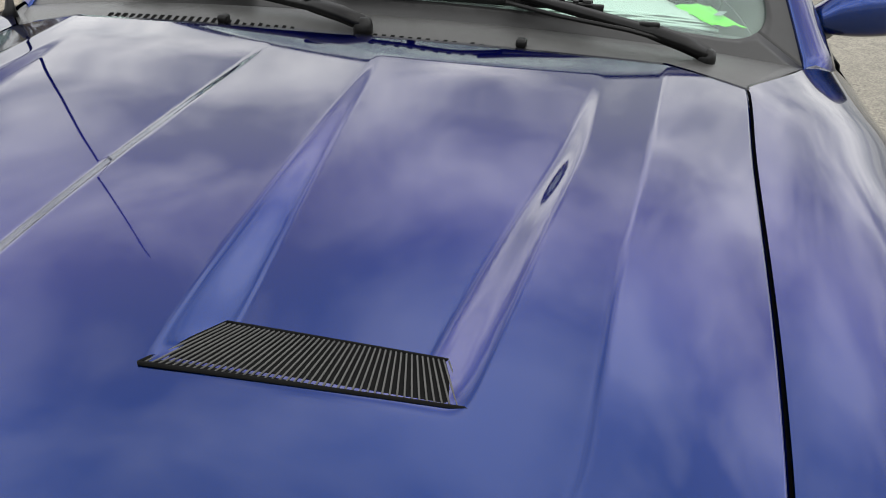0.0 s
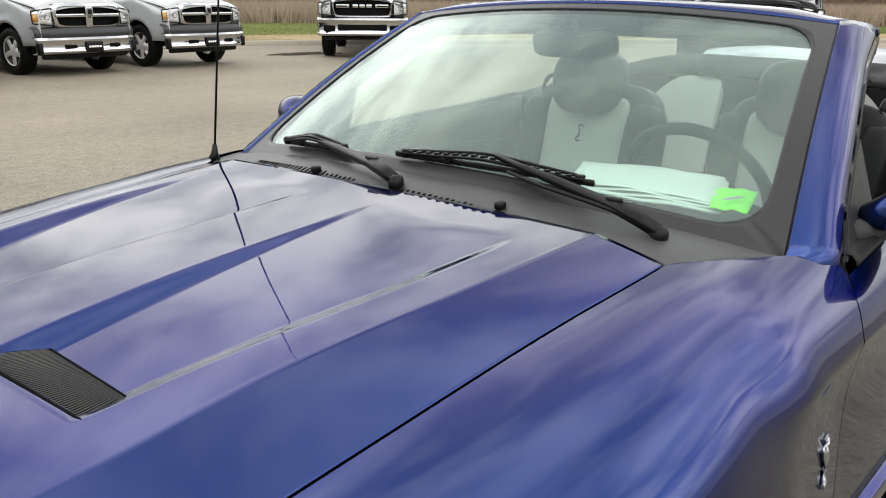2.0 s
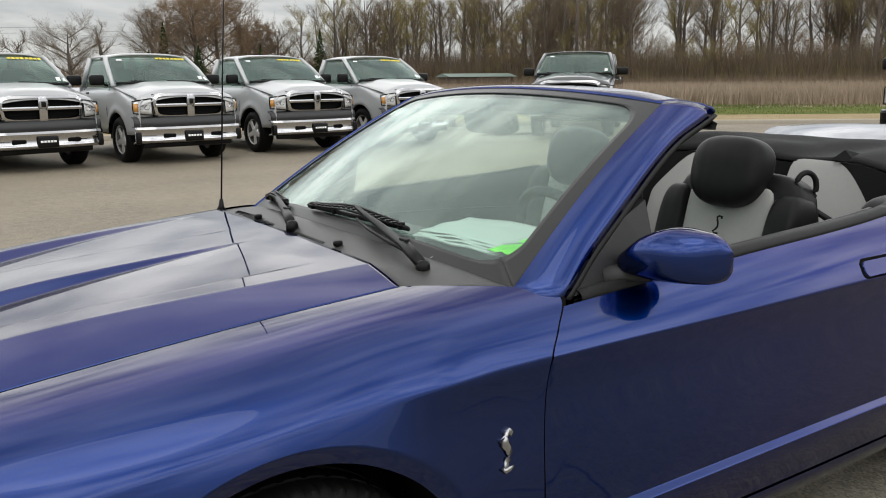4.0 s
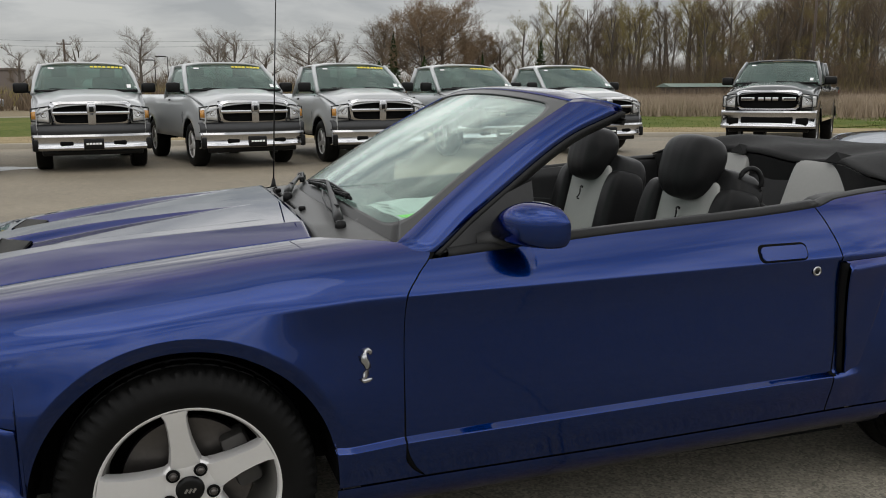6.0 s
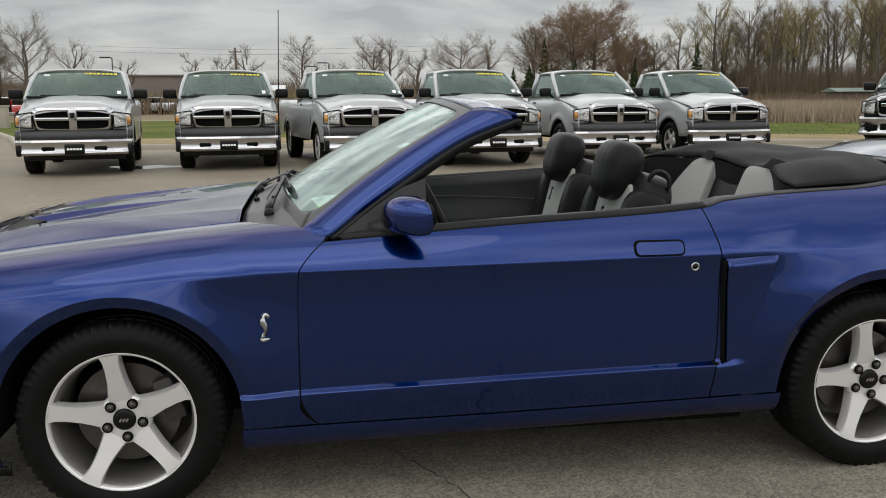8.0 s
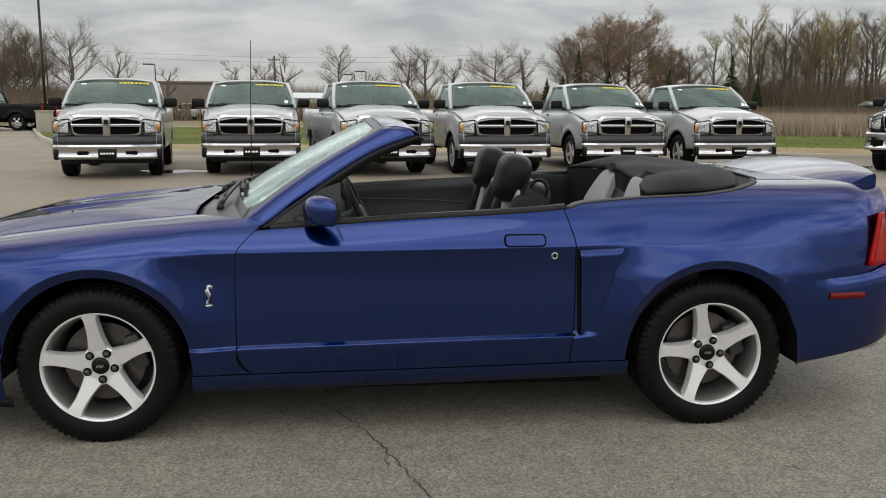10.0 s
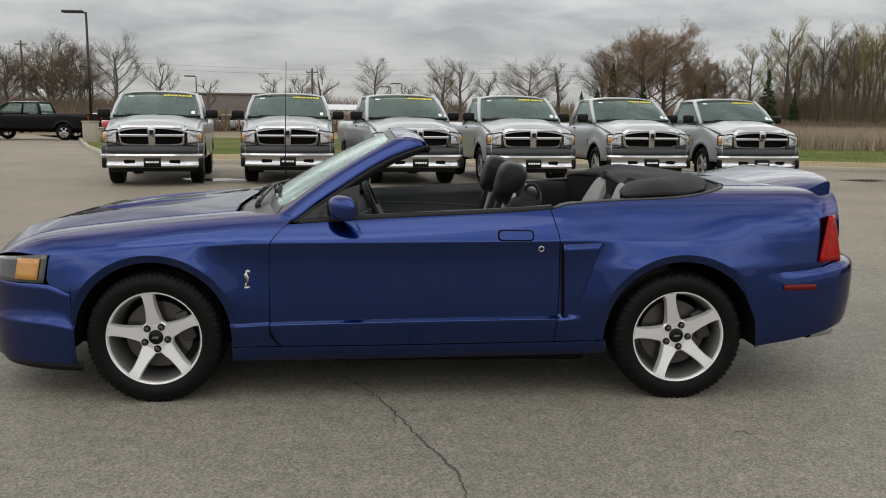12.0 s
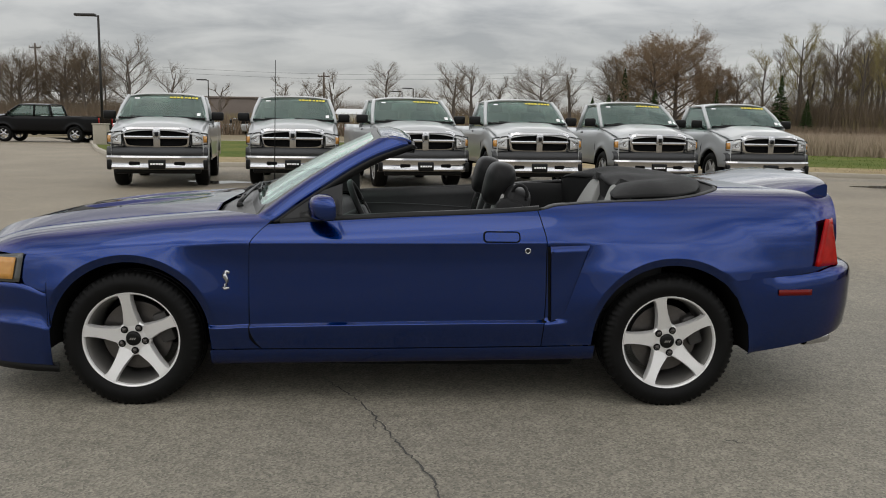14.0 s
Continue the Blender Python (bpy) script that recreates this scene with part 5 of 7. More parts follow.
def front_seat(y):
    seat = part("front_seat", pad((0.50, 0.52, 0.18), (1.52, y, 0.50), (0, -8, 0), 0.4), LEATHER, car, "black leather seat with pale grey suede insert")
    part("backrest", pad((0.15, 0.50, 0.62), (1.800, y, 0.735), (0, 14, 0), 0.42), LEATHER, seat)
    for d in (-1, 1):
        part("side_bolster", pad((0.17, 0.11, 0.52), (1.765, y + d * 0.215, 0.725), (0, 14, 0), 0.6), LEATHER, seat)
        part("cushion_bolster", pad((0.46, 0.11, 0.15), (1.50, y + d * 0.215, 0.565), (0, -8, 0), 0.6), LEATHER, seat)
    part("back_insert", pad((0.05, 0.33, 0.48), (1.746, y, 0.765), (0, 14, 0), -0.4), SUEDE, seat, "pale grey suede insert")
    part("cushion_insert", pad((0.40, 0.28, 0.05), (1.48, y, 0.580), (0, -8, 0), 0.3), SUEDE, seat, "pale grey suede insert")
    part("headrest", headrest_bm(y), LEATHER, seat, "rounded black leather headrest")
    for d in (-0.06, 0.06):
        shell("headrest_post", *tube([(1.81, y + d, 0.92), (1.80, y + d, 1.0)], 0.006, 8), CHROME, seat)
    pts = [(0.022, 0.045), (0.024, 0.055), (0.008, 0.058), (-0.006, 0.050), (-0.002, 0.034), (0.006, 0.016), (0.006, 0.0), (-0.004, -0.014), (-0.018, -0.024), (-0.008, -0.036), (0.014, -0.034)]
    m = pose(1.718, y, 0.868, 0, 14, 0)
    shell("seat_emblem", *moved(tube([(0, -a * 0.62, b * 0.62) for a, b in pts], 0.0034, 6), m), LEATHER, seat, "dark stitched serpent emblem")
    return seat


front_seat(-0.37)
front_seat(0.37)
# rear bench
bench = part("rear_seat", pad((0.46, 1.12, 0.16), (2.18, 0, 0.58), (0, -6, 0), 0.3), LEATHER, car, "black leather rear bench with pale grey inserts")
part("bench_back", pad((0.16, 1.22, 0.50), (2.465, 0, 0.785), (0, 20, 0), 0.25), LEATHER, bench)
for y, w in ((-0.315, 0.37), (0.345, 0.37)):
    part("bench_insert", pad((0.09, w, 0.475), (2.392, y, 0.800), (0, 20, 0), -0.5), SUEDE, bench, "pale grey suede insert")
for sgn in (-1, 1):
    part("rear_side_panel", pad((0.62, 0.12, 0.52), (2.24, sgn * 0.755, 0.72), (0, 0, 0), 0.25), LEATHER, car)
    # belt guide loop beside the seat
    loop = [(1.865 + 0.036 * math.cos(w), sgn * 0.585 - 0.012 * math.cos(w), 1.005 + 0.047 * math.sin(w)) for w in np.linspace(0, 2 * math.pi, 25)]
    shell("belt_guide", *tube(loop, 0.009, 8, caps=False), LEATHER, car, "black seat belt guide loop")
    shell("seat_belt", *tube([(1.86, sgn * 0.585, 0.955), (1.95, sgn * 0.66, 0.88), (2.02, sgn * 0.71, 0.90)], [0.010, 0.012, 0.012], 6), TRIM, car, "black seat belt")
part("centre_console", box_bm((0.95, 0.20, 0.22), (1.45, 0, 0.45), 0.04, 3), DASH, car)
# rear-view mirror
rvm = part("rear_view_mirror", pad((0.045, 0.25, 0.068), (1.08, 0.0, 1.215), (0, -15, 0), 0.5), SATIN, car, "black rear-view mirror")
shell("mirror_arm", *tube([(1.09, 0, 1.23), (1.07, 0, 1.28)], 0.008, 8), SATIN, rvm)
for sgn in (-1, 1):
    part("sun_visor", box_bm((0.13, 0.36, 0.018), (1.215, sgn * 0.33, 1.262), 0.008, m=Matrix.Rotation(radians(-8), 4, "Y")), DASH, car, "folded charcoal sun visor")


# folded top under its black vinyl cover
def boot(i, j):
    v = -1 + j / 30
    u = i / 36
    edge = lambda x: min(section(x, rim_s(x), 0.3)[0] - 0.045, 0.86)
    y_norm = abs(v)
    front = 2.43 - 0.15 * smooth(0.35, 0.95, y_norm) + 0.03 * y_norm
    rear = 2.872 - 0.15 * y_norm ** 3
    x = lerp(front, rear, u)
    y = v * edge(min(x, 2.80))
    rim = lerp(BELT(x) + 0.012, 1.06, smooth(2.6, 2.87, x))
    hump = 0.064 * (1 - y_norm ** 6) * math.sin(math.pi * min(1, 0.16 + 0.84 * u)) ** 0.7
    far = 0.030 * math.exp(-((v - 0.45) / 0.30) ** 2) * math.exp(-((u - 0.30) / 0.28) ** 2)
    near = 0.010 * math.exp(-((v + 0.72) / 0.20) ** 2) * math.exp(-((u - 0.55) / 0.30) ** 2)
    dip = -0.020 * math.exp(-((v + 0.30) / 0.20) ** 2) * math.exp(-((u - 0.25) / 0.3) ** 2)
    fold = 0.006 * math.sin(9 * v + 7 * u) * (1 - u) + 0.005 * noise.noise(Vector((x * 7, y * 5, 0)))
    return (x, y, rim + (hump + far + near + dip) * (1 if 0 < i else 0.72) + fold * (1 - y_norm ** 4))


boot_ob = shell("top_boot_cover", *grid(37, 61, boot, flip=True), VINYL, car, "rumpled black vinyl cover over the folded top", thick=0.006)
shell("boot_front_wall", *grid(2, 61, lambda i, j: (lambda p: (p[0] + 0.02 * i, p[1], p[2] - 0.004 if i == 0 else 0.70))(boot(0, j))), VINYL, boot_ob)


def skirt(i, j):
    x = lerp(2.47, 2.868, i / 40)
    y, z = section(x, rim_s(x), 0.3)
    return (x, (-1 + j / 10) * (y - 0.010), z + 0.002 + 0.012 * (1 - abs(-1 + j / 10)))


shell("boot_skirt", *grid(41, 21, skirt, flip=True), VINYL, boot_ob)
for y in (-0.36, 0.22):
    bm = bmesh.new()
    vs_ = [bm.verts.new(p) for p in ((2.415, y - 0.05, 1.035), (2.415, y + 0.05, 1.040), (2.43, y + 0.005, 1.078), (2.49, y - 0.03, 1.06), (2.49, y + 0.04, 1.062))]
    for q in ((0, 1, 2), (0, 2, 3), (2, 1, 4), (2, 4, 3)):
        bm.faces.new([vs_[k] for k in q])
    part("boot_pleat", bm, VINYL, boot_ob)
shell("boot_bead", *tube([(lerp(2.865, 2.872, 1 - (y / 0.6) ** 2) - 0.002, y, DECK_Z(2.87, y) + 0.004) for y in np.linspace(-0.6, 0.6, 25)], 0.006, 6), TRIM, boot_ob)

# loose things on the dashboard
def sheet(name, corners, material, lift, label, thick=0.0015, seedv=0):
    a, b, c, d = [Vector(p) for p in corners]

    def f(i, j):
        u, v = i / 12, j / 10
        p = a.lerp(b, u).lerp(d.lerp(c, u), v)
        p.z += lift + 0.006 * noise.noise(Vector((u * 3 + seedv, v * 3, seedv))) + 0.010 * math.sin(math.pi * u) * (0.4 + 0.2 * seedv)
        return tuple(p)
    return shell(name, *grid(13, 11, f), material, None, label, thick=-thick)


P_FL, P_FR, P_BR, P_BL = (0.60, -0.305, 0.945), (0.64, -0.615, 0.940), (0.90, -0.52, 0.938), (0.84, -0.19, 0.940)
papers = sheet("paper_stack", (P_FL, P_FR, P_BR, P_BL), PAPER, 0.002, "", 0.004, 0)
tagged(papers, "stack of white printed papers lying on the dashboard", "papers")
for k in range(1, 4):
    a = [Vector(p) + Vector((0.012 * k, 0.010 * k - 0.008, 0.003 * k)) for p in (P_FL, P_FR, P_BR, P_BL)]
    ob = sheet("sheet", a, PAPER, 0.004, "", 0.0008, k * 0.3)
    ob.parent = papers
green = sheet("green_tag", ((0.625, -0.600, 0.942), (0.645, -0.665, 0.938), (0.84, -0.61, 0.938), (0.80, -0.535, 0.940)), GREEN, 0.012, "", 0.001, 0.2)
tagged(green, "bright green card tag beside the papers", "card")
part("tag_mark", box_bm((0.05, 0.014, 0.001), (0.69, -0.618, 0.966), 0.0004, m=Matrix.Rotation(radians(-18), 4, "Z")), BARS, green)
part("glass_sticker", box_bm((0.05, 0.07, 0.001), tuple(gl(0.86, 0.86, -0.008)), m=Matrix.Rotation(radians(-28), 4, "Y")), WHITE, ws, "white sticker behind the glass")
part("number_plate_strip", box_bm((0.014, 0.10, 0.002), tuple(gl(-0.62, 0.035, -0.008)), m=Matrix.Rotation(radians(-28), 4, "Y")), BARS, ws, "grey identification strip behind the glass")

# ---- the lot, kerb, lawn, field ----
EDGE = [(-7.2, 20.2), (0, 19.9), (12, 19.2), (15.5, 17.8), (24, 11), (40, -2), (70, -24), (120, -60)]


def flat(name, pts, z, material, label, category, thick=0.0):
    bm = bmesh.new()
    bm.faces.new([bm.verts.new((x, y, z)) for x, y in pts])
    bmesh.ops.triangulate(bm, faces=bm.faces)
    ob = part(name, bm, material, None, smooth=False)
    if ob.data.polygons[0].normal.z < 0:
        ob.data.flip_normals()
    return tagged(ob, label, category, kind="structure")


def strip(name, line, w0, w1, z, material, label, category):
    """A band along the lot's edge, from w0 to w1 metres outside it."""
    pts = [Vector((x, y, 0)) for x, y in line]
    rows = []
    for k, p in enumerate(pts):
        d = (pts[min(k + 1, len(pts) - 1)] - pts[max(k - 1, 0)]).normalized()
        rows.append((p, Vector((-d.y, d.x, 0))))
    vs_ = [tuple(p + n * w + Vector((0, 0, z))) for p, n in rows for w in (w0, w1)]
    fs_ = [(2 * k, 2 * k + 2, 2 * k + 3, 2 * k + 1) for k in range(len(rows) - 1)]
    return tagged(shell(name, vs_, fs_, material, smooth=False), label, category, kind="structure")


flat("ground", [(-900, -700), (900, -700), (900, 1100), (-900, 1100)], -0.03, FIELD, "dry tan grass field reaching the horizon", "ground")
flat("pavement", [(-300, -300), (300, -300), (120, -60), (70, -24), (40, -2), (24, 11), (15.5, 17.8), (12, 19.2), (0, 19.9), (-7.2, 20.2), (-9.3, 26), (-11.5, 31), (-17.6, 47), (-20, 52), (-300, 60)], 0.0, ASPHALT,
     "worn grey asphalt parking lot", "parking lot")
flat("lawn", [(-7.0, 20.6), (0, 20.4), (12, 19.7), (16.5, 18.2), (27, 22), (26, 36), (12, 44), (-4, 47), (-17.4, 47), (-11.3, 31), (-9.1, 26)], 0.085, LAWN, "patchy green spring lawn behind the kerb", "lawn")
strip("verge", EDGE, 0.15, 4.4, 0.094, VERGE, "tan dead grass verge along the kerb", "verge")
strip("verge_grass", EDGE[2:], 4.4, 12.0, 0.06, LAWN, "green grass strip beyond the verge", "grass")


def kerb():
    pts = [(-17.6, 47), (-11.5, 31), (-9.3, 26)] + EDGE[0:]
    verts, faces = [], []
    P = [Vector((x, y, 0)) for x, y in pts]
    for k, p in enumerate(P):
        d = (P[min(k + 1, len(P) - 1)] - P[max(k - 1, 0)]).normalized()
        n = Vector((-d.y, d.x, 0))
        for w, z in ((0.0, -0.02), (0.012, 0.10), (0.035, 0.122), (0.155, 0.125), (0.17, 0.08), (0.17, -0.02)):
            verts.append(tuple(p + n * w + Vector((0, 0, z))))
    for k in range(len(P) - 1):
        for j in range(5):
            a = k * 6 + j
            faces.append((a, a + 6, a + 7, a + 1))
    return verts, faces


tagged(shell("kerb", *kerb(), CONCRETE, sharp=40), "weathered concrete kerb round the parking lot", "kerb", kind="structure")


def crack(points, width, seedv):
    """A jagged dark ribbon in the asphalt."""
    rnd = random.Random(seedv)
    P = []
    for a, b in zip(points[:-1], points[1:]):
        for k in range(7):
            t = k / 7
            P.append((lerp(a[0], b[0], t) + rnd.uniform(-0.010, 0.010), lerp(a[1], b[1], t) + rnd.uniform(-0.010, 0.010)))
    P.append(points[-1])
    verts, faces = [], []
    for k, (x, y) in enumerate(P):
        d = Vector((P[min(k + 1, len(P) - 1)][0] - P[max(k - 1, 0)][0], P[min(k + 1, len(P) - 1)][1] - P[max(k - 1, 0)][1], 0)).normalized()
        n = Vector((-d.y, d.x, 0)) * width * rnd.uniform(0.3, 1.0) * min(1, 0.3 + k / 8, 0.3 + (len(P) - k) / 8)
        verts += [(x + n.x, y + n.y, 0.003), (x - n.x, y - n.y, 0.003)]
    faces = [(2 * k, 2 * k + 1, 2 * k + 3, 2 * k + 2) for k in range(len(P) - 1)]
    return tagged(shell("pavement_crack", verts, faces, CRACK, smooth=False), "dark jagged crack in the asphalt", "crack", kind="structure")


crack([(0.86, -0.45), (0.98, -0.668), (1.081, -0.835), (1.168, -1.102), (1.245, -1.325), (1.303, -1.494), (1.358, -1.631), (1.416, -1.818), (1.43, -1.986), (1.50, -2.35), (1.46, -2.9)], 0.0055, 1)
crack([(2.66, -1.33), (2.72, -1.365), (2.79, -1.40)], 0.004, 2)
crack([(1.168, -1.102), (1.155, -1.25)], 0.004, 3)


def puddle(cx, cy, rx, ry, seedv):
    rnd = random.Random(seedv)
    n = 40
    ph = [rnd.uniform(0, 6.3) for _ in range(4)]
    ring = []
    for k in range(n):
        w = 2 * math.pi * k / n
        r = 1 + sum(0.13 * math.sin((j + 2) * w + ph[j]) for j in range(4))
        ring.append((cx + rx * r * math.cos(w), cy + ry * r * math.sin(w)))
    return flat("puddle", ring, 0.004, WATER, "shallow rain puddle reflecting the grey sky", "puddle")


puddle(-2.75, 13.9, 0.6, 0.5, 4)
puddle(12.7, 14.9, 0.9, 0.45, 5)


# ---- pickup trucks: front towards -y, bumper at y = 0 ----
def tbox(name, size, at, material, parent, bevel=0.02, label="", m=None, seg=2):
    return part(name, box_bm(size, at, min(bevel, min(size) * 0.45), seg, m), material, parent, label)


def truck_wheel(parent, x, y, r, rim_mat, sgn):
    w = shell("wheel", *lathe([(r * 0.62, -0.11), (r * 0.60, -0.08), (r * 0.58, 0.10)], 32), BARREL, parent)
    w.matrix_local = pose(x, y, r, 0, 0, -90 if sgn < 0 else 90)
    shell("tyre", *lathe([(r * 0.61, -0.115), (r * 0.75, -0.135), (r * 0.92, -0.13), (r, -0.09), (r, 0.09), (r * 0.92, 0.13), (r * 0.61, 0.12)], 40), TYRE, w)
    shell("rim", *lathe([(r * 0.585, -0.10), (r * 0.62, -0.118), (r * 0.635, -0.112)], 40), rim_mat, w)
    shell("rim_hub", *lathe([(0.0, -0.10), (0.07, -0.10), (0.10, -0.085), (0.11, -0.06)], 20), rim_mat, w)
    for k in range(5):
        a = 72 * k + 18
        bm = box_bm((r * 0.52, 0.03, 0.085), (r * 0.33, -0.082, 0), 0.012)
        bmesh.ops.transform(bm, matrix=Matrix.Rotation(radians(a), 4, "Y"), verts=bm.verts)
        part("rim_spoke", bm, rim_mat, w)
    return w


def build_truck(at, rz, paint, hd, label, group, grille_bar, bumper_mat, crew=False):
    t = thing("pickup_truck", label, "pickup truck", at, group, rz)
    W = 0.945 if not hd else 0.99
    hood_f, hood_r = (1.215, 1.375) if not hd else (1.34, 1.475)
    roof = 1.865 if not hd else 1.985
    belt = 1.28 if not hd else 1.38
    sill = 0.50 if not hd else 0.58
    cab0, cab1 = 1.12, (2.78 if not crew else 3.55)
    rear = 5.30 if not crew else 6.0
    ax_f, ax_r = 0.98, (4.03 if not crew else 4.72)
    r = 0.395 if not hd else 0.42
    ar = r + 0.075

    # body sides with wheel openings
    def body_side(sgn):
        ys = sorted(set([round(v, 3) for v in np.linspace(0.12, rear, 40)] + [round(a + ar * math.cos(w), 3) for a in (ax_f, ax_r) for w in np.linspace(0, math.pi, 15)]))

        def f(i, j):
            y = ys[i]
            lo = sill
            for a in (ax_f, ax_r):
                if abs(y - a) < ar - 1e-4:
                    lo = max(lo, r + math.sqrt(ar * ar - (y - a) ** 2))
            top = lerp(hood_f - 0.13, belt, smooth(0.1, 1.2, y)) if y < cab0 else belt
            v = j / 8
            z = lerp(min(lo, top - 0.05), top, v)
            w = W * (0.93 + 0.07 * smooth(0.1, 0.5, y)) - 0.045 * (v - 0.45) ** 2 - (0.05 if j == 8 else 0)
            fl = sum(0.03 * smooth(ar + 0.16, ar, math.hypot(y - a, z - r)) for a in (ax_f, ax_r))
            return (sgn * (w + fl - 0.02), y, z)
        return grid(len(ys), 9, f, flip=sgn < 0)
    shell("body", *joined(body_side(1), body_side(-1)), paint, t, thick=0.01, sharp=50)

    def hood(i, j):
        u, v = i / 24, -1 + j / 12
        y = lerp(0.10, 1.16, u)
        half = lerp(W * 0.90, W * 0.955, u)
        z = lerp(hood_f, hood_r, u ** 0.8)
        a = abs(v)
        z -= 0.10 * a ** 3.2 + 0.05 * (1 - u) * a ** 2
        z += 0.018 * (smooth(0.66, 0.50, a)) * smooth(0.0, 0.3, u)
        z -= 0.10 * (1 - smooth(0.0, 0.12, u))
        return (v * half, y - 0.05 * (1 - a * a) * (1 - u), z)
    shell("hood", *grid(25, 25, hood), paint, t, thick=0.01, sharp=50)
    # cab shell
    wb, wt = W * 0.945, W * 0.795
    y_ws0, y_ws1, y_rw1, y_rw0 = cab0 - 0.02, cab0 + 0.72, cab1 - 0.16, cab1

    def roof_f(i, j):
        u, v = i / 14, -1 + j / 10
        y = lerp(y_ws1 - 0.04, y_rw1, u)
        return (v * wt, y, roof - 0.05 * v ** 4 - 0.02 * (2 * u - 1) ** 4 - 0.015 * v * v)
    shell("roof", *grid(15, 21, roof_f), paint, t, thick=0.03)
    for sgn in (-1, 1):
        shell("cab_pillar", *tube([(sgn * wb * 0.985, y_ws0 + 0.05, belt + 0.02), (sgn * (wb + wt) * 0.502, (y_ws0 + y_ws1) / 2 + 0.03, (belt + roof) / 2 + 0.02), (sgn * wt * 0.99, y_ws1, roof - 0.055)], [0.05, 0.042, 0.045], 8), paint, t)
        shell("cab_pillar", *tube([(sgn * wb * 0.97, y_rw0, belt), (sgn * wt * 0.985, y_rw1, roof - 0.06)], 0.06, 8), paint, t)
        if crew:
            ym = (cab0 + 0.55 + cab1) / 2
            shell("cab_pillar", *tube([(sgn * wb * 0.97, ym, belt), (sgn * wt * 1.0, ym, roof - 0.06)], 0.05, 8), paint, t)

        def sidewin(i, j):
            u, v = i / 8, j / 5
            y = lerp(lerp(y_ws0 + 0.12, y_ws1, v), lerp(y_rw0 - 0.05, y_rw1 - 0.02, v), u)
            return (sgn * lerp(wb * 0.975, wt * 0.99, v), y, lerp(belt + 0.01, roof - 0.075, v))
        shell("side_window", *grid(9, 6, sidewin, flip=sgn < 0), AUTOGLASS, t, thick=0.005)
        # mirror
        mx = W + 0.13
        mi = tbox("door_mirror", (0.25 if not hd else 0.26, 0.10, 0.18), (sgn * mx, cab0 + 0.28, belt + 0.13), SATIN, t, 0.04, "", None, 3)
        shell("mirror_arm", *tube([(sgn * (W - 0.06), cab0 + 0.30, belt + 0.03), (sgn * (mx - 0.05), cab0 + 0.29, belt + 0.09)], 0.022, 8), SATIN, mi)
        tbox("door_handle", (0.03, 0.16, 0.04), (sgn * (W - 0.035), cab1 - 0.35, belt - 0.10), SATIN, t, 0.012)
        shell("door_gap", *tube([(sgn * (W - 0.043), cab1 - 0.10, sill + 0.06), (sgn * (W - 0.030), cab1 - 0.10, 0.9), (sgn * (W - 0.062), cab1 - 0.10, belt - 0.02)], 0.006, 5), DEEP, t)
        shell("door_gap", *tube([(sgn * (W - 0.03), cab0 + 0.34, sill + 0.10), (sgn * (W - 0.018), cab0 + 0.34, 0.9), (sgn * (W - 0.05), cab0 + 0.22, belt - 0.02)], 0.006, 5), DEEP, t)

    def wshield(i, j):
        v, u = -1 + i / 10, j / 8
        return (v * lerp(wb * 0.97, wt * 0.985, u), lerp(y_ws0, y_ws1, u) - 0.14 * (1 - v * v) * (1 - 0.5 * u), lerp(hood_r - 0.03, roof - 0.05, u) + 0.02 * math.sin(math.pi * u) + 0.02 * (1 - v * v) * u)
    wsh = shell("windshield", *grid(21, 9, wshield), AUTOGLASS, t, thick=0.005)

    def on_ws(v, u, up):
        i = (v + 1) * 10
        p = Vector(wshield(int(i), 0)).lerp(Vector(wshield(int(i), 8)), u)
        p.x = v * lerp(wb * 0.97, wt * 0.985, u)
        return p + Vector((0, -0.5, 0.86)) * (up + 0.02 * math.sin(math.pi * u))
    shell("rear_window", *grid(9, 5, lambda i, j: (lerp(-wt, wt, i / 8) * lerp(1.1, 0.98, j / 4), lerp(y_rw0, y_rw1, j / 4) + 0.01, lerp(belt + 0.03, roof - 0.09, j / 4))), AUTOGLASS, t, thick=0.005)
    # cabin behind the glass
    tbox("dashboard", (wb * 1.8, 0.42, 0.14), (0, cab0 + 0.22, hood_r - 0.12), CABIN, t, 0.05)
    for sgn in (-1, 1):
        st = tbox("cab_seat", (0.56, 0.16, 0.62), (sgn * 0.42, cab0 + 1.05, belt + 0.02), CABIN, t, 0.06)
        tbox("seat_headrest", (0.28, 0.10, 0.18), (sgn * 0.42, cab0 + 1.10, belt + 0.40), CABIN, st, 0.045)
    shell("cab_steering_wheel", *tube([(0.42 + 0.19 * math.cos(w), cab0 + 0.52 + 0.07 * math.sin(w), hood_r - 0.02 + 0.17 * math.sin(w)) for w in np.linspace(0, 2 * math.pi, 21)], 0.016, 6), SATIN, t)
    tbox("cab_floor", (wb * 1.9, cab1 - cab0, 0.08), (0, (cab0 + cab1) / 2, belt - 0.30), DEEP, t, 0.02)
    shell("headliner", *grid(2, 2, lambda i, j: ((-wt + 0.04, wt - 0.04)[i], (y_ws1, y_rw1)[j], roof - 0.085)), CABIN, t)
    shell("cowl_strip", *tube([on_ws(v, 0.015, 0.004) for v in np.linspace(-0.98, 0.98, 15)], 0.026, 6), SATIN, t)
    # wipers and glass markings
    for x0, x1 in ((-0.72, -0.08), (0.02, 0.66)):
        shell("wiper", *tube([on_ws(x0, 0.07, 0.012), on_ws(x1, 0.035, 0.012)], 0.011, 6), SATIN, t)
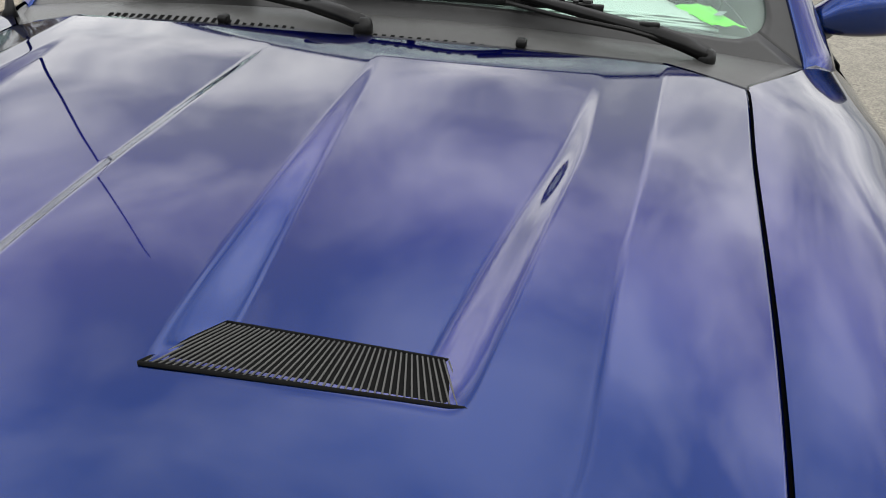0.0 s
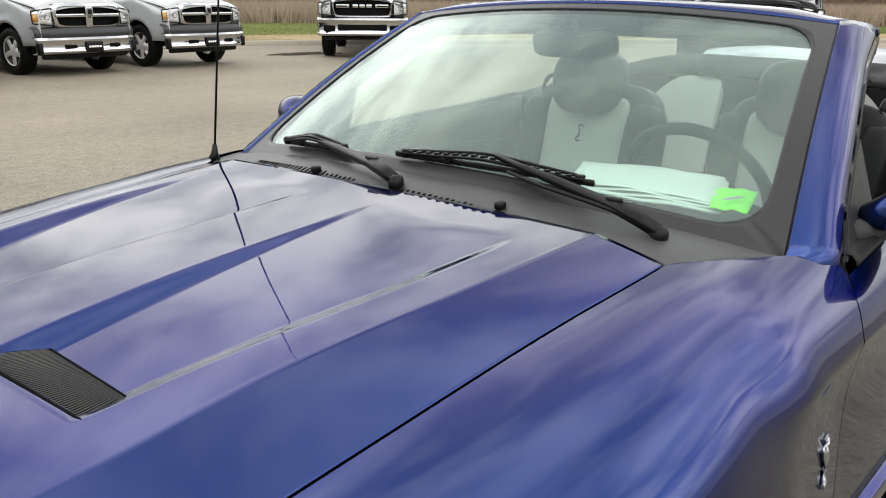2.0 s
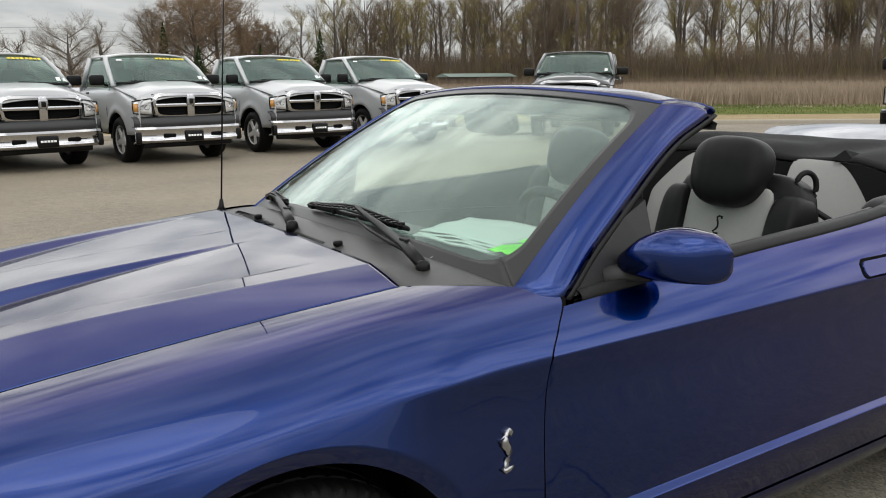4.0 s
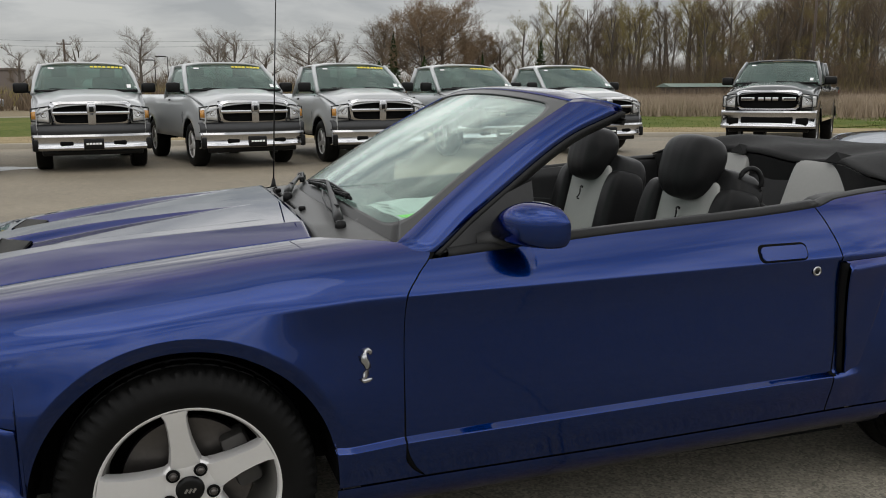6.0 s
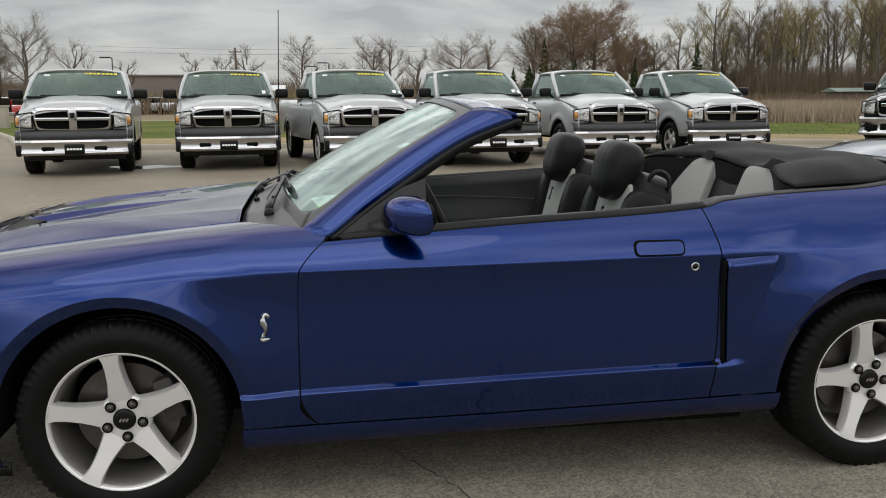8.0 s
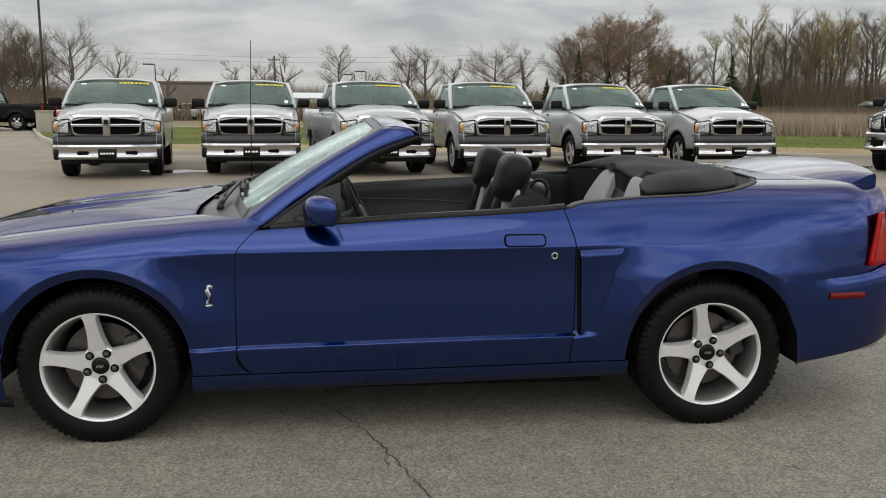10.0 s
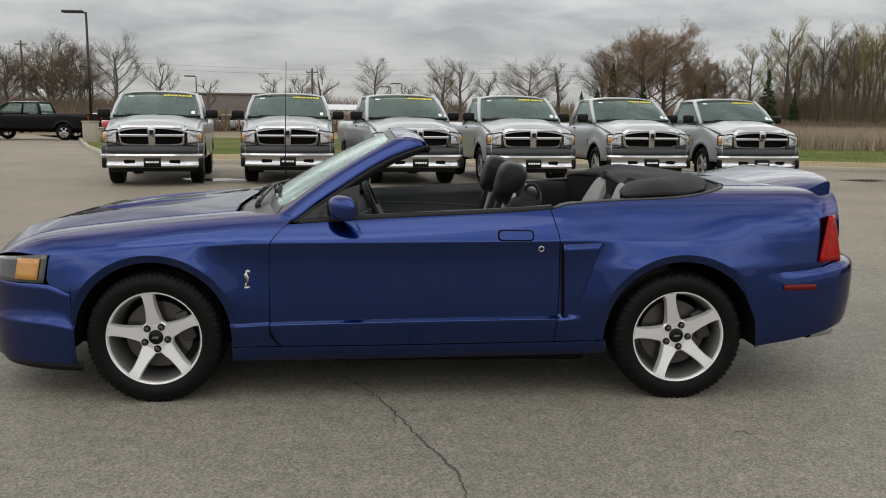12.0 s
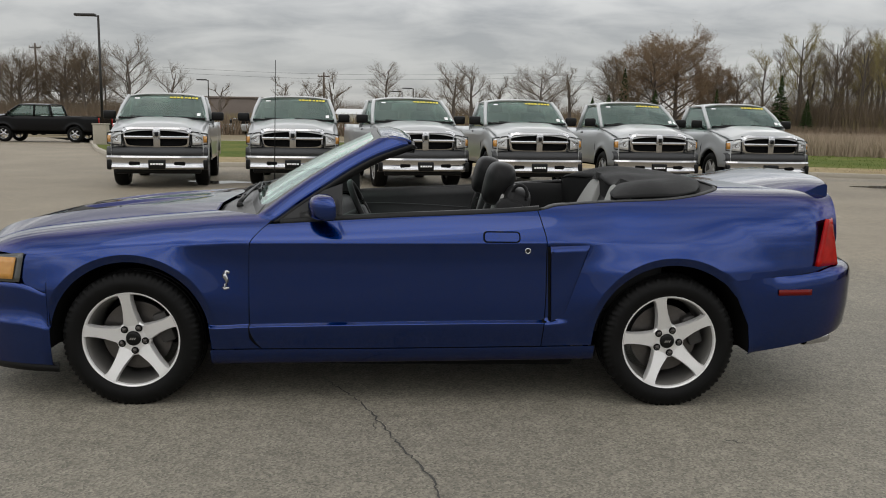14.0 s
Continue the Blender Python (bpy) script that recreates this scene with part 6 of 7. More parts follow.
    if group:
        for k in range(8):
            x0 = 0.13 + 0.094 * k + (0.02 if k > 3 else 0)
            x1 = x0 + 0.068
            p, q = on_ws(x0, 0.88, 0.012), on_ws(x1, 0.88, 0.012)
            c = (p + q) / 2
            bm = box_bm(((q - p).length, 0.004, 0.042 + 0.010 * (k % 2)), (0, 0, 0))
            bmesh.ops.transform(bm, matrix=Matrix.Translation(c) @ (q - p).to_track_quat("X", "Z").to_matrix().to_4x4() @ Matrix.Rotation(radians(-52), 4, "X"), verts=bm.verts)
            part("painted_writing", bm, YELLOW, wsh, "yellow painted writing, unreadable")
    for v, u, sz in ((-0.74, 0.84, (0.10, 0.004, 0.035)), (0.84, 0.16, (0.07, 0.004, 0.09))):
        bm = box_bm(sz)
        bmesh.ops.transform(bm, matrix=Matrix.Translation(on_ws(v, u, 0.010)) @ Matrix.Rotation(radians(-50), 4, "X"), verts=bm.verts)
        part("glass_sticker", bm, WHITE, wsh, "white price sticker")
    # front end
    g0, g1 = (0.772, 1.188) if not hd else (0.86, 1.31)
    gh = 0.655 if not hd else 0.69
    tbox("front_core", (W * 1.80, 0.30, g0 - 0.44), (0, 0.30, (0.44 + g0) / 2), DEEP, t, 0.03)

    def fascia(i, j):
        v = -1 + i / 12
        top = hood_f - 0.085 - 0.14 * abs(v) ** 3.2
        return (v * W * 0.925, 0.150 + 0.07 * v * v, lerp(g0 - 0.02, top, j / 4))
    shell("front_fascia", *grid(25, 5, fascia, flip=True), paint, t, thick=0.02)

    def ring(k, r_in, r_out, y):
        out = []
        for rr in (r_in, r_out):
            w = 2 * math.pi * k / 64
            c, s = math.cos(w), math.sin(w)
            e = 0.32
            x = gh * rr[0] * math.copysign(abs(c) ** e, c)
            z = (g0 + g1) / 2 + (g1 - g0) / 2 * rr[1] * math.copysign(abs(s) ** e, s)
            out.append((x * (1.0 if z > (g0 + g1) / 2 else 0.97), z))
        return out
    def surround(i, j):
        (xi, zi), (xo, zo) = ring(i % 64, (0.865, 0.735), (1.0, 1.0), 0)
        bow = lambda x: 0.045 * (x / gh) ** 2
        return [(xi, 0.085 + bow(xi), zi), (lerp(xi, xo, 0.25), 0.026 + bow(xi), lerp(zi, zo, 0.15)), (lerp(xi, xo, 0.8), 0.046 + bow(xo), lerp(zi, zo, 0.85)), (xo, 0.085 + bow(xo), zo)][j]
    gr = shell("grille", *grid(65, 4, surround, flip=True), bumper_mat if hd else CHROME, t, "chrome grille surround", sharp=40)
    shell("grille_mesh", *grid(17, 3, lambda i, j: (lerp(-gh, gh, i / 16) * 0.96, 0.105 + 0.05 * (lerp(-1, 1, i / 16)) ** 2, lerp(g0 + 0.02, g1 - 0.02, j / 2))), DEEP, gr)
    if not hd:
        tbox("grille_bar", (gh * 1.86, 0.045, 0.058), (0, 0.062, (g0 + g1) / 2 + 0.005), CHROME, gr, 0.015)
        tbox("grille_post", (0.135, 0.05, g1 - g0 - 0.03), (0, 0.055, (g0 + g1) / 2), CHROME, gr, 0.02)
        bd = part("badge", pad((0.15, 0.05, 0.155), (0, 0.026, 1.055), (0, 0, 0), 0.7, 6), DKCHROME, gr, "chrome emblem")
        tbox("badge_mark", (0.07, 0.012, 0.085), (0, 0.0, 1.045), SATIN, bd, 0.01)
        for zz in (0.885, 0.93, 1.02, 1.075, 1.11):
            tbox("grille_slat", (gh * 1.8, 0.008, 0.008), (0, 0.098, zz), DEEP, gr, 0.003)
    else:
        tbox("grille_bar", (gh * 0.42, 0.03, 0.075), (-gh * 0.62, 0.075, (g0 + g1) / 2 + 0.03), grille_bar, gr, 0.012)
        tbox("grille_bar", (gh * 0.42, 0.03, 0.075), (gh * 0.62, 0.075, (g0 + g1) / 2 + 0.03), grille_bar, gr, 0.012)
        tbox("bar_slot", (gh * 0.34, 0.02, 0.030), (-gh * 0.64, 0.062, (g0 + g1) / 2 + 0.03), DEEP, gr, 0.006)
        tbox("bar_slot", (gh * 0.34, 0.02, 0.030), (gh * 0.64, 0.062, (g0 + g1) / 2 + 0.03), DEEP, gr, 0.006)
        for k in (-1, 0, 1):
            tbox("nameplate_shape", (0.125, 0.03, 0.075), (k * 0.15, 0.07, (g0 + g1) / 2 + 0.03), grille_bar, gr, 0.02, "metal nameplate shape")
    for sgn in (-1, 1):
        x0, x1 = sgn * (gh - 0.005), sgn * (W - 0.012)

        def hl(i, j):
            u, v = i / 8, j / 4
            lo, hi = lerp(g0 + 0.055, g0 + 0.085, u), lerp(g1 - 0.085, g1 - 0.13, u)
            return (lerp(x0, x1, u), 0.078 + 0.04 * u + 0.085 * u * u + 0.02 * v, lerp(lo, hi, v))
        h = shell("headlight", *grid(9, 5, hl, flip=sgn < 0), LAMPGLASS, t, "clear headlamp", thick=0.03)
        rim_ = [hl(i, 0) for i in range(9)] + [hl(8, j) for j in range(1, 5)] + [hl(i, 4) for i in range(7, -1, -1)] + [hl(0, j) for j in range(3, -1, -1)]
        shell("lamp_rim", *tube(rim_, 0.010, 5, caps=False), SATIN, h)
        if not hd:
            def amber(i, j):
                x_, y_, z_ = hl(6 + i * 0.95, 0.7 + j * 1.2)
                return (x_, y_ - 0.012, z_)
            shell("turn_signal", *grid(3, 3, amber, flip=sgn < 0), AMBER, h, "amber turn signal", thick=0.01)
        for k_, r_ in ((0.30, 0.050), (0.62, 0.038)):
            cx_, cy_, cz_ = hl(8 * k_, 2)
            shell("lamp_bowl", *moved(lathe([(0.0, 0.012), (r_ * 0.6, 0.006), (r_ * 0.95, -0.010), (r_, 0.0)], 18), Matrix.Translation((cx_, cy_ - 0.006, cz_))), DKCHROME, h)
    b0, b1 = (0.355, 0.645) if not hd else (0.47, 0.87)

    def bump(rows, out):
        def f(i, j):
            v = -1 + i / 20
            z, d = rows[j]
            return (v * (W + 0.005), 0.02 + 0.17 * abs(v) ** 3 - d, z)
        return grid(41, len(rows), f)
    if not hd:
        shell("bumper_cover", *bump([(0.625, -0.06), (0.63, 0.02), (0.70, 0.025), (0.775, 0.0), (0.805, -0.09)], 0), GREYPLASTIC, t, "dark grey bumper top pad", thick=0.02)
    bp_ = shell("front_bumper", *bump([(b0, -0.06), (b0 + 0.012, 0.02), (b0 + 0.03, 0.045), (b0 + 0.055, 0.056), (b0 + 0.075, 0.052), (b0 + 0.09, 0.044), (b1 - 0.12, 0.041), (b1 - 0.085, 0.052), (b1 - 0.05, 0.060), (b1 - 0.015, 0.030), (b1, -0.02)], 0), bumper_mat, t, "chrome front bumper", thick=0.02, sharp=30)
    tbox("air_dam", (W * 1.7, 0.10, 0.10), (0, 0.24, b0 - 0.03), SATIN, t, 0.03)
    for sgn in (-1, 1):
        tbox("bumper_slot", (0.21 if not hd else 0.26, 0.05, 0.062 if not hd else 0.13), (sgn * (0.42 if not hd else 0.72), -0.012 if not hd else 0.025, b0 + 0.13 if not hd else b0 + 0.17), DEEP, bp_, 0.02)
        if not hd:
            tbox("bumper_end", (0.09, 0.12, 0.20), (sgn * (W - 0.045), 0.14, b0 + 0.10), SATIN, bp_, 0.03)
    if hd:
        tbox("bumper_slot", (1.08, 0.05, 0.13), (0, -0.012, b0 + 0.19), DEEP, bp_, 0.02)
    if not hd:
        pl = tbox("dealer_plate", (0.32, 0.025, 0.17), (0, -0.045, b0 + 0.11), SATIN, t, 0.01, "black dealer plate")
        for k in range(5):
            tbox("plate_mark", (0.040, 0.006, 0.032), (-0.10 + 0.05 * k, -0.060, b0 + 0.12), WHITE, pl, 0.002)
    # bed
    shell("bed", *joined(grid(2, 2, lambda i, j: ((-W + 0.1, W - 0.1)[i], (cab1 + 0.06, rear - 0.05)[j], 0.80)),
                         grid(2, 2, lambda i, j: ((-W + 0.03, W - 0.03)[i], cab1 + 0.05, (0.6, belt)[j])),
                         grid(2, 2, lambda i, j: ((-W + 0.03, W - 0.03)[i], rear, (0.6, belt)[j]), flip=True)), paint, t, thick=0.03, smooth=False)
    tbox("chassis", (1.1, rear - 0.6, 0.18), (0, rear / 2, 0.50), DEEP, t, 0.03)
    tbox("cab_underside", (W * 1.7, cab1 - cab0, 0.12), (0, (cab0 + cab1) / 2 + 0.2, sill + 0.05), DEEP, t, 0.03)
    for sgn in (-1, 1):
        for a in (ax_f, ax_r):
            truck_wheel(t, sgn * (W - 0.165), a, r, ALLOY if not hd else DKCHROME, sgn)
            shell("wheel_housing", *grid(13, 2, lambda i, j: (sgn * (W - 0.05, W - 0.42)[j], a + (ar + 0.01) * math.cos(math.pi * i / 12), r + (ar + 0.01) * math.sin(math.pi * i / 12)), flip=sgn > 0), DEEP, t)
    tbox("rear_bumper", (W * 1.9, 0.16, 0.16), (0, rear + 0.08, 0.60), bumper_mat, t, 0.04)
    for sgn in (-1, 1):
        tbox("tail_light", (0.10, 0.06, 0.36), (sgn * (W - 0.075), rear, belt - 0.25), REDLENS, t, 0.02, "red tail lamp")
    if hd:
        for k in range(5):
            tbox("roof_lamp", (0.10, 0.07, 0.03), ((k - 2) * 0.26, y_ws1 + 0.06, roof - 0.004 - 0.03 * ((k - 2) / 2) ** 2), SATIN, t, 0.012)
    else:
        tbox("roof_aerial", (0.05, 0.08, 0.05), (0.28, y_rw1 - 0.12, roof), SATIN, t, 0.02)
    return t


LAB = "silver regular-cab pickup truck with black grille and chrome bumper"
first = build_truck((-1.03, 12.70, 0), 6, SILVER, False, LAB, "row of silver pickups", CHROME, CHROME)
for x, y, rz in ((-3.55, 12.00, 9), (1.66, 12.48, 12), (3.97, 12.50, 7), (6.60, 13.10, 7), (9.04, 13.20, 6)):
    copy_thing(first, pose(x, y, 0, 0, 0, rz))
build_truck((12.67, 12.79, 0), -47, SLATE, True, "dark slate heavy-duty crew-cab pickup truck with chrome bumper", "", CHROME, CHROME, True)
build_truck((11.56, 3.72, 0), -70, BLACKPAINT, True, "black heavy-duty crew-cab pickup truck with black grille", "", SATIN, BLACKPAINT, True)
far = build_truck((-20.9, 42.5, 0), -92, BLACKPAINT, True, "black crew-cab pickup truck parked sideways far across the lot", "", SATIN, CHROME, True)


# ---- trees ----
def bare_tree(height, spread_, seedv, limbs=9, dense=1.0, trunk_r=0.22, low=0.25, upright=0.5):
    """A leafless tree: (limb vertices, faces), (twig vertices, faces)."""
    rnd = random.Random(seedv)
    limbs_vf, twigs_vf = ([], []), ([], [])

    def seg(store, pts, rad, n):
        v, f = tube(pts, rad, n, caps=False)
        k = len(store[0])
        store[0].extend(v)
        store[1].extend(tuple(i + k for i in q) for q in f)

    def grow(p, d, length, rad, level):
        bend = Vector((rnd.uniform(-1, 1), rnd.uniform(-1, 1), rnd.uniform(-0.2, 0.6))) * 0.22
        mid = p + d * length * 0.5
        d2 = (d + bend).normalized()
        end = mid + d2 * length * 0.5
        seg(limbs_vf if level < 2 else twigs_vf, [p, mid, end], [rad, rad * 0.75, max(rad * 0.4, 0.006)], 5 if level < 2 else 3)
        if level >= 4:
            return
        count = (int(limbs * 0.7), 7, 6, 5)[level]
        count = max(2, round(count * dense))
        for k in range(count):
            t = rnd.uniform(0.25, 1.0)
            q = p.lerp(mid, t * 2) if t < 0.5 else mid.lerp(end, t * 2 - 1)
            side_ = Vector((rnd.gauss(0, 1), rnd.gauss(0, 1), rnd.gauss(0.15, 0.55))).normalized()
            nd = (d2 * (0.70 + 0.25 * upright) + side_ * (0.72 - 0.25 * upright)).normalized()
            nd.z += 0.10
            grow(q, nd.normalized(), length * rnd.uniform(0.42, 0.68), rad * rnd.uniform(0.30, 0.42), level + 1)
    top = height * 0.55
    seg(limbs_vf, [Vector((0, 0, -0.2)), Vector((rnd.uniform(-.1, .1), rnd.uniform(-.1, .1), height * low)), Vector((rnd.uniform(-.25, .25), rnd.uniform(-.25, .25), top)), Vector((rnd.uniform(-.4, .4), rnd.uniform(-.4, .4), height * 0.85))],
        [trunk_r * 1.25, trunk_r, trunk_r * 0.6, trunk_r * 0.15], 7)
    for k in range(limbs):
        z = lerp(height * low, height * 0.8, (k + rnd.random()) / limbs)
        w = k * 2.4 + rnd.uniform(-0.5, 0.5)
        out = spread_ * (1.15 - 0.6 * (z / height))
        d = Vector((math.cos(w) * (1 - 0.45 * upright), math.sin(w) * (1 - 0.45 * upright), 0.35 + 0.6 * upright)).normalized()
        grow(Vector((0, 0, z)), d, out, trunk_r * 0.36 * (1.15 - 0.6 * z / height), 1)
    return limbs_vf, twigs_vf


def buds_on(twig, count, size, seedv):
    """Small opening buds scattered along twigs."""
    rnd = random.Random(seedv)
    verts, faces = [], []
    for _ in range(count):
        x, y, z = twig[0][rnd.randrange(len(twig[0]))]
        x, y, z = x + rnd.gauss(0, 0.10), y + rnd.gauss(0, 0.10), z + rnd.gauss(0, 0.10)
        a, r = rnd.uniform(0, 6.283), size * rnd.uniform(0.5, 1.2)
        dx, dy, dz = math.cos(a) * r, math.sin(a) * r, r * rnd.uniform(0.4, 1.0)
        n = len(verts)
        verts += [(x - dx, y - dy, z), (x + dx * 0.3, y - dy * 0.4, z - dz), (x + dx, y + dy, z + dz * 0.3), (x, y, z + dz)]
        faces += [(n, n + 1, n + 2), (n, n + 2, n + 3)]
    return verts, faces


def plant(at, height, spread_, seedv, twig_mat, label, **kw):
    limb, twig = bare_tree(height, spread_, seedv, **kw)
    t = thing("tree", label, "tree", at, "scattered bare trees", seedv * 37 % 360)
    shell("trunk", *limb, BARK, t)
    shell("crown", *twig, twig_mat, t)
    if twig_mat is BUDS:
        shell("foliage", *buds_on(twig, 20000, 0.05, seedv), BUDS, t, "rusty haze of opening buds", smooth=False)
    return t


BARE = "leafless tree with a grey-brown trunk and fine bare twigs"
MID_TREES = (
    (-1.0, 85, 7.9, 1.9, dict(limbs=13, trunk_r=0.16, upright=0.35)), (5.9, 85, 6.8, 2.5, {}), (8.1, 88, 7.4, 2.4, {}), (10.6, 85, 6.0, 1.8, dict(limbs=7)),
    (15.2, 85, 7.0, 3.3, dict(limbs=12, low=0.18, upright=0.2, dense=1.15)), (18.6, 88, 7.9, 1.9, dict(limbs=7, dense=0.8)), (22.8, 85, 7.6, 3.0, dict(limbs=11, dense=1.1)),
    (35.6, 85, 7.2, 2.6, dict(limbs=12)), (2.6, 95, 5.4, 1.8, dict(limbs=6)))
WEST_TREES = (
    (-27.2, 85, 8.8, 3.0, dict(limbs=11)), (-22.6, 85, 6.9, 2.4, dict(limbs=6, dense=0.8)), (-18.9, 90, 5.6, 1.6, dict(limbs=5, dense=0.7)),
    (-6.4, 85, 6.3, 2.0, dict(limbs=8, dense=0.8)), (-13.5, 100, 6.2, 1.8, dict(limbs=6)), (-10.5, 104, 6.0, 2.2, {}))
for n, (x, y, h, sp, kw) in enumerate(MID_TREES + WEST_TREES):
    plant((x, y, 0), h, sp, n + 3, TWIG, BARE, **kw)
for n, (x, y, h) in enumerate(((-31.5, 85, 8.2), (-34.5, 88, 8.6), (-37.8, 85, 6.8), (-33.2, 92, 8.0), (-36.8, 93, 7.4), (-41.0, 90, 7.2))):
    plant((x, y, 0), h, 3.1, n + 30, TWIG, BARE, dense=1.25, limbs=13, low=0.15)
RUSTY = "large spreading tree with rusty budding twigs"
plant((26.6, 84, 0), 10.0, 3.9, 61, BUDS, RUSTY, limbs=18, dense=1.2, trunk_r=0.26, low=0.14, upright=0.25)
plant((29.6, 86, 0), 11.0, 4.1, 62, BUDS, RUSTY, limbs=18, dense=1.2, trunk_r=0.26, low=0.14, upright=0.25)
plant((24.6, 88, 0), 8.2, 3.2, 63, TWIG, BARE, limbs=14, dense=1.1)
plant((33.5, 86, 0), 6.6, 2.6, 64, BUDS, RUSTY, limbs=12, dense=1.1, low=0.15)


def conifer(at, h, w, seedv, label="dark green spruce tree with drooping branches"):
    rnd = random.Random(seedv)
    t = thing("conifer", label, "tree", at, "dark conifers")
    shell("trunk", *tube([(0, 0, -0.2), (0, 0, h * 0.95)], [0.12, 0.02], 6), BARK, t)
    verts, faces = [], []
    for k in range(520):
        z = h * (0.08 + 0.92 * rnd.random() ** 1.2)
        r = w * (1 - z / h) ** 0.8 * rnd.uniform(0.45, 1.1)
        a = rnd.uniform(0, 6.283)
        c, s = math.cos(a), math.sin(a)
        base = Vector((c * r * 0.25, s * r * 0.25, z))
        tip = Vector((c * r, s * r, z - 0.16 * r + rnd.uniform(-0.1, 0.12)))
        sd = Vector((-s, c, 0)) * 0.14 * (0.5 + r)
        n = len(verts)
        mid = base.lerp(tip, 0.55)
        verts += [tuple(base), tuple(mid + sd), tuple(tip), tuple(mid - sd), tuple(mid + Vector((0, 0, 0.09)))]
        faces += [(n, n + 1, n + 4), (n + 1, n + 2, n + 4), (n + 2, n + 3, n + 4), (n + 3, n, n + 4)]
    shell("crown", verts, faces, NEEDLE, t, smooth=False)


for x, y, h, w in ((23.0, 82, 7.0, 1.4), (21.0, 80, 4.3, 1.7), (19.4, 80, 4.0, 1.3), (31.0, 78, 4.9, 1.0), (37.3, 78, 6.3, 1.7), (25.3, 79, 4.7, 1.6), (39.5, 77, 4.0, 1.2)):
    conifer((x, y, 0), h, w, int(x * 10))


def woods():
    """The wood along the field: many bare trees as one mass, in three colours of twig."""
    rnd = random.Random(11)
    kinds = [bare_tree(h, sp, 80 + k, limbs=lm, dense=0.95, trunk_r=tr, low=lo, upright=up) for k, (h, sp, lm, tr, lo, up) in enumerate((
        (9.0, 2.2, 9, 0.15, 0.25, 0.8), (10.0, 2.4, 9, 0.17, 0.3, 0.85), (8.0, 2.6, 10, 0.13, 0.2, 0.6), (9.5, 1.8, 8, 0.13, 0.35, 0.9), (5.0, 2.0, 9, 0.07, 0.08, 0.6), (4.0, 1.8, 9, 0.06, 0.06, 0.6)))]
    np_kinds = [[(np.array(v), f) for v, f in k] for k in kinds]
    bark, tw = ([], []), {0: ([], []), 1: ([], []), 2: ([], [])}

    def add(store, v, f):
        k = len(store[0])
        store[0].extend(map(tuple, v))
        store[1].extend(tuple(i + k for i in q) for q in f)
    path = [(37, 84), (45, 76), (54, 66), (63, 55), (71, 43), (78, 30), (84, 16), (92, 0), (100, -20)]
    for n in range(248):
        t = rnd.random() * (len(path) - 1.001) if n < 230 else rnd.uniform(1.4, 3.0)
        k = int(t)
        u = t - k
        depth = rnd.random() ** 1.3 * 16
        x = lerp(path[k][0], path[k + 1][0], u) + depth * 0.75 + rnd.uniform(-1, 1)
        y = lerp(path[k][1], path[k + 1][1], u) + depth * 0.65 + rnd.uniform(-1, 1)
        kind = rnd.choice((0, 0, 1, 1, 2, 3, 3, 4, 4, 5, 5)) if depth < 8 else rnd.choice((0, 1, 1, 3))
        s = rnd.uniform(1.02, 1.36) if t > 1.8 else rnd.uniform(0.96, 1.20)
        a = rnd.uniform(0, 6.283)
        R = np.array([[math.cos(a), -math.sin(a), 0], [math.sin(a), math.cos(a), 0], [0, 0, 1]]) * s
        (lv, lf), (tv, tf) = np_kinds[kind]
        add(bark, lv @ R.T + (x, y, 0), lf)
        c = rnd.choice((0, 0, 2)) if t < 1.6 else rnd.choice((0, 0, 0, 1, 2)) if kind < 4 else rnd.choice((1, 2, 2, 0))
        add(tw[c], tv @ R.T + (x, y, 0), tf)
    w = shell("woods", *bark, BARK, None)
    tagged(w, "dense bare wood with brown and yellow-green twigs beyond the field", "woods", kind="stuff")
    for c, m in ((0, TWIG), (1, BUDS), (2, YGREEN)):
        ob = shell("twigs", *tw[c], m, w)
        tagged(ob, kind="stuff")
        if c:
            tagged(shell("foliage", *buds_on(tw[c], 26000, 0.06, 90 + c), m, w, smooth=False), kind="stuff")


woods()


def tufts(name, count, region, h0, h1, material, label, seedv, wide=0.05):
    """Many thin standing blades in clumps."""
    rnd = random.Random(seedv)
    verts, faces = [], []
    made = 0
    while made < count:
        x, y = region(rnd)
        made += 1
        for k in range(5):
            a = rnd.uniform(0, 6.283)
            h = rnd.uniform(h0, h1)
            px, py = x + rnd.gauss(0, 0.18), y + rnd.gauss(0, 0.18)
            dx, dy = math.cos(a) * wide, math.sin(a) * wide
            lx, ly = rnd.gauss(0, 0.22) * h, rnd.gauss(0, 0.22) * h
            n = len(verts)
            verts += [(px - dx, py - dy, 0), (px + dx, py + dy, 0), (px + dx * 0.6 + lx * 0.5, py + dy * 0.6 + ly * 0.5, h * 0.6), (px + lx, py + ly, h), (px - dx * 0.6 + lx * 0.5, py - dy * 0.6 + ly * 0.5, h * 0.6)]
            faces += [(n, n + 1, n + 2, n + 4), (n + 4, n + 2, n + 3)]
    return tagged(shell(name, verts, faces, material, smooth=False), label, "tall grass", kind="stuff")


STRAW = mat("dry_straw_stems", (0.26, 0.205, 0.145), 0.95, spec=0.1, grain=0.3, grain_scale=0.4, color2=(0.38, 0.31, 0.23), blotch=0.2, blotch_scale=0.08)
BROWNW = mat("brown_weed_stems", (0.12, 0.085, 0.055), 0.95, grain=0.3, grain_scale=0.4, color2=(0.20, 0.15, 0.10))


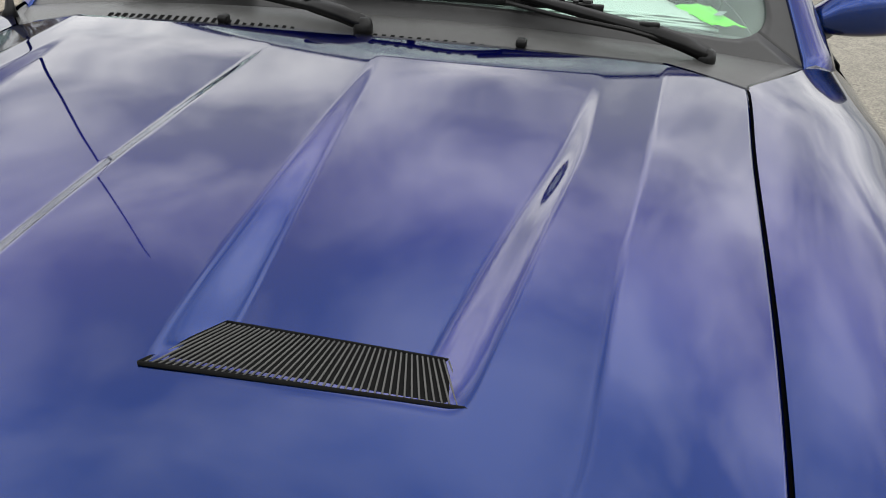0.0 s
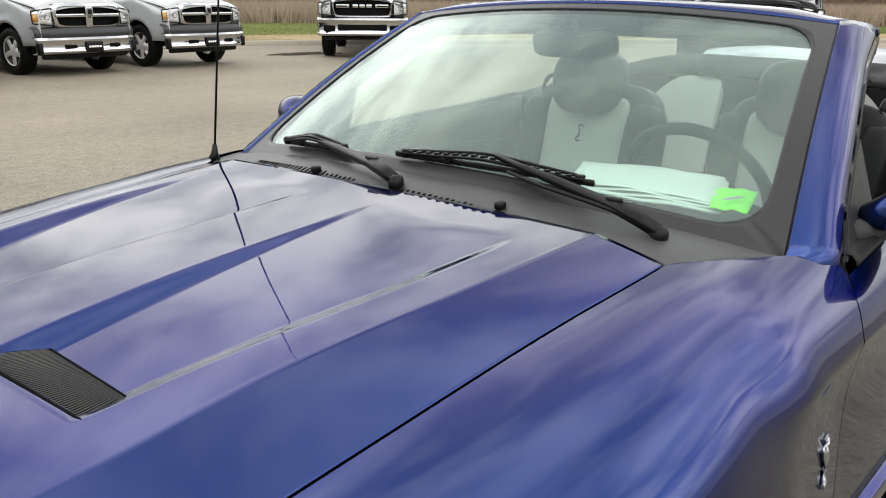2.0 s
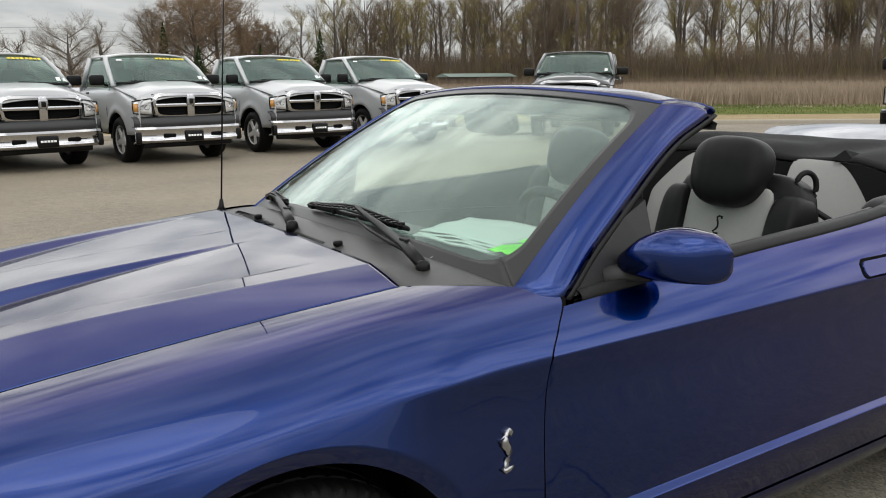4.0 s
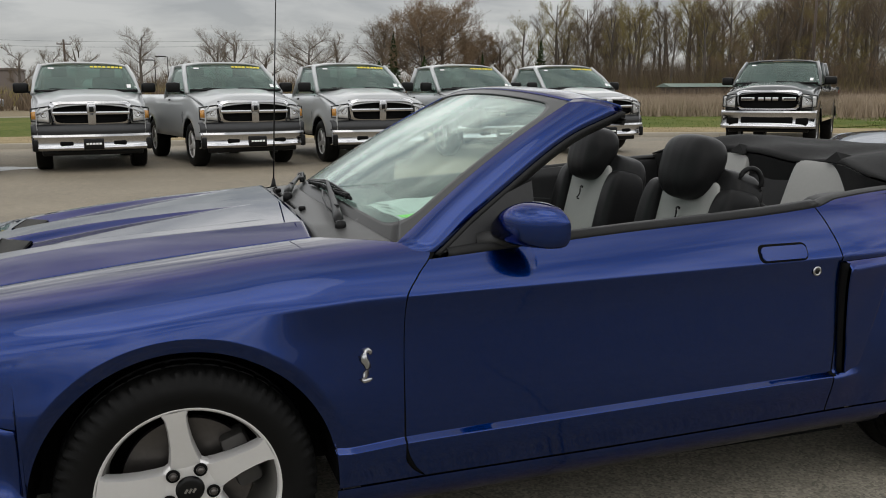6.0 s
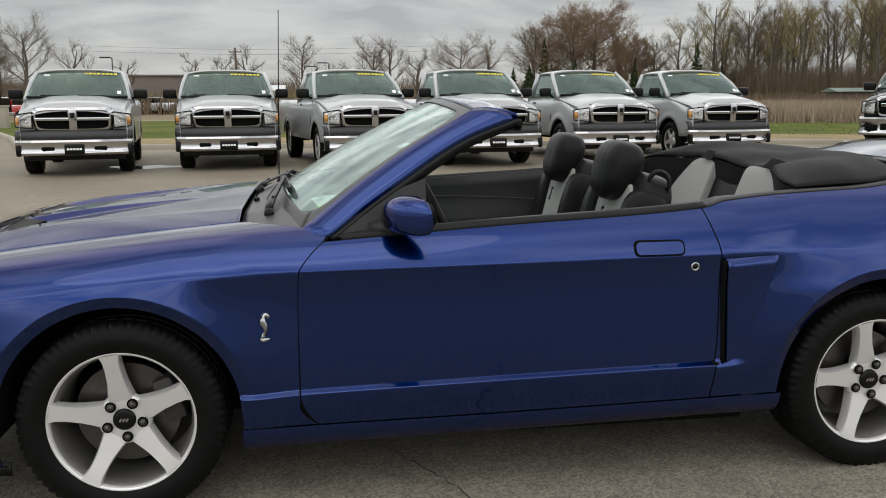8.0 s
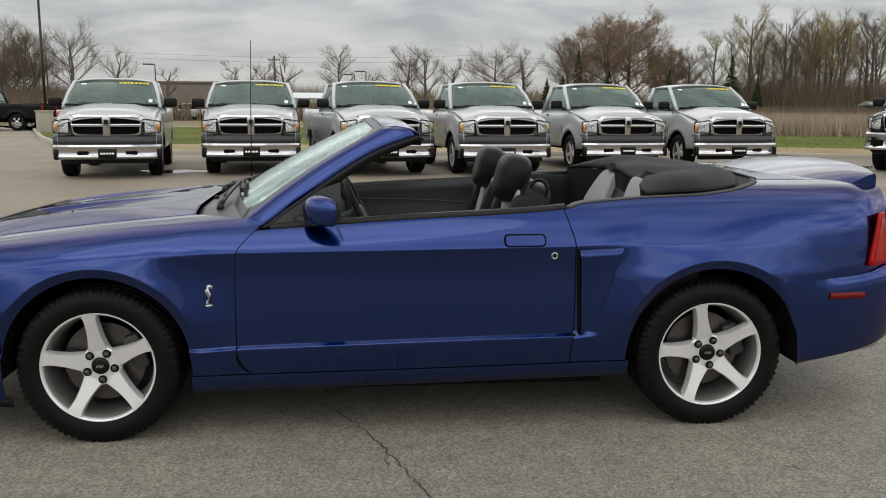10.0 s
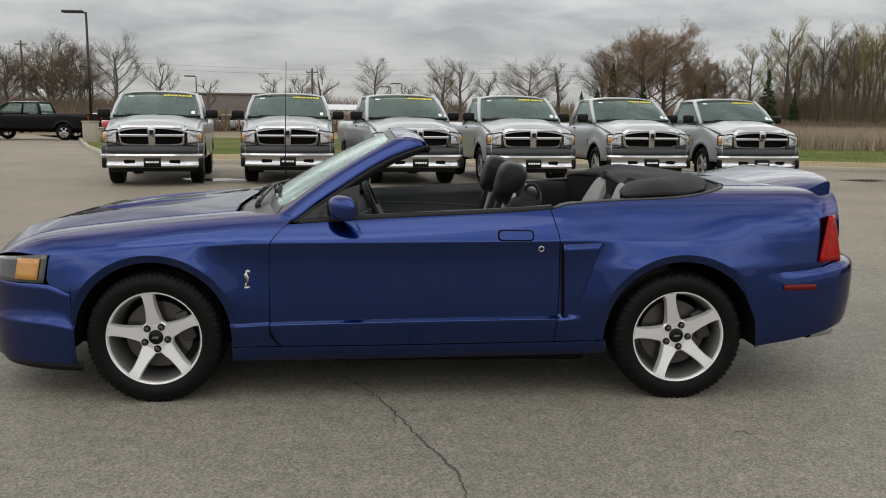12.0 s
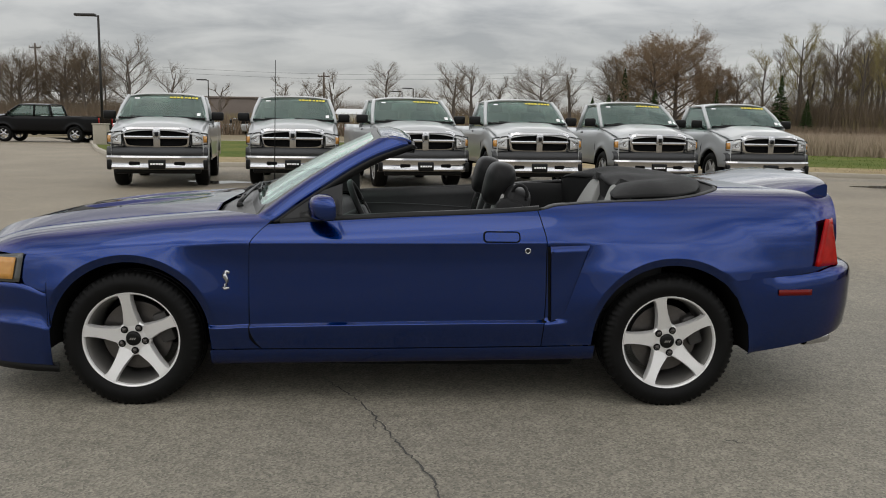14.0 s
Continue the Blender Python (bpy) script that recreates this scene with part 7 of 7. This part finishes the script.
def by_edge(w0, w1, k0=1, k1=6):
    P = EDGE

    def f(rnd):
        t = rnd.uniform(k0, k1)
        k = min(int(t), len(P) - 2)
        u = t - k
        a, b = P[k], P[k + 1]
        d = Vector((b[0] - a[0], b[1] - a[1], 0)).normalized()
        w = rnd.uniform(w0, w1)
        return lerp(a[0], b[0], u) - d.y * w, lerp(a[1], b[1], u) + d.x * w
    return f


WOOD_LINE = [(36, 85), (45, 76), (54, 66), (63, 55), (71, 43), (78, 30), (84, 16), (92, 0), (100, -20)]


def wood_band(rnd):
    t = rnd.random() * (len(WOOD_LINE) - 1.001)
    k = int(t)
    d = rnd.random() * 14 - 1.5
    return lerp(WOOD_LINE[k][0], WOOD_LINE[k + 1][0], t - k) + 0.75 * d, lerp(WOOD_LINE[k][1], WOOD_LINE[k + 1][1], t - k) + 0.65 * d


FIELD_LINE = [(9, 22.5), (15, 21.5), (21, 19), (27, 15), (35, 8.5), (43, 2), (53, -5), (63, -12), (73, -20)]


def field_band(v0, v1):
    def f(rnd):
        t = rnd.random() ** 1.2 * (len(WOOD_LINE) - 1.001)
        k = int(t)
        v = lerp(v0, v1, rnd.random())
        a = [lerp(FIELD_LINE[k][i], FIELD_LINE[k + 1][i], t - k) for i in (0, 1)]
        b = [lerp(WOOD_LINE[k][i], WOOD_LINE[k + 1][i], t - k) for i in (0, 1)]
        return lerp(a[0], b[0], v), lerp(a[1], b[1], v)
    return f


tufts("tall_dry_grass", 24000, field_band(0.22, 0.98), 0.6, 1.15, STRAW, "tall dry tan grass filling the field", 21, 0.03)
tufts("weed_thicket", 4500, field_band(0.6, 1.0), 0.8, 1.7, BROWNW, "brown dead weeds in front of the wood", 22, 0.03)
tufts("verge_tufts", 2600, by_edge(0.4, 3.0, 0, 5), 0.05, 0.14, STRAW, "short dead grass tufts along the kerb", 23, 0.012)
tufts("wood_thicket", 16000, wood_band, 1.5, 5.2, TWIG, "dense brown undergrowth along the wood", 31, 0.022)
tufts("wood_thicket_green", 6000, wood_band, 1.0, 3.2, YGREEN, "yellow-green undergrowth along the wood", 32, 0.022)
tufts("left_brush", 1500, lambda r: (r.uniform(-60, 24), r.uniform(70, 82)), 0.8, 2.2, BROWNW, "brown brush at the foot of far trees", 24, 0.06)
GRASSBL = mat("green_grass_blades", (0.075, 0.11, 0.02), 0.9, spec=0.1, grain=0.3, grain_scale=1.0, color2=(0.15, 0.18, 0.06))
tufts("lawn_blades", 5000, lambda r: (r.uniform(-7, 14), r.uniform(20.8, 40)), 0.05, 0.11, GRASSBL, "short green grass on the lawn", 25, 0.02)
tufts("grass_strip_blades", 4000, field_band(0.0, 0.22), 0.06, 0.16, GRASSBL, "short green grass before the field", 26, 0.02)


tufts("far_treeline", 9000, lambda r: (r.uniform(-170, 70), r.uniform(128, 165)), 2.0, 5.0, TWIG, "low brown tree line along the horizon", 41, 0.05)
tufts("far_brush", 5000, lambda r: (r.uniform(-62, -24), r.uniform(78, 100)), 0.8, 3.6, TWIG, "dense brown brush beyond the lot", 42, 0.03)
tufts("brush_clumps", 1800, lambda r: (r.uniform(-24, 30), r.uniform(100, 122)), 0.8, 2.6, YGREEN, "yellow-brown brush beyond the road", 43, 0.03)


# ---- poles, far buildings, far cars ----
def lamp_post(at, h, arm):
    t = thing("street_lamp", "tall dark bronze parking lot lamp post with a flat head", "street lamp", at, "parking lot lamps")
    shell("pole", *tube([(0, 0, 0), (0, 0, h)], [0.085, 0.06], 10), POLE, t)
    shell("arm", *tube([(0, 0, h - 0.05), (-arm * 0.5, 0, h)], 0.04, 6), POLE, t)
    tbox("lamp_head", (arm, 0.36, 0.14), (-arm * 0.62, 0, h + 0.02), POLE, t, 0.04)
    part("footing", box_bm((0.5, 0.5, 0.5), (0, 0, 0.2), 0.04), CONCRETE, t)
    return t


lamp_post((-16.0, 45.0, 0), 6.95, 1.15)
lamp_post((-30.5, 88, 0), 6.2, 1.2)
lamp_post((-22.5, 100, 0), 5.9, 1.2)
lamp_post((0.4, 120, 0), 5.6, 1.4)
lamp_post((2.0, 118, 0), 6.0, 1.4)


def utility_pole(at, h):
    t = thing("utility_pole", "weathered wooden utility pole with a crossarm", "utility pole", at, "utility poles")
    shell("pole", *tube([(0, 0, -0.2), (0, 0, h)], [0.16, 0.11], 8), WOODPOLE, t)
    tbox("crossarm", (1.5, 0.10, 0.12), (0, 0, h - 0.5), WOODPOLE, t, 0.02)
    for k in (-0.68, -0.24, 0.24, 0.68):
        shell("insulator", *tube([(k, 0, h - 0.43), (k, 0, h - 0.28)], 0.05, 6), CONCRETE, t)
    return t


for x, y, h in ((-9.3, 105, 7.3), (56.0, 61.0, 12.5), (-44.6, 105, 10.2)):
    utility_pole((x, y, 0), h)
for dz in (7.6, 7.0):
    pts = [(lerp(-120, 60, k / 40), 105, dz - 0.5 * math.sin(math.pi * ((k / 40 * 4) % 1))) for k in range(41)]
    tagged(shell("overhead_wire", *tube(pts, 0.011, 4, caps=False), TRIM), "thin black overhead wire between utility poles", "cable")


def building(at, size, wall, roof_m, n_win, label, name="building", pitched=False):
    t = thing(name, label, "building", at)
    w, d, h = size
    tbox("wall", (w, d, h), (0, 0, h / 2), wall, t, 0.02)
    if pitched:
        bm = bmesh.new()
        vs_ = [bm.verts.new(p) for p in ((-w / 2 - 0.3, -d / 2 - 0.3, h), (w / 2 + 0.3, -d / 2 - 0.3, h), (w / 2 + 0.3, d / 2 + 0.3, h), (-w / 2 - 0.3, d / 2 + 0.3, h), (-w / 2 - 0.3, 0, h + d * 0.16), (w / 2 + 0.3, 0, h + d * 0.16))]
        for q in ((0, 1, 5, 4), (2, 3, 4, 5), (0, 4, 3), (1, 2, 5), (0, 3, 2, 1)):
            bm.faces.new([vs_[k] for k in q])
        part("roof", bm, roof_m, t, smooth=False)
    else:
        tbox("roof", (w + 0.4, d + 0.4, 0.25), (0, 0, h + 0.1), roof_m, t, 0.03)
    for k in range(n_win):
        tbox("window", (w / n_win * 0.55, 0.1, h * 0.35), (lerp(-w / 2, w / 2, (k + 0.5) / n_win), -d / 2 - 0.02, h * 0.55), SATIN, t, 0.01)
    return t


building((-23.0, 124, 0), (13, 8, 4.3), WALLTAN, WALLTAN, 0, "long low brown brick building far away")
building((-6.6, 122, 0), (4.4, 5, 2.3), ROOFGREY, ROOFGREY, 2, "small pale building with a metal roof", pitched=True)
building((47.5, 65.5, 0), (7.2, 2.0, 1.6), WOODPOLE, ROOFGREEN, 0, "low shed with a green metal roof in the field", "shed", pitched=True)
ub = thing("utility_box", "pale concrete utility box beside the lot", "utility box", (-13.1, 36.4, 0.0))
tbox("cabinet", (0.62, 0.5, 1.0), (0, 0, 0.5), CONCRETE, ub, 0.03)
tbox("lid", (0.68, 0.56, 0.06), (0, 0, 1.03), CONCRETE, ub, 0.015)


def far_car(at, rz, paint, label):
    """A small saloon or van far off."""
    t = thing("parked_car", label, "car", at, "far parked cars", rz)
    bm = pad((1.75, 4.3, 0.75), (0, 0, 0.62), (0, 0, 0), 0.3, 8)
    part("body", bm, paint, t)
    part("cabin", pad((1.5, 2.3, 0.62), (0, 0.2, 1.12), (0, 0, 0), 0.45, 8), SATIN, t, "dark glazed cabin")
    part("roof", pad((1.35, 1.6, 0.10), (0, 0.2, 1.42), (0, 0, 0), 0.5, 6), paint, t)
    for sx in (-0.8, 0.8):
        for sy in (-1.3, 1.35):
            w = shell("wheel", *lathe([(0.0, -0.1), (0.2, -0.1), (0.32, -0.1), (0.32, 0.1), (0.0, 0.1)], 20), TYRE, t)
            w.matrix_local = pose(sx, sy, 0.32, 0, 0, 90)


for x, y, rz, m, lb in ((-16.6, 55, 80, REDPAINT, "red parked car far across the lot"), (-19.3, 58, 85, WHITE, "white parked car far across the lot"), (-13.6, 75, 60, SILVER, "grey parked car far behind the lawn"),
                        (-24.5, 60, 90, WHITE, "white parked car far across the lot"), (-6.0, 92, 85, WHITE, "white parked car far behind the lawn")):
    far_car((x, y, -0.02), rz, m, lb)
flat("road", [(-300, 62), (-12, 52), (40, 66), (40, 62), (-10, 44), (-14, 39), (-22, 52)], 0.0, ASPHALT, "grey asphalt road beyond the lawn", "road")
